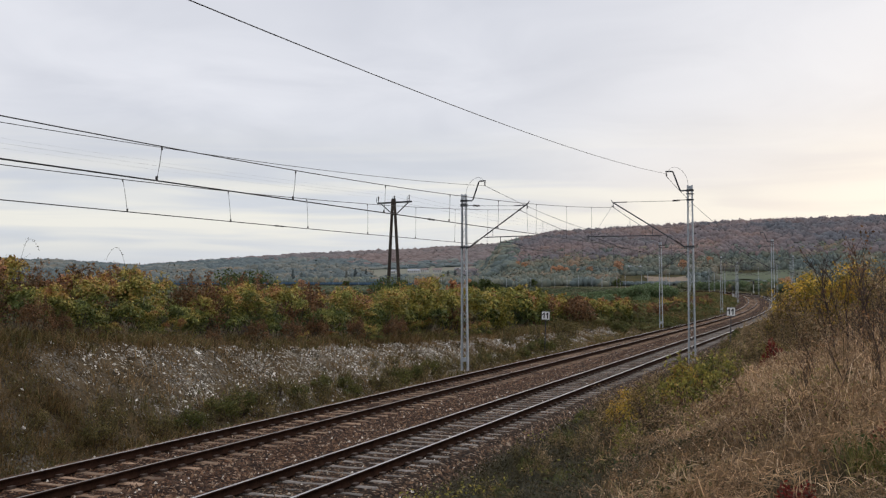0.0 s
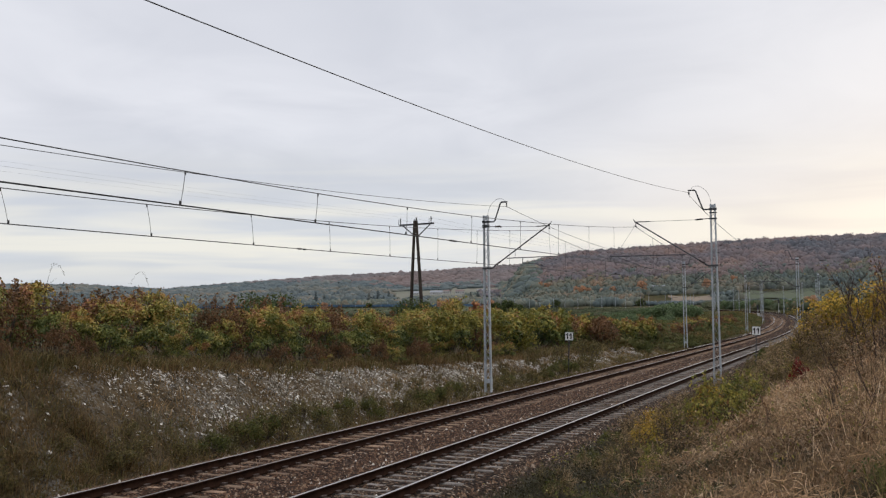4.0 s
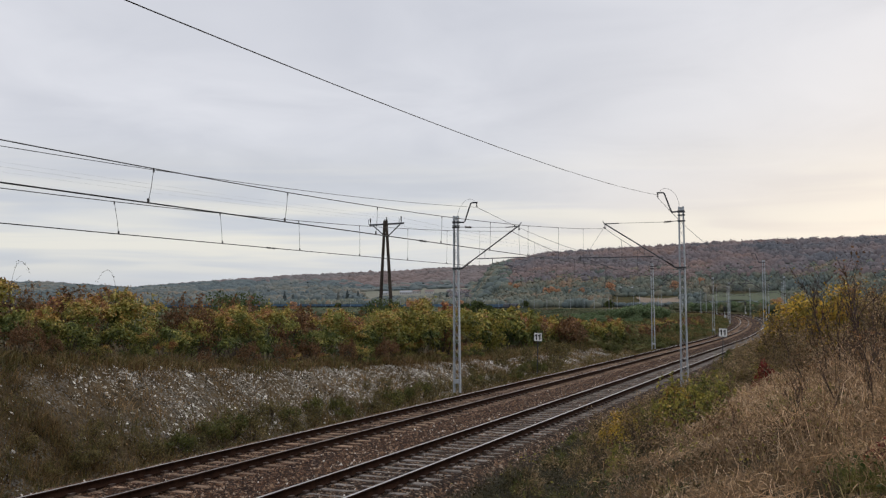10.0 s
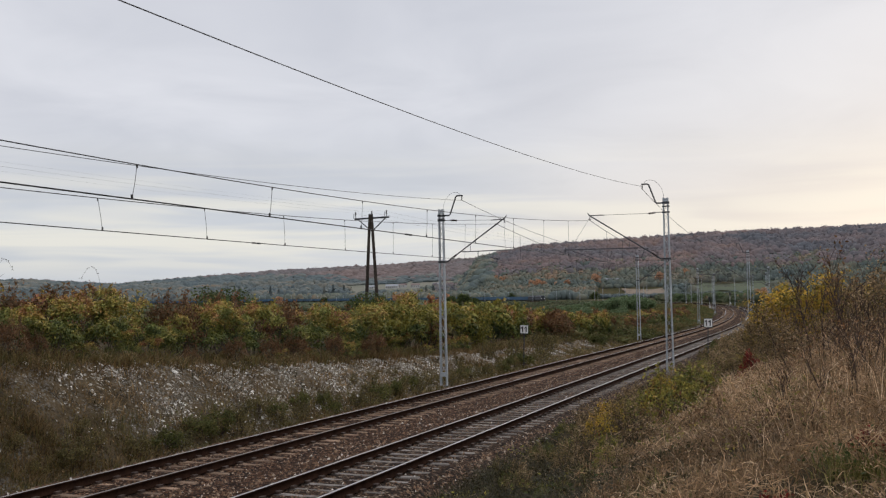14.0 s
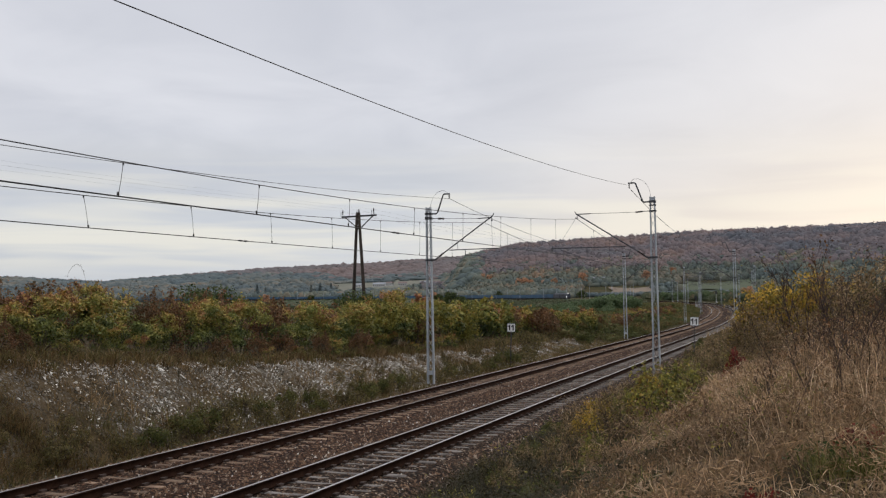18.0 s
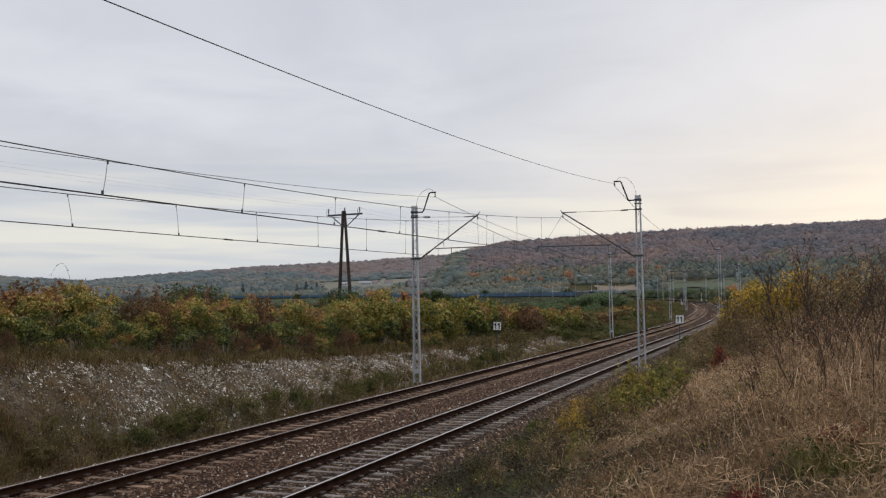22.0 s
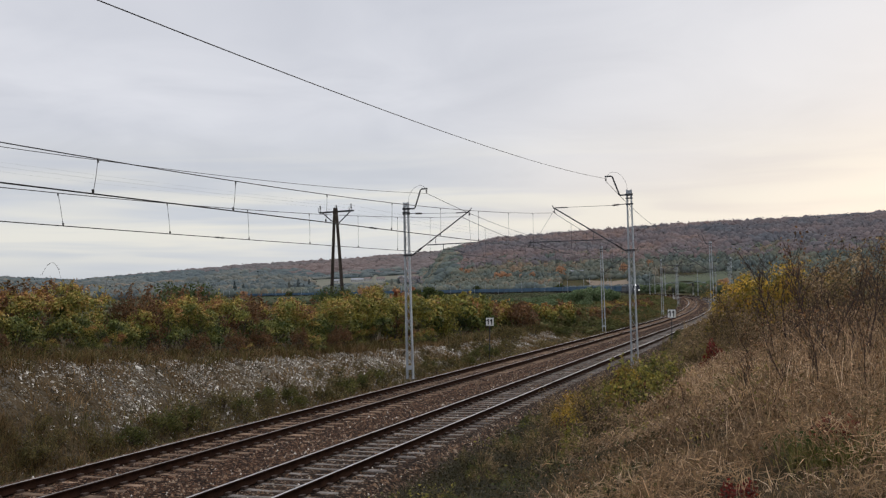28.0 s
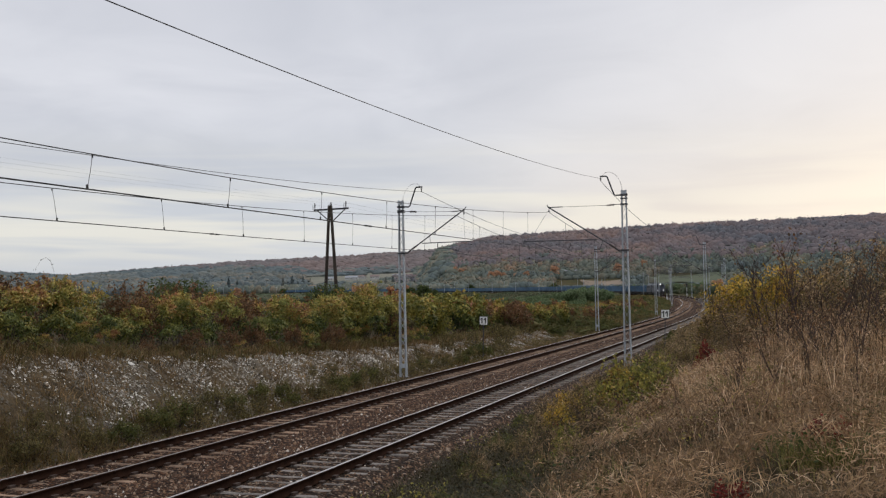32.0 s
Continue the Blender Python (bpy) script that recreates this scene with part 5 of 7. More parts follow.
build_sapling(401, 0.46, 15.7, 2.24, -0.24, -0.16, 34, 0.014, 0.6)
build_sapling(402, 0.00, 15.6, 1.55, -0.30, -0.16, 20, 0.010, 0.5)
build_sapling(403, 0.75, 19.5, 2.35, 0.25, 0.75, 22, 0.017, 0.5)
build_sapling(404, 0.40, 17.5, 1.9, 0.10, 0.15, 14, 0.012)
build_sapling(405, 1.35, 18.6, 2.3, 0.05, 0.25, 18, 0.015, 0.6)
build_sapling(406, 1.75, 17.6, 2.2, 0.10, -0.10, 22, 0.014, 0.9, "thin sapling that keeps some dark reddish leaves")
build_sapling(407, 2.1, 18.8, 2.35, -0.05, 0.15, 22, 0.014, 0.9, "thin sapling that keeps some dark reddish leaves")
build_sapling(408, -0.55, 20.5, 1.9, -0.25, -0.5, 14, 0.011, 0.2)
build_sapling(409, -0.2, 13.4, 0.9, 0.15, 0.05, 10, 0.009, 0.1)
build_sapling(410, -1.6, 18.0, 0.9, -0.15, -0.1, 12, 0.009, 0.2)
build_sapling(411, 1.05, 14.6, 1.5, -0.1, -0.1, 14, 0.010, 0.3)


def arching_cane(x, y, z, reach, h, way, mat):
    """A long rose cane that bends over, with small leaves."""
    rng = np.random.default_rng(int(abs(x * 31 + y * 17)))
    t = thing("rose_cane", "thin arching rose cane with sparse leaves above the bushes", "shrub", Matrix.Translation((x, y, z)), group="arching canes")
    pts = [Vector((reach * way * (q ** 1.6), 0.1 * q, h * math.sin(q * 2.25))) for q in np.linspace(0, 1, 14)]
    part("cane", Shape().tube(pts, 0.0055, 5, 0.003), M["twig"], t)
    c = np.array([tuple(p) for p in pts[6:] for _ in range(2)])
    v, f = leaf_faces(c + rng.normal(size=c.shape) * 0.025, 0.03, rng)
    part("leaves", sheet_mesh("leaves", v, f, mat), None, t)


arching_cane(-22.4, 27.9, 3.1, 1.0, 1.75, -1, M["green_leaf"])
arching_cane(-22.4, 23.0, 3.4, 0.7, 1.5, 1, M["green_leaf"])
arching_cane(-22.4, 29.9, 3.1, 0.4, 1.3, 1, M["green_leaf"])
for k in range(18):
    arching_cane(-22.9 - 0.5 * math.sin(k * 2.1), 16.4 + 1.02 * k + 0.4 * math.sin(k * 1.7), 2.9 + 0.25 * math.sin(k * 3.3) - 0.010 * k, 0.25 + 0.2 * math.sin(k * 1.3) ** 2, 0.75 + 0.45 * math.sin(k * 2.7) ** 2, 1 if k % 2 else -1, M["brown_leaf"] if k % 3 else M["green_leaf"])
arching_cane(-0.5, 32.0, 2.6, 1.5, 2.0, -1, M["lime_leaf"])
arching_cane(-0.1, 32.0, 2.6, 1.0, 2.1, -1, M["lime_leaf"])
arching_cane(0.9, 30.0, 2.6, 1.4, 2.2, 1, M["brown_leaf"])


# ---- grass ----
def blades(x, y, h, width, rng, lean=0.45, sink=0.03, droop=0.5, az=None):
    """Bent blades of two pieces: three triangles each."""
    n = len(x)
    z = ground_z(x, y) - sink
    az = rng.uniform(0, 2 * np.pi, n) if az is None else az + rng.normal(size=n) * 0.7
    tilt = np.abs(rng.normal(size=n)) * lean
    out = np.stack([np.cos(az), np.sin(az), np.zeros(n)], 1)
    turn = az + np.pi / 2 + rng.normal(size=n) * 0.6
    side = np.stack([np.cos(turn), np.sin(turn), np.zeros(n)], 1) * (width / 2)[:, None]
    base = np.stack([x, y, z], 1)
    up = np.array([0, 0, 1.0])
    mid = base + out * (h * tilt * 0.5)[:, None] + up * (h * 0.55)[:, None]
    tip = base + out * (h * (tilt + droop * rng.uniform(0.3, 1.1, n)))[:, None] + up * (h * (1 - 0.3 * np.minimum(tilt, 1.5)))[:, None]
    v = np.stack([base - side, base + side, mid + side * 0.8, mid - side * 0.8, tip], 1).reshape(-1, 3)
    t = np.array([(0, 1, 2), (0, 2, 3), (3, 2, 4)])
    return v, (np.arange(n)[:, None, None] * 5 + t[None]).reshape(-1, 3)


def scatter(n, rng, x0, x1, y0, y1, power=1.0):
    y = y0 + (y1 - y0) * rng.uniform(0, 1, n) ** power
    return rng.uniform(x0, x1, n), y


def patchy(x, y, size, seed):
    return 0.5 + 0.5 * ripple(x, y, size, seed)


def grass(name, label, mat, n, box, h, width, seed, keep=None, lean=0.45, droop=0.5, power=1.4, tuft=0.0):
    rng = np.random.default_rng(seed)
    x, y = scatter(n, rng, *box, power)
    cx, cy, j, out = x, y, np.arange(n), None
    if tuft:
        k = max(n // 34, 1)
        cx, cy = scatter(k, rng, *box, power)
        j = rng.integers(0, k, n)
        x, y = cx[j] + rng.normal(size=n) * tuft, cy[j] + rng.normal(size=n) * tuft
    if keep is not None:
        ok = keep(cx[j], cy[j], rng) if tuft > 0.3 else keep(x, y, rng)
        x, y, j = x[ok], y[ok], j[ok]
    if tuft:
        out = np.arctan2(y - cy[j], x - cx[j])
    d = np.hypot(x, y)
    hh = np.clip(d / 13, 0.55, 1.0) * rng.uniform(h[0], h[1], len(x)) * (0.65 + 0.6 * patchy(x, y, 1.3, seed))
    ww = width * rng.uniform(0.6, 1.4, len(x)) * np.clip(d / 14, 1.0, 3.2)
    if tuft:
        hh = hh * np.random.default_rng(seed + 5).uniform(0.6, 1.35, len(cx))[j]
    v, f = blades(x, y, hh, ww, rng, lean, droop=droop, az=out)
    lone(name, sheet_mesh(name, v, f, mat), label, "grass", kind="stuff")


def tussocks(name, label, mat, x, y, size, seed, count=55, length=(0.40, 0.85), width=0.011, spread_out=0.55, droop=0.6, root=0.10):
    """Clumps of long blades that rise from one root and arch outwards."""
    rng = np.random.default_rng(seed)
    j = np.repeat(np.arange(len(x)), count)
    n = len(j)
    az = rng.uniform(0, 2 * np.pi, n) + 0.5 * np.sin(j * 2.4)
    q = rng.uniform(0, 1, n) ** 0.5 * root * size[j]
    bx, by = x[j] + np.cos(az) * q, y[j] + np.sin(az) * q
    base = np.stack([bx, by, ground_z(bx, by) - 0.03], 1)
    L = size[j] * rng.uniform(*length, n) * np.clip(np.hypot(bx, by) / 15, 0.6, 1.0)
    out = np.stack([np.cos(az), np.sin(az), np.zeros(n)], 1)
    tilt = np.abs(rng.normal(0, spread_out, n))
    bend = droop * rng.uniform(0.3, 1.5, n)
    turn = rng.uniform(0, 2 * np.pi, n)
    side = np.stack([np.cos(turn), np.sin(turn), np.zeros(n)], 1)
    w = width * rng.uniform(0.6, 1.4, n) * np.clip(np.hypot(bx, by) / 13, 1.0, 2.6)
    rows = []
    for t, k in ((0.0, 0.9), (0.3, 1.0), (0.6, 0.85), (0.85, 0.55), (1.0, 0.10)):
        c = base + out * (L * (tilt * t + bend * t * t))[:, None] / np.sqrt(1 + tilt ** 2)[:, None]
        c[:, 2] += L * (t - 0.55 * bend * t ** 2.4) / np.sqrt(1 + tilt ** 2)
        rows += [c - side * (w * k / 2)[:, None], c + side * (w * k / 2)[:, None]]
    v = np.stack(rows, 1).reshape(-1, 3)
    f = np.array([(2 * i, 2 * i + 1, 2 * i + 3, 2 * i + 2) for i in range(4)])
    f = (f[None] + (np.arange(n) * 10)[:, None, None]).reshape(-1, 4)
    lone(name, sheet_mesh(name, v, f, mat), label, "grass", kind="stuff")


def tussock_spots(n, rng, kind, lo=-2.6):
    """Roots on the near bank where one growth has the upper hand, in a wedge before the viewpoint."""
    y = 7.5 + 26 * rng.uniform(0, 1, n) ** 1.35
    x = rng.uniform(-0.36, 0.17, n) * y
    ok = (zone(x, y, kind) > rng.uniform(-0.2, 0.25, n)) & (x > lo - 0.045 * (y - 8) + rng.uniform(-0.9, 0.5, n)) & (x > -5.6)
    return x[ok], y[ok]


def tangle(name, label, mat, n, seed, kind, lo=-2.9, top=0.50, length=(0.07, 0.30), width=0.007):
    """Dry strands at every height and angle, curled and crossing, heaped higher in some places."""
    rng = np.random.default_rng(seed)
    y = 7.8 + 24 * rng.uniform(0, 1, n) ** 1.3
    x = rng.uniform(-0.36, 0.17, n) * y
    ok = (zone(x, y, kind) > rng.uniform(-0.35, 0.30, n)) & (x > lo - 0.045 * (y - 8) + rng.uniform(-0.9, 0.5, n)) & (x > -5.6)
    x, y = x[ok], y[ok]
    n = len(x)
    lumps = patchy(x, y * 0.8, 0.36, 5.0) * (0.35 + 0.65 * patchy(x, y * 0.8, 0.9, 2.0))
    ok = lumps > rng.uniform(-0.08, 0.42, n)
    x, y, lumps = x[ok], y[ok], lumps[ok]
    n = len(x)
    heap = 0.15 + 1.25 * lumps
    c0 = np.stack([x, y, ground_z(x, y) + top * heap * rng.beta(1.7, 1.2, n)], 1)
    az, tilt = rng.uniform(0, 2 * np.pi, n), rng.normal(0.55, 0.55, n)
    d = np.stack([np.cos(az) * np.cos(tilt), np.sin(az) * np.cos(tilt), np.sin(tilt)], 1)
    curl = unit(rng.normal(size=(n, 3)) - np.array([0, 0, 0.4]))
    side = unit(np.cross(d, rng.normal(size=(n, 3))))
    far = np.clip(np.hypot(x, y) / 12, 0.9, 2.4)
    L = rng.uniform(*length, n) * np.sqrt(far)
    w = width * rng.uniform(0.6, 1.5, n) * far
    rows = []
    for t, k in ((-0.5, 0.7), (-0.15, 1.0), (0.2, 0.9), (0.5, 0.2)):
        c = c0 + d * (L * t)[:, None] + curl * (L * 0.7 * t * t)[:, None]
        rows += [c - side * (w * k / 2)[:, None], c + side * (w * k / 2)[:, None]]
    v = np.stack(rows, 1).reshape(-1, 3)
    f = np.array([(2 * i, 2 * i + 1, 2 * i + 3, 2 * i + 2) for i in range(3)])
    f = (f[None] + (np.arange(n) * 8)[:, None, None]).reshape(-1, 4)
    lone(name, sheet_mesh(name, v, f, mat), label, "grass", kind="stuff")


def build_tussocks():
    rng = np.random.default_rng(301)
    x, y = tussock_spots(420, rng, "tan", -2.0)
    tussocks("dry_tussocks", "tussocks of dry tan grass on the bank", M["dry_grass"], x, y, rng.uniform(0.35, 1.0, len(x)), 302, 22, (0.25, 0.60), 0.006, 0.30, 0.10, 0.14)
    x, y = tussock_spots(420, rng, "brown", -2.2)
    tussocks("brown_tussocks", "tussocks of withered reddish-brown grass on the bank", M["rust_grass"], x, y, rng.uniform(0.35, 1.0, len(x)), 303, 20, (0.25, 0.60), 0.006, 0.30, 0.10, 0.18)
    x, y = tussock_spots(200, rng, "green", -4.6)
    tussocks("green_tussocks", "tussocks of olive-green grass among the dry grass", M["green_grass"], x, y, rng.uniform(0.30, 0.7, len(x)), 304, 36, (0.30, 0.70), 0.008, 0.30, 0.20)
    x, y = np.concatenate([rng.normal(0.25, 0.25, 5), rng.normal(-4.9, 0.35, 9)]), np.concatenate([rng.normal(10.2, 0.5, 5), rng.normal(22.3, 0.5, 9)])
    tussocks("lush_tussocks", "lush green tussock of coarse grass on the bank", M["green_grass"], x, y, rng.uniform(0.5, 0.8, 14), 305, 40, (0.3, 0.7), 0.010, 0.32, 0.25)
    tangle("dry_tangle", "tangled curling strands of dry grass on the bank", M["dry_grass"], 82000, 306, "tan")
    tangle("weed_tangle", "tangled strands of withered brown weeds on the bank", M["rust_grass"], 70000, 307, "brown", -3.5, 0.44)
    tangle("weed_leaves", "curled tan and brown weed leaves on the bank", M["tan_leaf"], 22000, 308, "brown", -3.2, 0.50, (0.03, 0.09), 0.015)


def bank_keep(lo):
    """Thins out towards the ballast."""
    return lambda x, y, r: r.uniform(0, 1, len(x)) < np.interp(x, [-7.1, lo - 1.2, lo, lo + 1.0], [0.0, 0.12, 0.5, 1.0])


def verge_only(x, y, r):
    """Dense beside the ballast, gone higher up the bank."""
    return r.uniform(0, 1, len(x)) < np.interp(x + np.interp(y, [11, 19], [-1.1, 0.0]), [-7.5, -6.9, -3.8, -2.4], [0.1, 1.0, 1.0, 0.0])


def zone(x, y, kind):
    """Where each growth has the upper hand on the near bank: tan grass, green tufts or brown weeds."""
    p, q = ripple(x * 0.8, y * 0.45, 1.25, 0.6), ripple(x, y * 0.5, 0.62, 3.1)
    # keeps paler growth off the spot where dark-coloured weeds imitate shade
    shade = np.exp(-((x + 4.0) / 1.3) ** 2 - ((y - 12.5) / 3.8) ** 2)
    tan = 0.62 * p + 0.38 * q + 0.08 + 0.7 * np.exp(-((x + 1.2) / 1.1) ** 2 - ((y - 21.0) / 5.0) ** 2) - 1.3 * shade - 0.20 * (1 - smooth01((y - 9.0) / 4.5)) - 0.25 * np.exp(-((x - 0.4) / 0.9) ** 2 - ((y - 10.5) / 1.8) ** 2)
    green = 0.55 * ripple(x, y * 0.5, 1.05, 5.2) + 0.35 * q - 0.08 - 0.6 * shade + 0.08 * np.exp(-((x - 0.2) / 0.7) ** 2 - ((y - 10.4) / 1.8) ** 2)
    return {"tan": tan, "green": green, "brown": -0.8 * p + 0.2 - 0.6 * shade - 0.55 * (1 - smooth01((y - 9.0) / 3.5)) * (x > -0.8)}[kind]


def in_zone(kind, lo=-4.0):
    keep = bank_keep(lo)
    return lambda x, y, r: keep(x, y, r) & (zone(x, y, kind) > r.uniform(-0.25, 0.35, len(x)))


def build_grass():
    grass("dry_grass", "tangled dry tan grass on the bank", M["dry_grass"], 44000, (-5.6, 9.0, 6.5, 46.0), (0.16, 0.52), 0.0085, 61, in_zone("tan", -2.9), 1.05, 1.25, 1.5, 0.13)
    grass("withered_weeds", "withered reddish-brown weeds among the grass", M["rust_grass"], 52000, (-6.0, 9.0, 7.0, 60.0), (0.14, 0.46), 0.009, 62, in_zone("brown", -2.9), 1.05, 1.2, 1.5, 0.22)
    grass("green_grass", "green grass tufts low among the dry stalks", M["green_grass"], 46000, (-7.0, 9.0, 6.5, 60.0), (0.18, 0.50), 0.010, 63, in_zone("green", -3.4), 0.6, 0.7, 1.5, 0.16)
    grass("tall_stalks", "tall pale stalks of dry grass standing on the bank", M["dry_grass"], 2600, (-0.8, 4.0, 12.0, 32.0), (0.5, 1.15), 0.006, 64, None, 0.40, 0.6, 1.1, 0.35)
    grass("brown_stalks", "tangled brown stalks of withered weeds on the bank", M["rust_grass"], 3600, (-0.6, 7.0, 17.0, 36.0), (0.4, 1.0), 0.007, 81, None, 0.75, 0.8, 1.0, 0.3)
    grass("dead_stems", "dark stems of dead weeds standing on the bank", M["dark_weed"], 1100, (-1.2, 7.0, 17.0, 36.0), (0.5, 1.3), 0.008, 73, None, 0.45, 0.3, 1.0, 0.4)
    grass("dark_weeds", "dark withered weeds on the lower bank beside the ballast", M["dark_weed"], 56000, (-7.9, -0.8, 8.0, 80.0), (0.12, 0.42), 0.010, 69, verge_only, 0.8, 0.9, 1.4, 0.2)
    grass("shaded_weeds", "weeds low on the bank, coloured dark for shade", M["shade_leaf"], 40000, (-6.3, -1.5, 7.5, 22.0), (0.10, 0.36), 0.010, 76, lambda x, y, r: r.uniform(0, 1, len(x)) < np.interp(x + 0.10 * (y - 9), [-5.0, -2.4, -1.2], [1, 0.9, 0.05]), 0.9, 0.9, 1.2, 0.16)
    grass("green_tuft", "fresh green grass tuft on the bank", M["green_grass"], 500, (-0.1, 0.6, 9.4, 11.0), (0.18, 0.42), 0.010, 77, None, 0.6, 0.9, 1.2, 0.14)
    grass("trodden_grass", "short trodden grass round the viewpoint", M["green_grass"], 18000, (-5.5, 10.0, -9.0, 6.5), (0.05, 0.22), 0.010, 74, lambda x, y, r: np.hypot(x, y) > 0.5, 0.9, 0.9, 1.0, 0.2)
    grass("trodden_straw", "short dead grass round the viewpoint", M["dry_grass"], 14000, (-5.5, 10.0, -9.0, 6.0), (0.05, 0.24), 0.010, 75, lambda x, y, r: np.hypot(x, y) > 0.5, 1.0, 0.9, 1.0, 0.2)
    grass("bank_end_weeds", "brown withered weeds over the end of the chalk bank", M["slope_grass"], 5000, (-20.8, -16.8, 13.0, 20.5), (0.18, 0.50), 0.009, 78, None, 0.8, 0.9, 1.0, 0.2)
    grass("bank_end_stems", "dark weeds over the end of the chalk bank", M["olive_weed"], 4000, (-20.8, -16.8, 13.0, 20.5), (0.10, 0.40), 0.009, 79, None, 0.7, 0.8, 1.0, 0.2)
    # far side: bank, ditch and the foot of the hedge
    grass("bank_grass", "sparse dead grass between the chalk stones of the bank", M["slope_grass"], 32000, (-21.2, -16.6, 13.0, 90.0), (0.10, 0.36), 0.009, 65, lambda x, y, r: patchy(x, y, 1.1, 1.0) > r.uniform(0.0, 1.1, len(x)), 0.8, 0.8, 1.3, 0.16)
    grass("ditch_grass", "dull green and brown grass along the ditch", M["olive_weed"], 26000, (-18.3, -16.2, 12.0, 100.0), (0.12, 0.40), 0.009, 66, lambda x, y, r: r.uniform(0, 1, len(x)) < np.interp(x, [-18.3, -17.3], [0.25, 1.0]) * np.interp(y, [26, 34], [1.0, 0.45]), 0.6, 0.7, 1.3, 0.2)
    grass("hedge_foot_grass", "dead grass at the foot of the hedge", M["slope_grass"], 15000, (-22.0, -19.9, 13.0, 100.0), (0.14, 0.60), 0.009, 67, lambda x, y, r: patchy(x, y, 0.8, 1.5) > r.uniform(-0.1, 0.8, len(x)), 0.7, 0.8, 1.2, 0.2)
    grass("hedge_foot_weeds", "dark weeds under the hedge", M["olive_weed"], 15000, (-22.2, -20.0, 13.0, 100.0), (0.20, 0.62), 0.010, 70, None, 0.7, 0.8, 1.2, 0.2)
    grass("bank_weeds", "dark withered weeds on the chalk bank", M["dark_weed"], 11000, (-20.8, -16.6, 13.0, 90.0), (0.08, 0.26), 0.010, 71, lambda x, y, r: patchy(x, y, 0.9, 5.0) > r.uniform(0.2, 1.1, len(x)), 0.8, 0.9, 1.3, 0.18)


def leaf_litter(name, label, mat, n, box, h, size, seed, keep=None):
    """Small withered leaves and seed heads caught in the grass."""
    rng = np.random.default_rng(seed)
    x, y = scatter(n, rng, *box, 1.5)
    k = max(n // 25, 1)
    cx, cy = scatter(k, rng, *box, 1.5)
    j = rng.integers(0, k, n)
    x, y = cx[j] + rng.normal(size=n) * 0.25, cy[j] + rng.normal(size=n) * 0.25
    if keep is not None:
        ok = keep(x, y, rng)
        x, y = x[ok], y[ok]
    c = np.stack([x, y, ground_z(x, y) + h[0] + (h[1] - h[0]) * rng.beta(1.6, 1.6, len(x))], 1)
    v, f = leaf_faces(c, size, rng, long=1.8)
    lone(name, sheet_mesh(name, v, f, mat), label, "weeds", kind="stuff")


def build_litter():
    leaf_litter("brown_weed_leaves", "withered brown leaves on the weeds of the bank", M["rust_grass"], 26000, (-5.0, 5.0, 8.5, 45.0), (0.05, 0.50), 0.026, 171, in_zone("brown", -2.8))
    leaf_litter("pale_seed_heads", "pale seed heads of dead weeds on the bank", M["dry_grass"], 34000, (-4.0, 5.0, 8.5, 40.0), (0.12, 0.55), 0.015, 172, in_zone("tan", -2.6))
    leaf_litter("tall_weed_leaves", "withered tan and brown leaves on tall weeds", M["rust_grass"], 11000, (-0.4, 6.0, 18.0, 34.0), (0.2, 1.25), 0.030, 175, lambda x, y, r: patchy(x, y, 0.8, 2.0) > r.uniform(0.1, 0.9, len(x)))
    leaf_litter("dark_weed_leaves", "dark shrivelled leaves on tall weeds", M["brown_leaf"], 8000, (-1.0, 6.0, 19.0, 36.0), (0.1, 1.2), 0.034, 178, lambda x, y, r: patchy(x, y, 0.9, 4.0) > r.uniform(0.2, 0.9, len(x)))
    leaf_litter("bramble_leaves", "dark green bramble leaves low on the bank", M["green_leaf"], 14000, (-5.5, 3.0, 10.0, 34.0), (0.03, 0.28), 0.036, 179, in_zone("green", -5.5))
    leaf_litter("tall_seed_heads", "pale seed heads on tall weeds", M["dry_grass"], 6000, (-0.4, 6.0, 18.0, 34.0), (0.3, 1.2), 0.024, 176, lambda x, y, r: patchy(x, y, 0.9, 0.3) > r.uniform(0.2, 0.9, len(x)))
    leaf_litter("yellow_weed_leaves", "yellow-green leaves scattered through the bank's weeds", M["lime_leaf"], 15000, (-6.9, 0.0, 14.0, 50.0), (0.05, 0.40), 0.035, 173, lambda x, y, r: patchy(x, y, 1.5, 2.2) > r.uniform(0.35, 1.0, len(x)))
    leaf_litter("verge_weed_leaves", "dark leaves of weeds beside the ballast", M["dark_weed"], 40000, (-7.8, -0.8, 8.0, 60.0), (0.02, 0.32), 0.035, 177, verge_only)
    leaf_litter("shaded_leaves", "green and brown leaves low on the bank, coloured dark for shade", M["shade_leaf"], 14000, (-5.8, -1.8, 8.5, 17.0), (0.02, 0.22), 0.032, 180)
    leaf_litter("bank_weed_leaves", "small brown leaves among the chalk", M["slope_grass"], 19000, (-21.5, -16.4, 13.0, 90.0), (0.02, 0.28), 0.035, 174)


build_grass()
build_tussocks()
build_litter()


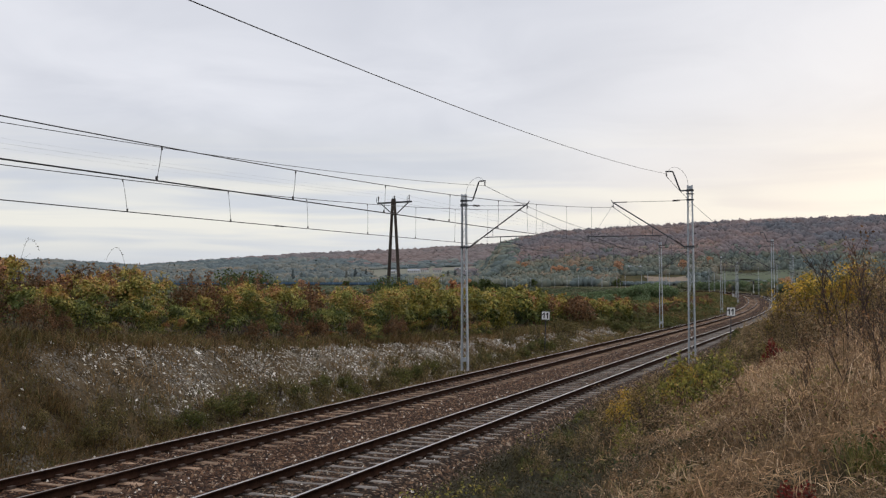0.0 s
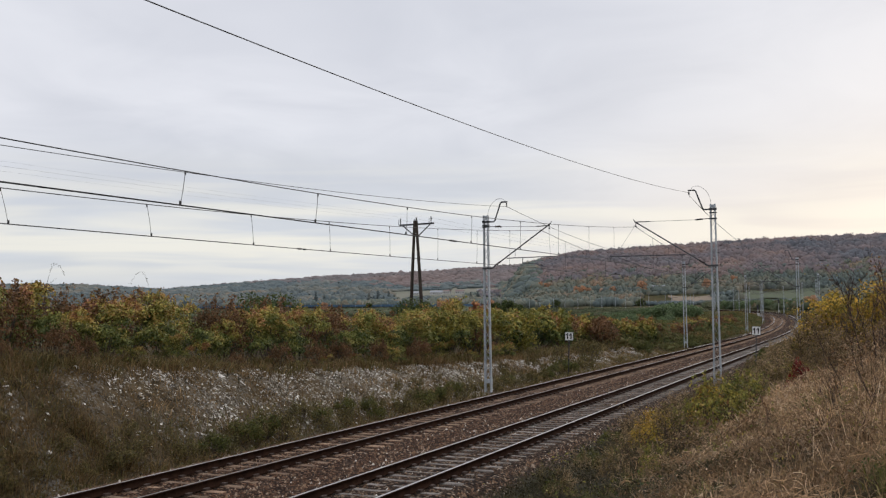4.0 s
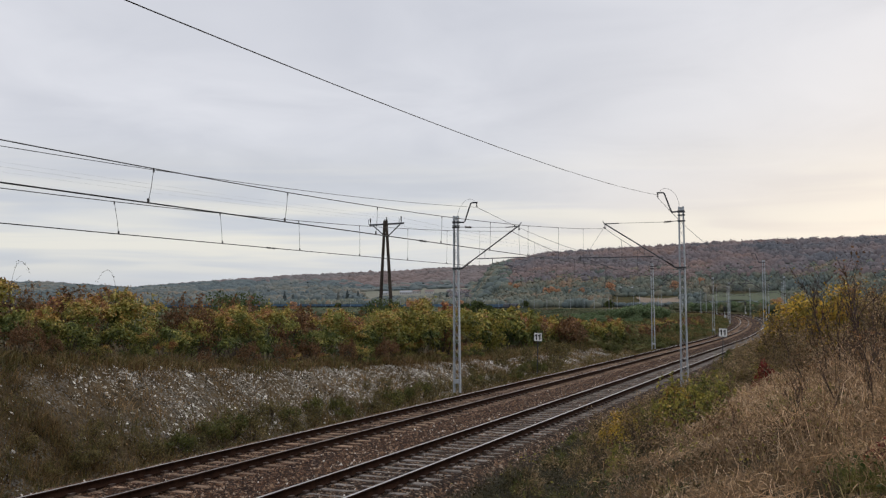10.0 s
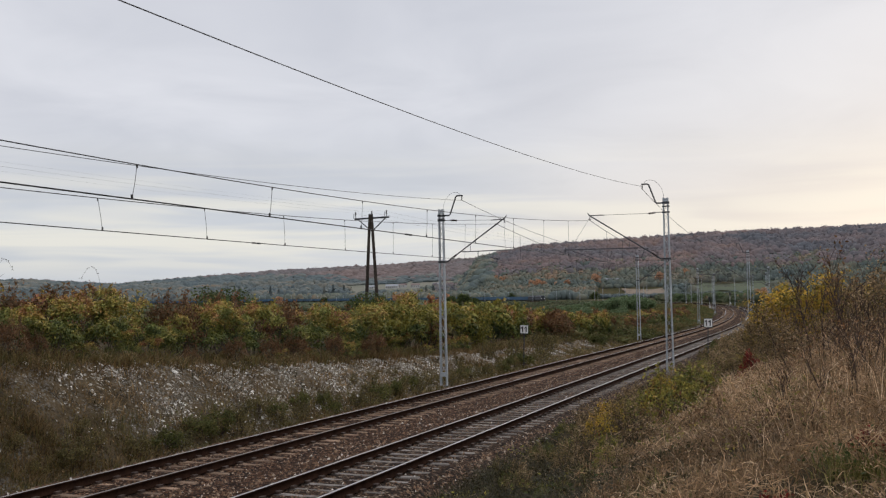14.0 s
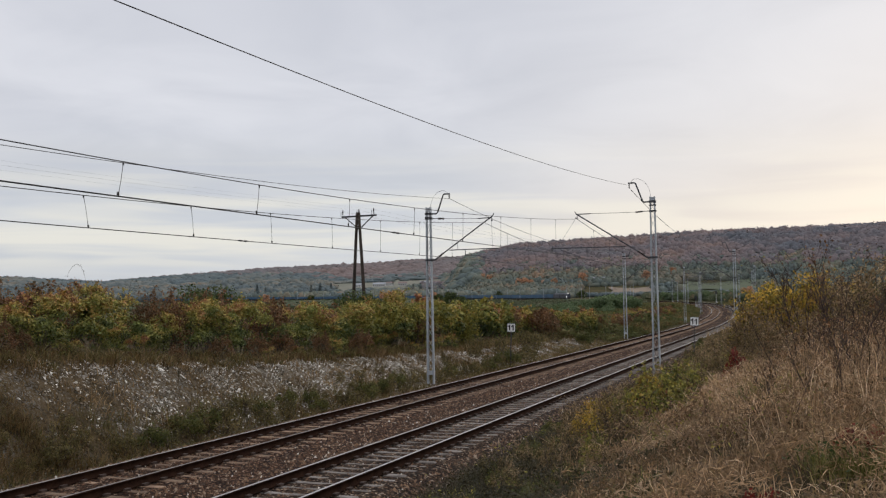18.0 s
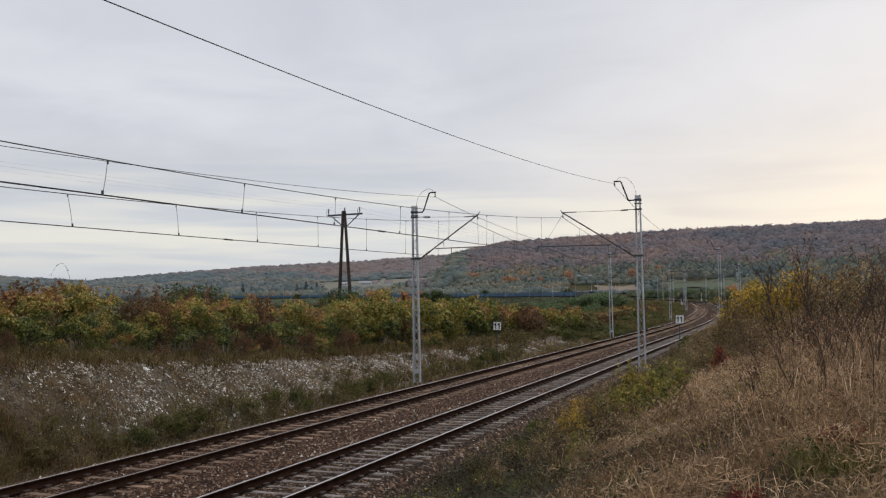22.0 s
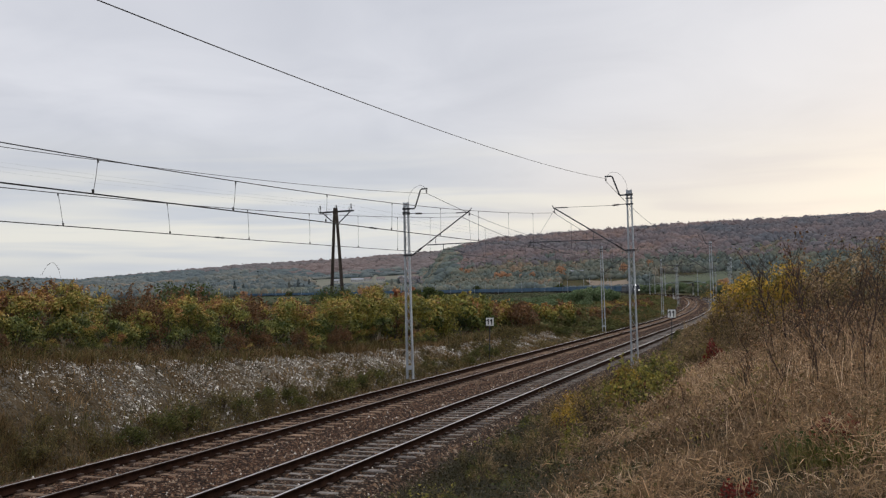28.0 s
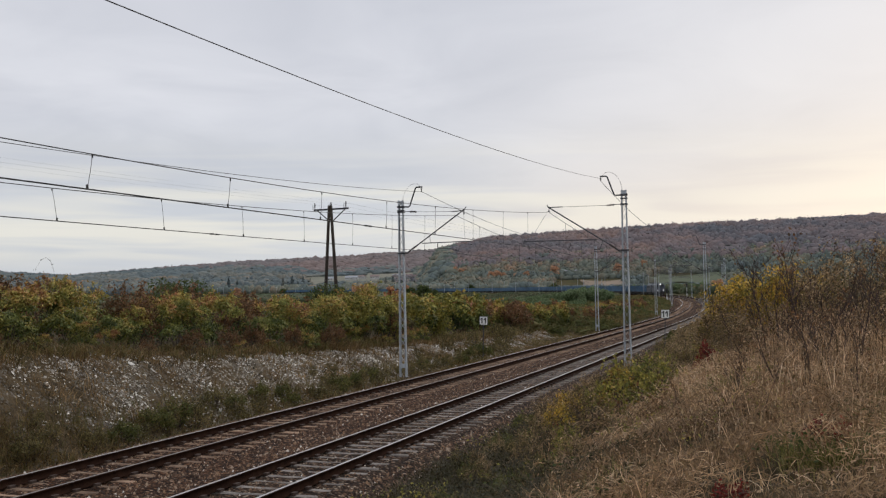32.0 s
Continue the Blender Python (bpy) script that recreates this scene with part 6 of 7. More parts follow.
def build_chalk():
    """Loose flakes of white chalk on the bank, thick in some places and thin in others."""
    rng = np.random.default_rng(71)
    k = 84000
    s = 13 + 77 * rng.uniform(0, 1, k) ** 1.25
    u = rng.uniform(-20.7, -16.9, k)
    run = u * 0.75 + s         # the rubble lies in streaks that slip down the bank
    dense = 0.22 * ripple(u, s, 1.9, 3.0) + 0.30 * ripple(run, u * 0.6, 0.62, 1.0) + 0.34 * ripple(run, s * 0.5, 0.23, 2.0)
    dense = np.clip(dense + np.interp(s, [15, 19, 21, 23.5, 27, 36, 50], [-0.1, -0.04, 0.06, 0.36, 0.52, 0.62, 0.9]), 0.025, 1) * np.interp(u, [-20.7, -20.2, -17.5, -16.9], [0.2, 1, 1, 0.2])
    ok = rng.uniform(0, 1, k) < dense
    u, s = u[ok], s[ok]
    k = len(u)
    ring = np.array([(1, 0), (0, 1), (-1, 0), (0, -1)], float)
    base = np.concatenate([np.column_stack([ring, np.full(4, -0.5)]), np.column_stack([ring * 0.65, np.full(4, 0.5)])])
    tri = np.array([t for i in range(4) for t in ((i, (i + 1) % 4, 4 + (i + 1) % 4), (i, 4 + (i + 1) % 4, 4 + i))] + [(4, 5, 6), (4, 6, 7)])
    size = 0.014 + 0.095 * rng.beta(1.0, 5.5, k)
    v = base[None] * rng.uniform(0.55, 1.4, (k, 8, 1)) * np.stack([size * rng.uniform(0.8, 1.5, k), size * rng.uniform(0.3, 0.75, k), size * rng.uniform(0.3, 0.7, k)], 1)[:, None]
    a = rng.normal(1.35, 0.5, k)[:, None]        # long side along the bank
    v = np.stack([v[..., 0] * np.cos(a) - v[..., 1] * np.sin(a), v[..., 0] * np.sin(a) + v[..., 1] * np.cos(a), v[..., 2]], 2)
    tx, ty = rng.normal(0.0, 0.25, k)[:, None], rng.normal(-0.7, 0.25, k)[:, None]
    v[..., 2] += v[..., 0] * ty + v[..., 1] * tx       # lying on the slope, tipped this way and that
    v += np.stack([u, s, ground_z(u, s) + size * 0.22], 1)[:, None]
    f = tri[None] + (np.arange(k) * 8)[:, None, None]
    lone("chalk_stones", sheet_mesh("chalk_stones", v.reshape(-1, 3), f.reshape(-1, 3), M["chalk"]), "loose white chalk stones scattered over the bank", "stones", kind="stuff")


build_chalk()


# ---- the valley and the hills ----
def ball(sub):
    bm = bmesh.new()
    bmesh.ops.create_icosphere(bm, subdivisions=sub, radius=1.0)
    bmesh.ops.rotate(bm, verts=bm.verts, cent=(0, 0, 0), matrix=Matrix.Rotation(radians(37.4), 3, "X"))
    v = np.array([p.co[:] for p in bm.verts])
    f = np.array([[q.index for q in t.verts] for t in bm.faces])
    bm.free()
    return v, f


def crowns(name, label, x, y, r, h, mat, seed, leaves=46, sub=1, spray=0.19, core=1.0, deep=0.0, over=0.0, loose=0.22):
    """Many tree crowns as one wood: billowing masses with ragged sprays of leaves on them."""
    rng = np.random.default_rng(seed)
    bv, bf = ball(sub)
    n, k = len(x), len(bv)
    z = np.max([ground_z(x + over * i, y + over * j) for i, j in ((0, 0), (1, 0), (-1, 0), (0, 1))], 0)
    mid = np.stack([x, y, z + h * (0.5 - deep)], 1)
    half = np.stack([r * rng.uniform(0.8, 1.25, n), r * rng.uniform(0.8, 1.25, n), h * (0.52 + deep)], 1)
    t0 = np.arange(n)[:, None]
    lobed = lambda w, t: 1 + 0.13 * np.sin(w[..., 0] * 4.6 + t * 1.7) * np.sin(w[..., 1] * 4.1 + t * 2.3) + 0.12 * np.sin(w[..., 2] * 5.5 + w[..., 0] * 3.0 + t * 3.1)
    v = bv[None] * (lobed(bv[None], t0) * core * rng.uniform(0.93, 1.07, (n, k)))[..., None] * half[:, None] + mid[:, None]
    f = (bf[None] + (np.arange(n) * k)[:, None, None]).reshape(-1, 3)
    v = v.reshape(-1, 3)
    if leaves:
        t = np.repeat(np.arange(n), leaves)
        way = unit(rng.normal(size=(len(t), 3)) + np.array([0, 0, 0.6]))
        sw = lobed(way, t)
        c = mid[t] + way * half[t] * (sw * rng.uniform(0.96, 1.05, len(t)))[:, None]
        lv, lf = leaf_faces(c, r[t] * spray, rng, 1.2, 1.3, way + np.array([0, 0, 0.25]), loose)
        f = np.concatenate([f, lf + n * k])
        v = np.concatenate([v, lv])
    lone(name, sheet_mesh(name, v, f, mat, True), label, "wood", kind="stuff")


def polar(rng, n, az0, az1, d0, d1):
    a, d = np.radians(rng.uniform(az0, az1, n)), rng.uniform(d0, d1, n)
    return d * np.sin(a), d * np.cos(a)


def build_woods():
    rng = np.random.default_rng(81)
    x, y = polar(rng, 4000, -20.8, 9, 1370, 1830)
    n = len(x)
    crowns("hill_wood", "autumn beech wood covering the hill, brown and russet", x, y, 4.8 + 6.0 * rng.uniform(0, 1, n) ** 1.5, rng.uniform(8, 12.0, n), M["hazy_wood_brown"], 1, 16, 2, 0.26, 0.98, 0.45, 0.0, 0.30)
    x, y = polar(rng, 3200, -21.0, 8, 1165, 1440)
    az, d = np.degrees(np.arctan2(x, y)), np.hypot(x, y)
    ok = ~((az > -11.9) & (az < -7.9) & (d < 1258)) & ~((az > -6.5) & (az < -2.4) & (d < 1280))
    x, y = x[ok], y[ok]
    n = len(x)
    crowns("foothill_wood", "mixed green, yellow and orange trees at the foot of the hill", x, y, 2.8 + 5.4 * rng.uniform(0, 1, n) ** 1.5, rng.uniform(4.5, 12, n), M["hazy_wood_mixed"], 2, 22, 1, 0.30, 0.92, 0.30, 0.0, 0.40)
    x, y = polar(rng, 1000, -21.6, -17.4, 1330, 2380)
    az, d = np.degrees(np.arctan2(x, y)), np.hypot(x, y)
    ok = ~((az < -19.6) & (d > 1760))
    x, y = x[ok], y[ok]
    n = len(x)
    crowns("hillside_wood", "green and brown trees on the end of the hill", x, y, rng.uniform(6, 10, n), rng.uniform(6, 10, n), M["hazy_wood_mixed"], 17, 8, 2, 0.30, 1.0, 0.30, 15.0)
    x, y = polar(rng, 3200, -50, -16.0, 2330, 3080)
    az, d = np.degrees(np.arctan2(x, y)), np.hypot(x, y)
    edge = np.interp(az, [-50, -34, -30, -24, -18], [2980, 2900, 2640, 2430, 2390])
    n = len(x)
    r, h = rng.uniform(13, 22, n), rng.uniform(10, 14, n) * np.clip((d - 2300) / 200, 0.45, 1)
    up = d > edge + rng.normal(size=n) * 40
    crowns("far_ridge_wood", "distant reddish-brown wood along the far ridge", x[up], y[up], r[up], h[up], M["hazy_wood_far"], 3, 2, 2, 0.30, 1.0, 0.60)
    crowns("ridge_foot_wood", "distant green wood on the slope of the far ridge, blued by painted haze", x[~up], y[~up], r[~up], h[~up], M["hazy_wood_dark"], 16, 2, 2, 0.30, 1.0, 0.50)
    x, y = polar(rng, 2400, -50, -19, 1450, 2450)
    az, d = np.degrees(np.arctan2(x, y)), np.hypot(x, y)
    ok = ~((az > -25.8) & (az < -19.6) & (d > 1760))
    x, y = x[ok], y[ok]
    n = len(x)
    crowns("valley_wood", "dark green trees below the far ridge, with haze in their colour", x, y, rng.uniform(6, 12, n), rng.uniform(7, 14, n) * np.where((az[ok] > -26) & (az[ok] < -18), 0.55, 1), M["hazy_wood_dark"], 4, 8, 2, 0.32, 1.0, 0.30)
    x, y = polar(rng, 1100, -48, -12, 950, 1320)
    s, u, _ = side_of_line(x, y)
    ok = u > 22
    x, y = x[ok], y[ok]
    n = len(x)
    crowns("lineside_trees", "mixed trees in the valley behind the railway", x, y, rng.uniform(3, 6, n), rng.uniform(5, 10, n), M["hazy_wood_mixed"], 5, 16, 1, 0.2, 1.0, 0.15)
    x, y = polar(rng, 3600, -34, -6, 300, 1150)
    s, u, _ = side_of_line(x, y)
    ok = (u > -70) & (u < -9) & (s > 330) & (np.degrees(np.arctan2(x, y)) < -8)
    x, y = x[ok], y[ok]
    n = len(x)
    crowns("lineside_scrub", "low green scrub in front of the distant railway", x, y, rng.uniform(1.5, 3.2, n), rng.uniform(0.35, 0.95, n), M["hazy_scrub"], 6, 24, 1, 0.22, 0.8, 0.0, 0.0, 0.7)
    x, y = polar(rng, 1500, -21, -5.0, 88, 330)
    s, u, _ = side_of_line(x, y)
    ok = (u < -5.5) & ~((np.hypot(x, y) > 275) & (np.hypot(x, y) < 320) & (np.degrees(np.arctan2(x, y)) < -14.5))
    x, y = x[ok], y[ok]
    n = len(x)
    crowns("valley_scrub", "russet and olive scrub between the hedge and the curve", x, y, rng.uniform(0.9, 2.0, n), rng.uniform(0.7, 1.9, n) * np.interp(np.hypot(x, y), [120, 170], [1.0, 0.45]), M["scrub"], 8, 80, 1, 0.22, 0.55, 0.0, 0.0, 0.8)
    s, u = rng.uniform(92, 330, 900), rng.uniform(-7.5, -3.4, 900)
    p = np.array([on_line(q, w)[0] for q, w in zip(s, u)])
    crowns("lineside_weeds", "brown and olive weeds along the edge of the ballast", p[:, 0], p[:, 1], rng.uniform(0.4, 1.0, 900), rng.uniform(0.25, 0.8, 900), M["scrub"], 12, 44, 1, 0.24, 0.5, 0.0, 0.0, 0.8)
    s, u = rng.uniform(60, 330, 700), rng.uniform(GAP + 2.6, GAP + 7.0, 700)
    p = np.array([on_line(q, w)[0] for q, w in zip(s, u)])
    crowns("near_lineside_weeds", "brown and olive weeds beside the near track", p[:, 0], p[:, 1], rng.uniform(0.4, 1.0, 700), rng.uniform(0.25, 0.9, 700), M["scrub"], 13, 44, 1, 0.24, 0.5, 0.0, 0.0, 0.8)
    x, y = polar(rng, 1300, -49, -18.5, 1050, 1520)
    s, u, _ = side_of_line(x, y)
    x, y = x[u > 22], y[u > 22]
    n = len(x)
    crowns("valley_trees", "green and yellowing trees in the valley beyond the railway", x, y, rng.uniform(3.5, 7, n), rng.uniform(6, 12, n), M["hazy_wood_mixed"], 14, 14, 1, 0.2, 1.0, 0.15)
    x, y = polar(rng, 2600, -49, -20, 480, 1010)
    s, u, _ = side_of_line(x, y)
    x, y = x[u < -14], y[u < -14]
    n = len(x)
    crowns("meadow_scrub", "low green scrub on the valley floor, with haze in its colour", x, y, rng.uniform(4, 9, n), rng.uniform(0.8, 2.2, n), M["hazy_scrub"], 15, 4, 1, 0.2, 1.0, 0.2)
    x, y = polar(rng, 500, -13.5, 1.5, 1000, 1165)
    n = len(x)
    crowns("field_hedge", "dark green hedges before the fields", x, y, rng.uniform(2.5, 4.5, n), rng.uniform(2.5, 5.0, n), M["hazy_wood_dark"], 9, 24)
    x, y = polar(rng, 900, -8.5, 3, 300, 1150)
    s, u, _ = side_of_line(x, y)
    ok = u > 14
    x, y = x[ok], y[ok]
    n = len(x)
    crowns("inner_scrub", "green and brown scrub beyond the curve of the railway", x, y, rng.uniform(1.5, 4, n), rng.uniform(1.5, 4.5, n), M["hazy_scrub"], 7, 44, 1, 0.24, 0.80)


build_woods()


def build_tree(name, label, seed, h, w, leaves, size, mat, lobes, group):
    """A tree: tapered trunk, limbs, and a crown of leaf clumps with gaps."""
    rng = np.random.default_rng(seed)
    t = thing(name, label, "tree", group=group)
    lb = lobes_in(rng, w, w, h, lobes, w * 0.17)
    lb[:, 2] = h * 0.06 + lb[:, 2] * 0.88
    part("trunk", Shape().tube([(0, 0, -0.3), (0.1, 0, h * 0.3), (0.0, 0.1, h * 0.75)], h * 0.03, 8, h * 0.010), M["bark"], t)
    for q in lb[:5]:
        limbs = Shape()
        a = Vector((0.05, 0, h * rng.uniform(0.15, 0.45)))
        b = Vector(q[:3])
        limbs.tube([a, a.lerp(b, 0.5) + Vector((0, 0, 0.05 * h)), b], h * 0.011, 5, h * 0.004, caps=False)
        part("limb", limbs, M["bark"], t)
    pts, ways = crown_points(rng, lb, leaves, h * 0.08)
    v, f = leaf_faces(pts, size, rng, face=ways, loose=0.5)
    part("crown", sheet_mesh("crown", v, f, mat), None, t)
    return t


def build_conifer(label, seed, h, w, mat, group):
    """A spruce: straight trunk and tiers of drooping boughs that narrow to the top."""
    rng = np.random.default_rng(seed)
    t = thing("conifer", label, "tree", group=group)
    part("trunk", Shape().tube([(0, 0, -0.5), (0, 0, h * 0.95)], h * 0.018, 6, h * 0.004), M["bark"], t)
    n = 900
    q = rng.uniform(0, 1, n) ** 1.4
    a, out = rng.uniform(0, 6.28, n), rng.uniform(0.35, 1.0, n)
    rad = w / 2 * (1 - q) * (0.8 + 0.25 * np.sin(q * 40)) * out + 0.1
    c = np.stack([np.cos(a) * rad, np.sin(a) * rad, h * (0.08 + 0.92 * q) - 0.3 * rad], 1)
    v, f = leaf_faces(c, 0.065 * h, rng, long=1.7, face=np.stack([np.cos(a), np.sin(a), np.full(n, 0.9)], 1), loose=0.4)
    part("crown", sheet_mesh("crown", v, f, mat), None, t)
    return t


def build_trees():
    G = "trees and tall bushes in the valley"
    kinds = [build_tree("tree", "dark green round-crowned tree in the valley", 91, 6.0, 6.0, 1000, 0.44, M["green_leaf"], 20, G),
             build_tree("tree", "bushy green willow beside the distant railway", 92, 5.0, 7.0, 1000, 0.44, M["willow_leaf"], 22, G),
             build_tree("tree", "round tree with orange autumn leaves", 93, 6.5, 6.4, 900, 0.44, M["orange_leaf"], 18, G),
             build_tree("tree", "low russet bush beside the distant track", 94, 2.6, 4.4, 800, 0.26, M["brown_leaf"], 18, G),
             build_tree("tree", "low olive-green bush in the valley", 95, 2.6, 4.6, 800, 0.26, M["lime_leaf"], 18, G),
             build_conifer("dark bluish-green spruce in the far valley", 96, 17.0, 13.0, M["hazy_wood_dark"], "spruces in the far valley"),
             build_tree("tree", "dark green bushy tree behind the hedge", 97, 6.0, 6.0, 3600, 0.17, M["green_leaf"], 24, G)]
    rng = random.Random(9)

    def at(az, d, size, k):
        return (d * math.sin(radians(az)), d * math.cos(radians(az)), size, k)
    spots = [at(-32.6, 56, 0.74, 6), at(-33.5, 58, 0.55, 6), at(-24.6, 60, 0.63, 6), at(-24.0, 59.5, 0.60, 6), at(-23.4, 62, 0.46, 6),
             at(-19.2, 430, 1.2, 0), at(-19.9, 440, 1.1, 0), at(-18.6, 450, 0.9, 0)]
    for k in range(16):
        az = -11.5 + 2.5 * k / 15
        spots.append(at(az, 232 + 18 * rng.random(), np.interp(az, [-11.5, -10.8, -9.8, -9.0], [0.56, 0.74, 0.78, 0.62]) * rng.uniform(0.9, 1.1), 1))
    for k in range(22):
        az = -14.2 + 4.4 * rng.random()
        spots.append(at(az, 190 + 38 * rng.random(), rng.uniform(0.28, 0.46), 1))
    for az, d, sz in ((-13.3, 330, 0.36), (-12.8, 322, 0.42), (-12.3, 330, 0.46), (-11.8, 326, 0.50), (-14.6, 345, 0.34), (-15.2, 350, 0.32), (-13.9, 340, 0.34)):
        spots.append(at(az, d, sz, 1))
    for k in range(60):
        az, d = rng.uniform(-20, -6.2), 95 + 190 * rng.random() ** 1.2
        x, y = d * math.sin(radians(az)), d * math.cos(radians(az))
        if side_of_line(np.array([x]), np.array([y]))[1][0] < -5.5:
            spots.append((x, y, rng.uniform(0.42, 0.72) * np.interp(d, [130, 180], [1.0, 0.5]), rng.choice([3, 3, 4])))
    for az, d, sz, k in ((-15.0, 1262, 2.3, 2), (-15.35, 1268, 1.9, 2), (-14.7, 1265, 1.7, 2), (-11.8, 1275, 2.7, 2), (-17.4, 1330, 2.2, 2), (-17.0, 1325, 1.8, 2), (-17.8, 1340, 1.7, 2), (-8.3, 1290, 2.4, 2), (-13.4, 1262, 1.9, 2), (-6.9, 1330, 1.8, 2), (-13.6, 1040, 1.4, 0), (-20.2, 900, 1.3, 2), (-23.0, 950, 1.4, 2), (-29.5, 900, 1.3, 2), (-27, 1000, 1.3, 0), (-16.5, 930, 1.3, 0), (-11.9, 760, 1.3, 0), (-5.2, 420, 0.9, 1), (-4.4, 400, 0.9, 1), (-3.6, 420, 1.0, 1), (-6.6, 470, 0.8, 1), (-7.4, 480, 0.85, 1), (-3.0, 380, 0.9, 2), (-5.9, 460, 0.85, 1)):
        spots.append(at(az, d, sz, k))
    for az, d, sz in ((-29.96, 1430, 1.15), (-29.5, 1440, 0.95), (-27.0, 1450, 1.1), (-26.5, 1455, 1.2), (-26.2, 1450, 0.9), (-25.9, 1460, 1.15), (-25.4, 1450, 0.7), (-21.3, 1450, 1.0), (-20.9, 1460, 1.1), (-20.5, 1450, 0.8), (-31.5, 1500, 0.7), (-33.2, 1500, 0.8), (-23.6, 1470, 0.7)):
        spots.append(at(az, d, sz, 5))
    spread(kinds, spots, rng)


build_trees()


def build_house(az, d, w, dp, h, roof, rz, label):
    """A far farmhouse: walls, gable roof, windows."""
    x, y = d * math.sin(radians(az)), d * math.cos(radians(az))
    z = float(ground_z(x, y)[0])
    t = thing("house", label, "house", Matrix.Translation((x, y, z)) @ Matrix.Rotation(radians(rz), 4, "Z"), group="houses of the far village")
    part("wall", Shape().box((0, 0, h / 2 - 0.5), (w, dp, h + 1)), M["house_wall"], t)
    rh = dp * 0.32
    e = 0.5
    v = [(-w / 2 - e, -dp / 2 - e, h), (w / 2 + e, -dp / 2 - e, h), (w / 2 + e, dp / 2 + e, h), (-w / 2 - e, dp / 2 + e, h), (-w / 2 - e, 0, h + rh), (w / 2 + e, 0, h + rh)]
    part("roof", Shape().raw(v, [(0, 1, 5, 4), (2, 3, 4, 5), (1, 2, 5), (3, 0, 4), (3, 2, 1, 0)]), roof, t)
    n = max(int(w / 4), 2)
    for i in range(n):
        part("window", Shape().box((-w / 2 + w * (i + 0.5) / n, -dp / 2 - 0.03, h * 0.55), (1.3, 0.08, 1.4)), M["window_glass"], t)


build_house(-21.9, 1950, 17, 10, 5, M["house_roof"], 20, "white farmhouse with a dark roof in the far valley")
build_house(-23.2, 1960, 24, 11, 4.5, M["grey_roof"], 10, "long pale barn with a grey roof in the far valley")
build_house(-24.4, 1980, 20, 10, 4, M["grey_roof"], -15, "long low pale barn in the far valley")
build_house(-20.7, 1960, 14, 9, 5, M["grey_roof"], 30, "small white house with a grey roof in the far valley")
build_house(-19.9, 2000, 18, 9, 4, M["house_roof"], 0, "low white building in the far valley")
build_house(-10.8, 1290, 20, 10, 4.5, M["grey_roof"], 5, "pale building with a grey roof at the foot of the hill")
build_house(-22.6, 2010, 13, 9, 5, M["house_roof"], -10, "white house with a red-brown roof in the far valley")


# ---- the goods train ----
WAGON_L, LOCO_L = 14.0, 15.7


def add_bogie(parent, y0, span, label=""):
    """A bogie frame with its four wheels."""
    b = Shape().box((0, 0, 0.62), (2.1, span + 0.9, 0.28), cut=0.03)
    for x in (-1.0, 1.0):
        b.box((x, 0, 0.55), (0.12, span + 0.7, 0.35), cut=0.02)
    bogie = part("bogie", b, M["wagon_dark"], parent, label, m=Matrix.Translation((0, y0, 0)))
    wheel = Shape().lathe((-0.065, 0, 0), (1, 0, 0), [(0, 0.46), (0.13, 0.46)], 14).mesh("wheel", M["wagon_dark"])
    for y in (-span / 2, span / 2):
        for x in (-0.75, 0.75):
            part("wheel", wheel, None, bogie, m=Matrix.Translation((x, y, 0.46)))


def build_wagon():
    w = thing("goods_wagon", "blue open goods wagon of a long freight train", "goods wagon", group="wagons of the goods train")
    for sx in (-1, 1):
        side = Shape().box((sx * 1.42, 0, 2.28), (0.06, 12.9, 2.1)).box((sx * 1.46, 0, 3.36), (0.14, 13.0, 0.12)).box((sx * 1.46, 0, 1.28), (0.14, 13.0, 0.16))
        part("side_wall", side, M["wagon_blue"], w, "blue steel side wall")
    for sy in (-1, 1):
        part("end_wall", Shape().box((0, sy * 6.42, 2.28), (2.78, 0.06, 2.1)), M["wagon_blue"], w)
    part("wagon_floor", Shape().box((0, 0, 1.26), (2.7, 12.7, 0.10)), M["wagon_dark"], w)
    rib = Shape()
    rib.box((0, 0, 2.3), (0.10, 0.14, 2.0))
    rm = rib.mesh("side_post", M["wagon_blue"])
    for sx in (-1, 1):
        for k in range(9):
            part("side_post", rm, None, w, m=Matrix.Translation((sx * 1.50, -5.9 + k * 1.475, 0)))
    part("underframe", Shape().box((0, 0, 1.06), (2.5, 13.0, 0.28)).box((0, 0, 0.75), (1.6, 4.5, 0.4)), M["wagon_dark"], w, "dark underframe")
    for y in (-4.5, 4.5):
        add_bogie(w, y, 1.8, "dark bogie with two axles")
    buf = Shape()
    for sx in (-0.875, 0.875):
        for sy in (-1, 1):
            buf.lathe((sx, sy * 6.5, 1.06), (0, sy, 0), [(0, 0.10), (0.34, 0.10), (0.36, 0.22), (0.42, 0.22)], 10)
    part("buffers", buf, M["wagon_dark"], w)
    return w


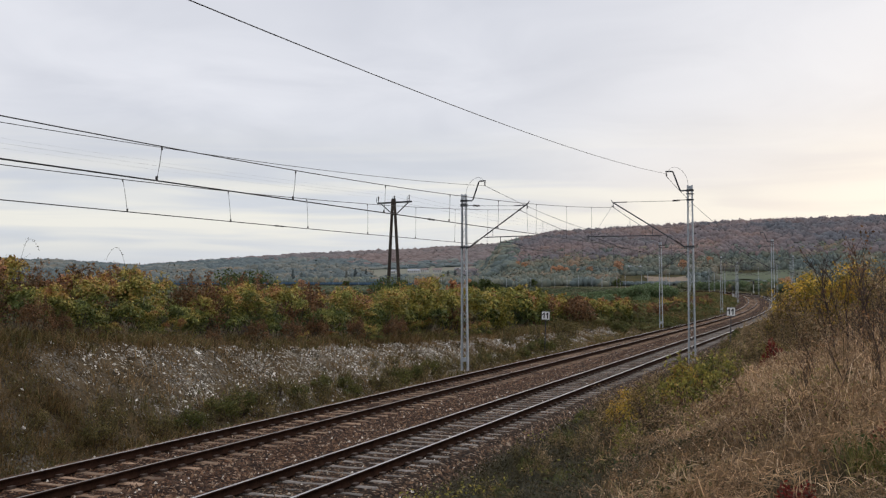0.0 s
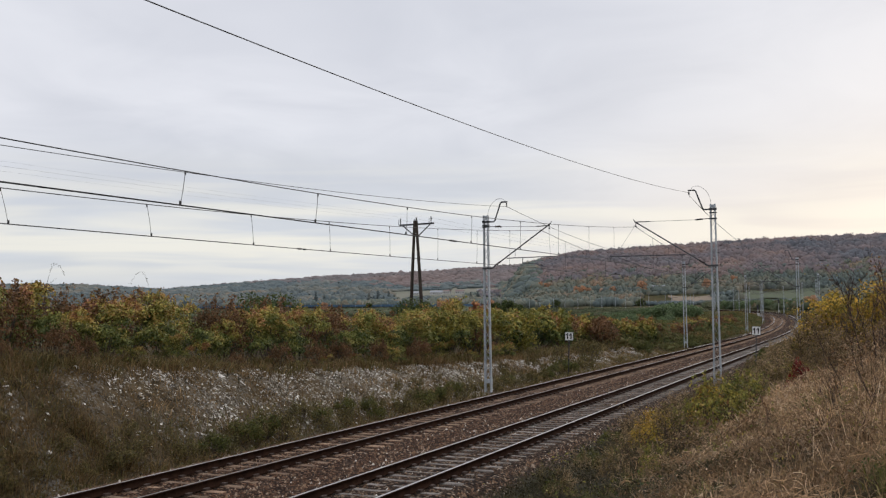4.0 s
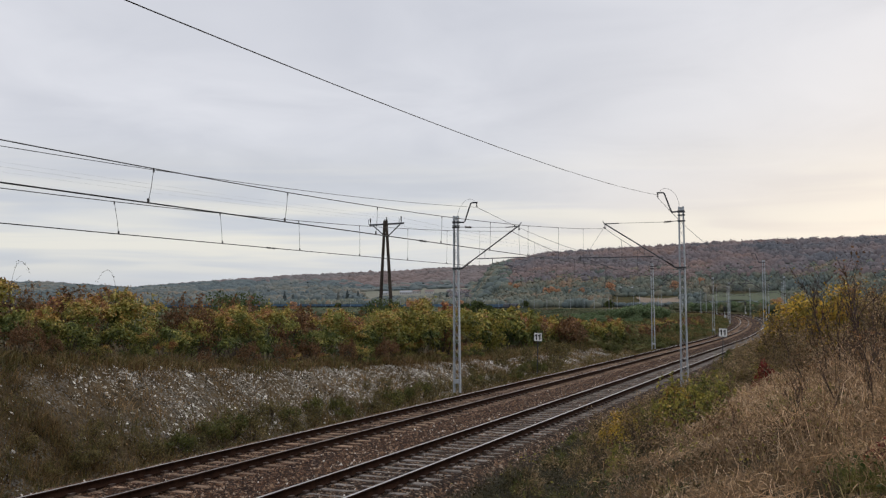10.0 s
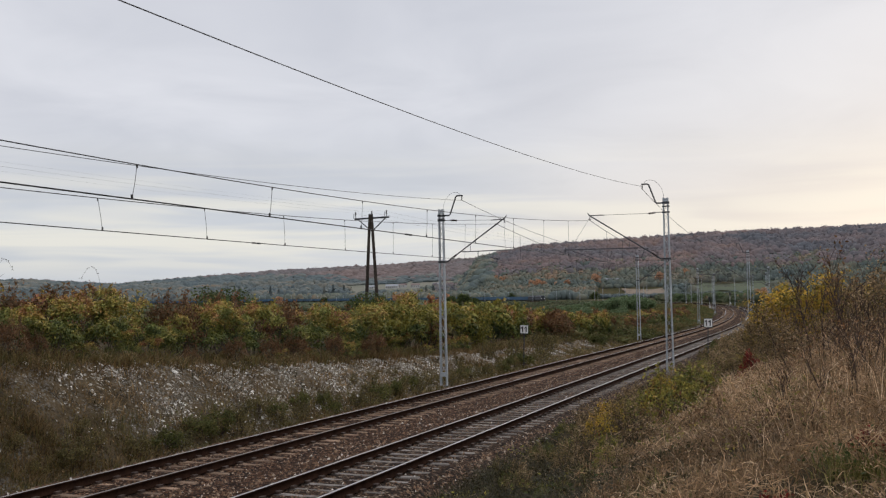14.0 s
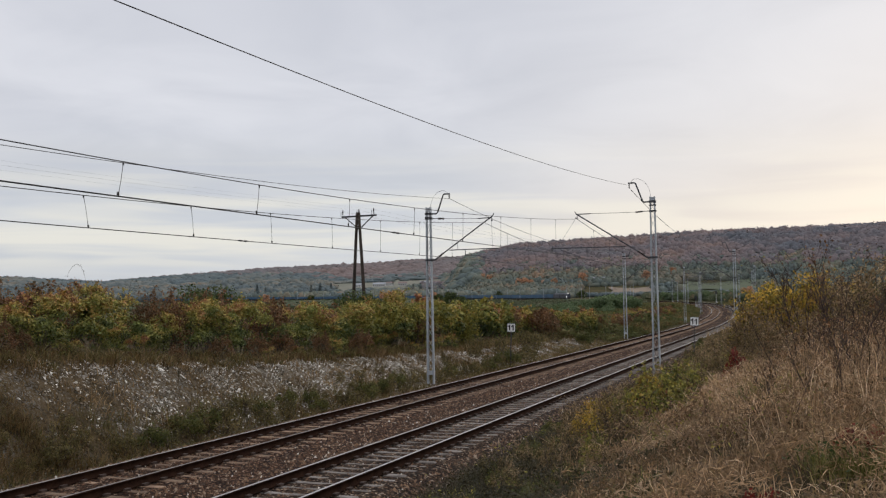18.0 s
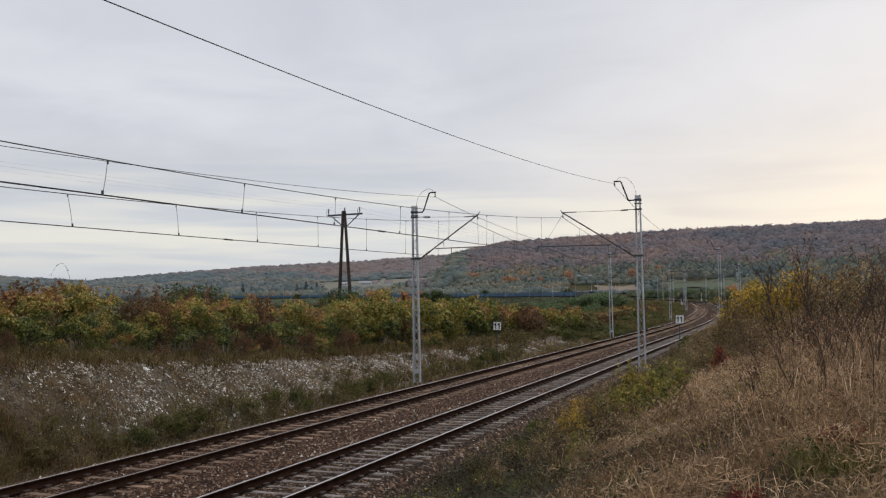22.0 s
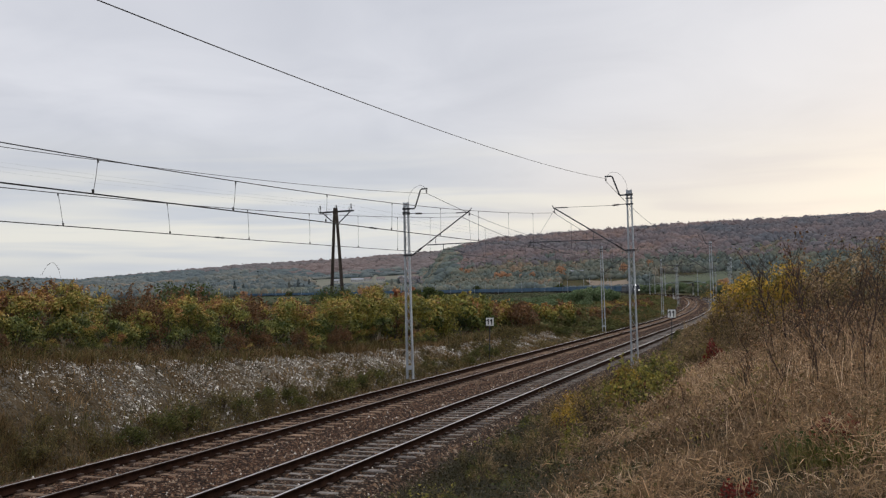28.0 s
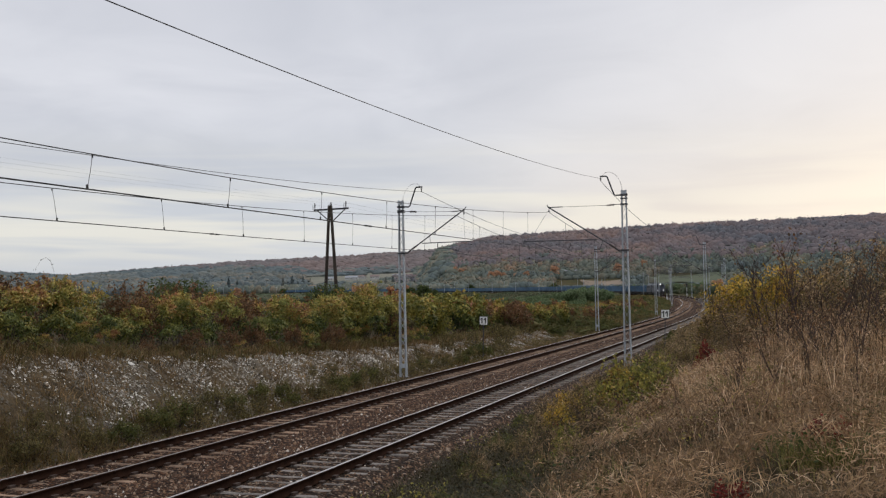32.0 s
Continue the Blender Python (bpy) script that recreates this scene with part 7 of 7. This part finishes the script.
def build_loco(lead):
    """One unit of a two-unit electric goods locomotive; -y is its front, and only the leading unit has its lamps lit."""
    L = thing("locomotive", "dark electric freight locomotive unit with three lit headlights" if lead else "dark second unit of the electric freight locomotive", "locomotive", group="units of the locomotive")
    h = LOCO_L / 2 - 0.6
    sec = [(-1.48, 1.15), (1.48, 1.15), (1.50, 2.35), (1.42, 3.45), (1.05, 3.78), (-1.05, 3.78), (-1.42, 3.45), (-1.50, 2.35)]
    body = Shape()
    ring = lambda y, k, lean: [(x * k, y + lean * max(0, z - 2.35), z) for x, z in sec]
    v = ring(-h, 0.90, 0.28) + ring(-h + 0.5, 1.0, 0.12) + ring(h - 0.5, 1.0, -0.12) + ring(h, 0.90, -0.28)
    f = [(i * 8 + j, i * 8 + (j + 1) % 8, (i + 1) * 8 + (j + 1) % 8, (i + 1) * 8 + j) for i in range(3) for j in range(8)] + [tuple(range(7, -1, -1)), tuple(range(24, 32))]
    part("loco_body", body.raw(v, f), M["loco_blue"], L)
    if lead:
        part("cab_band", Shape().box((0, -h + 1.3, 3.02), (3.02, 1.7, 0.72), cut=0.05), M["loco_cream"], L, "grey band round the cab windows")
        for x in (-0.66, 0.66):
            part("cab_window", Shape().box((x, -h + 0.26, 2.98), (1.0, 0.12, 0.62), cut=0.03), M["window_glass"], L, "dark cab window")
    for sx in (-1, 1):
        for y in (-3.6, -1.2, 1.2, 3.6):
            part("side_grille", Shape().box((sx * 1.47, y, 2.85), (0.06, 1.3, 0.55), cut=0.01), M["wagon_dark"], L, "dark ventilation grille")
    part("roof_box", Shape().box((0, 0, 3.92), (1.9, 9.5, 0.30), cut=0.1), M["loco_cream"], L, "grey roof equipment")
    for y in (-4.6, 4.6):
        up = lead and y < 0
        p = Shape()
        for x in (-0.5, 0.5):
            p.tube([(x, y - 0.8, 4.05), (x * 0.8, y + 0.6, 4.6 if up else 4.2), (x, y - 0.2, 5.15 if up else 4.3)], 0.035, 5)
        p.box((0, y - 0.2, 5.18 if up else 4.33), (1.7, 0.25, 0.05))
        part("pantograph", p, M["bracket_steel"], L)
    for x, z, r in ((-0.98, 1.72, 0.105), (0.98, 1.72, 0.105), (0.0, 3.70, 0.105)) if lead else ():
        part("headlight", Shape().lathe((x, -h + 0.02 + (0.34 if z > 3 else 0.0), z), (0, -1, 0), [(0, r), (0.12, r), (0.16, r * 0.8)], 12), M["headlight_glow"], L, "lit white headlight")
    part("underframe", Shape().box((0, 0, 1.02), (2.7, LOCO_L - 1.4, 0.32)).box((0, 0, 0.7), (2.2, 4.0, 0.5)), M["wagon_dark"], L)
    part("front_beam", Shape().box((0, -h - 0.05, 1.05), (2.7, 0.2, 0.5), cut=0.02).box((0, -h - 0.1, 0.45), (2.2, 0.1, 0.4)), M["wagon_dark"], L)
    for y in (-4.2, 4.2):
        add_bogie(L, y, 2.9)
    buf = Shape()
    for sx in (-0.875, 0.875):
        for sy in (-1, 1):
            buf.lathe((sx, sy * (h + 0.05), 1.06), (0, sy, 0), [(0, 0.10), (0.45, 0.10), (0.47, 0.24), (0.53, 0.24)], 10)
    part("buffers", buf, M["wagon_dark"], L)
    return L


HEAD_AT_END, SPEED, WAGONS = 336.9, 21.71, 60


def train_rows(back):
    """Times and poses of a vehicle whose middle is back metres behind the train's head."""
    return [(t, line_pose(HEAD_AT_END + SPEED * (32.0 - t) + back, 0.0)) for t in np.arange(0, 32.01, 1.0)]


loco, second_unit = build_loco(True), build_loco(False)
first_wagon = build_wagon()
wagons = [first_wagon] + [copy_thing(first_wagon, Matrix.Identity(4)) for _ in range(WAGONS - 1)]


def motions():
    walk(loco, train_rows(LOCO_L / 2))
    walk(second_unit, train_rows(LOCO_L * 1.5))
    for k, w in enumerate(wagons):
        walk(w, train_rows(2 * LOCO_L + WAGON_L * (k + 0.5)))


motions()
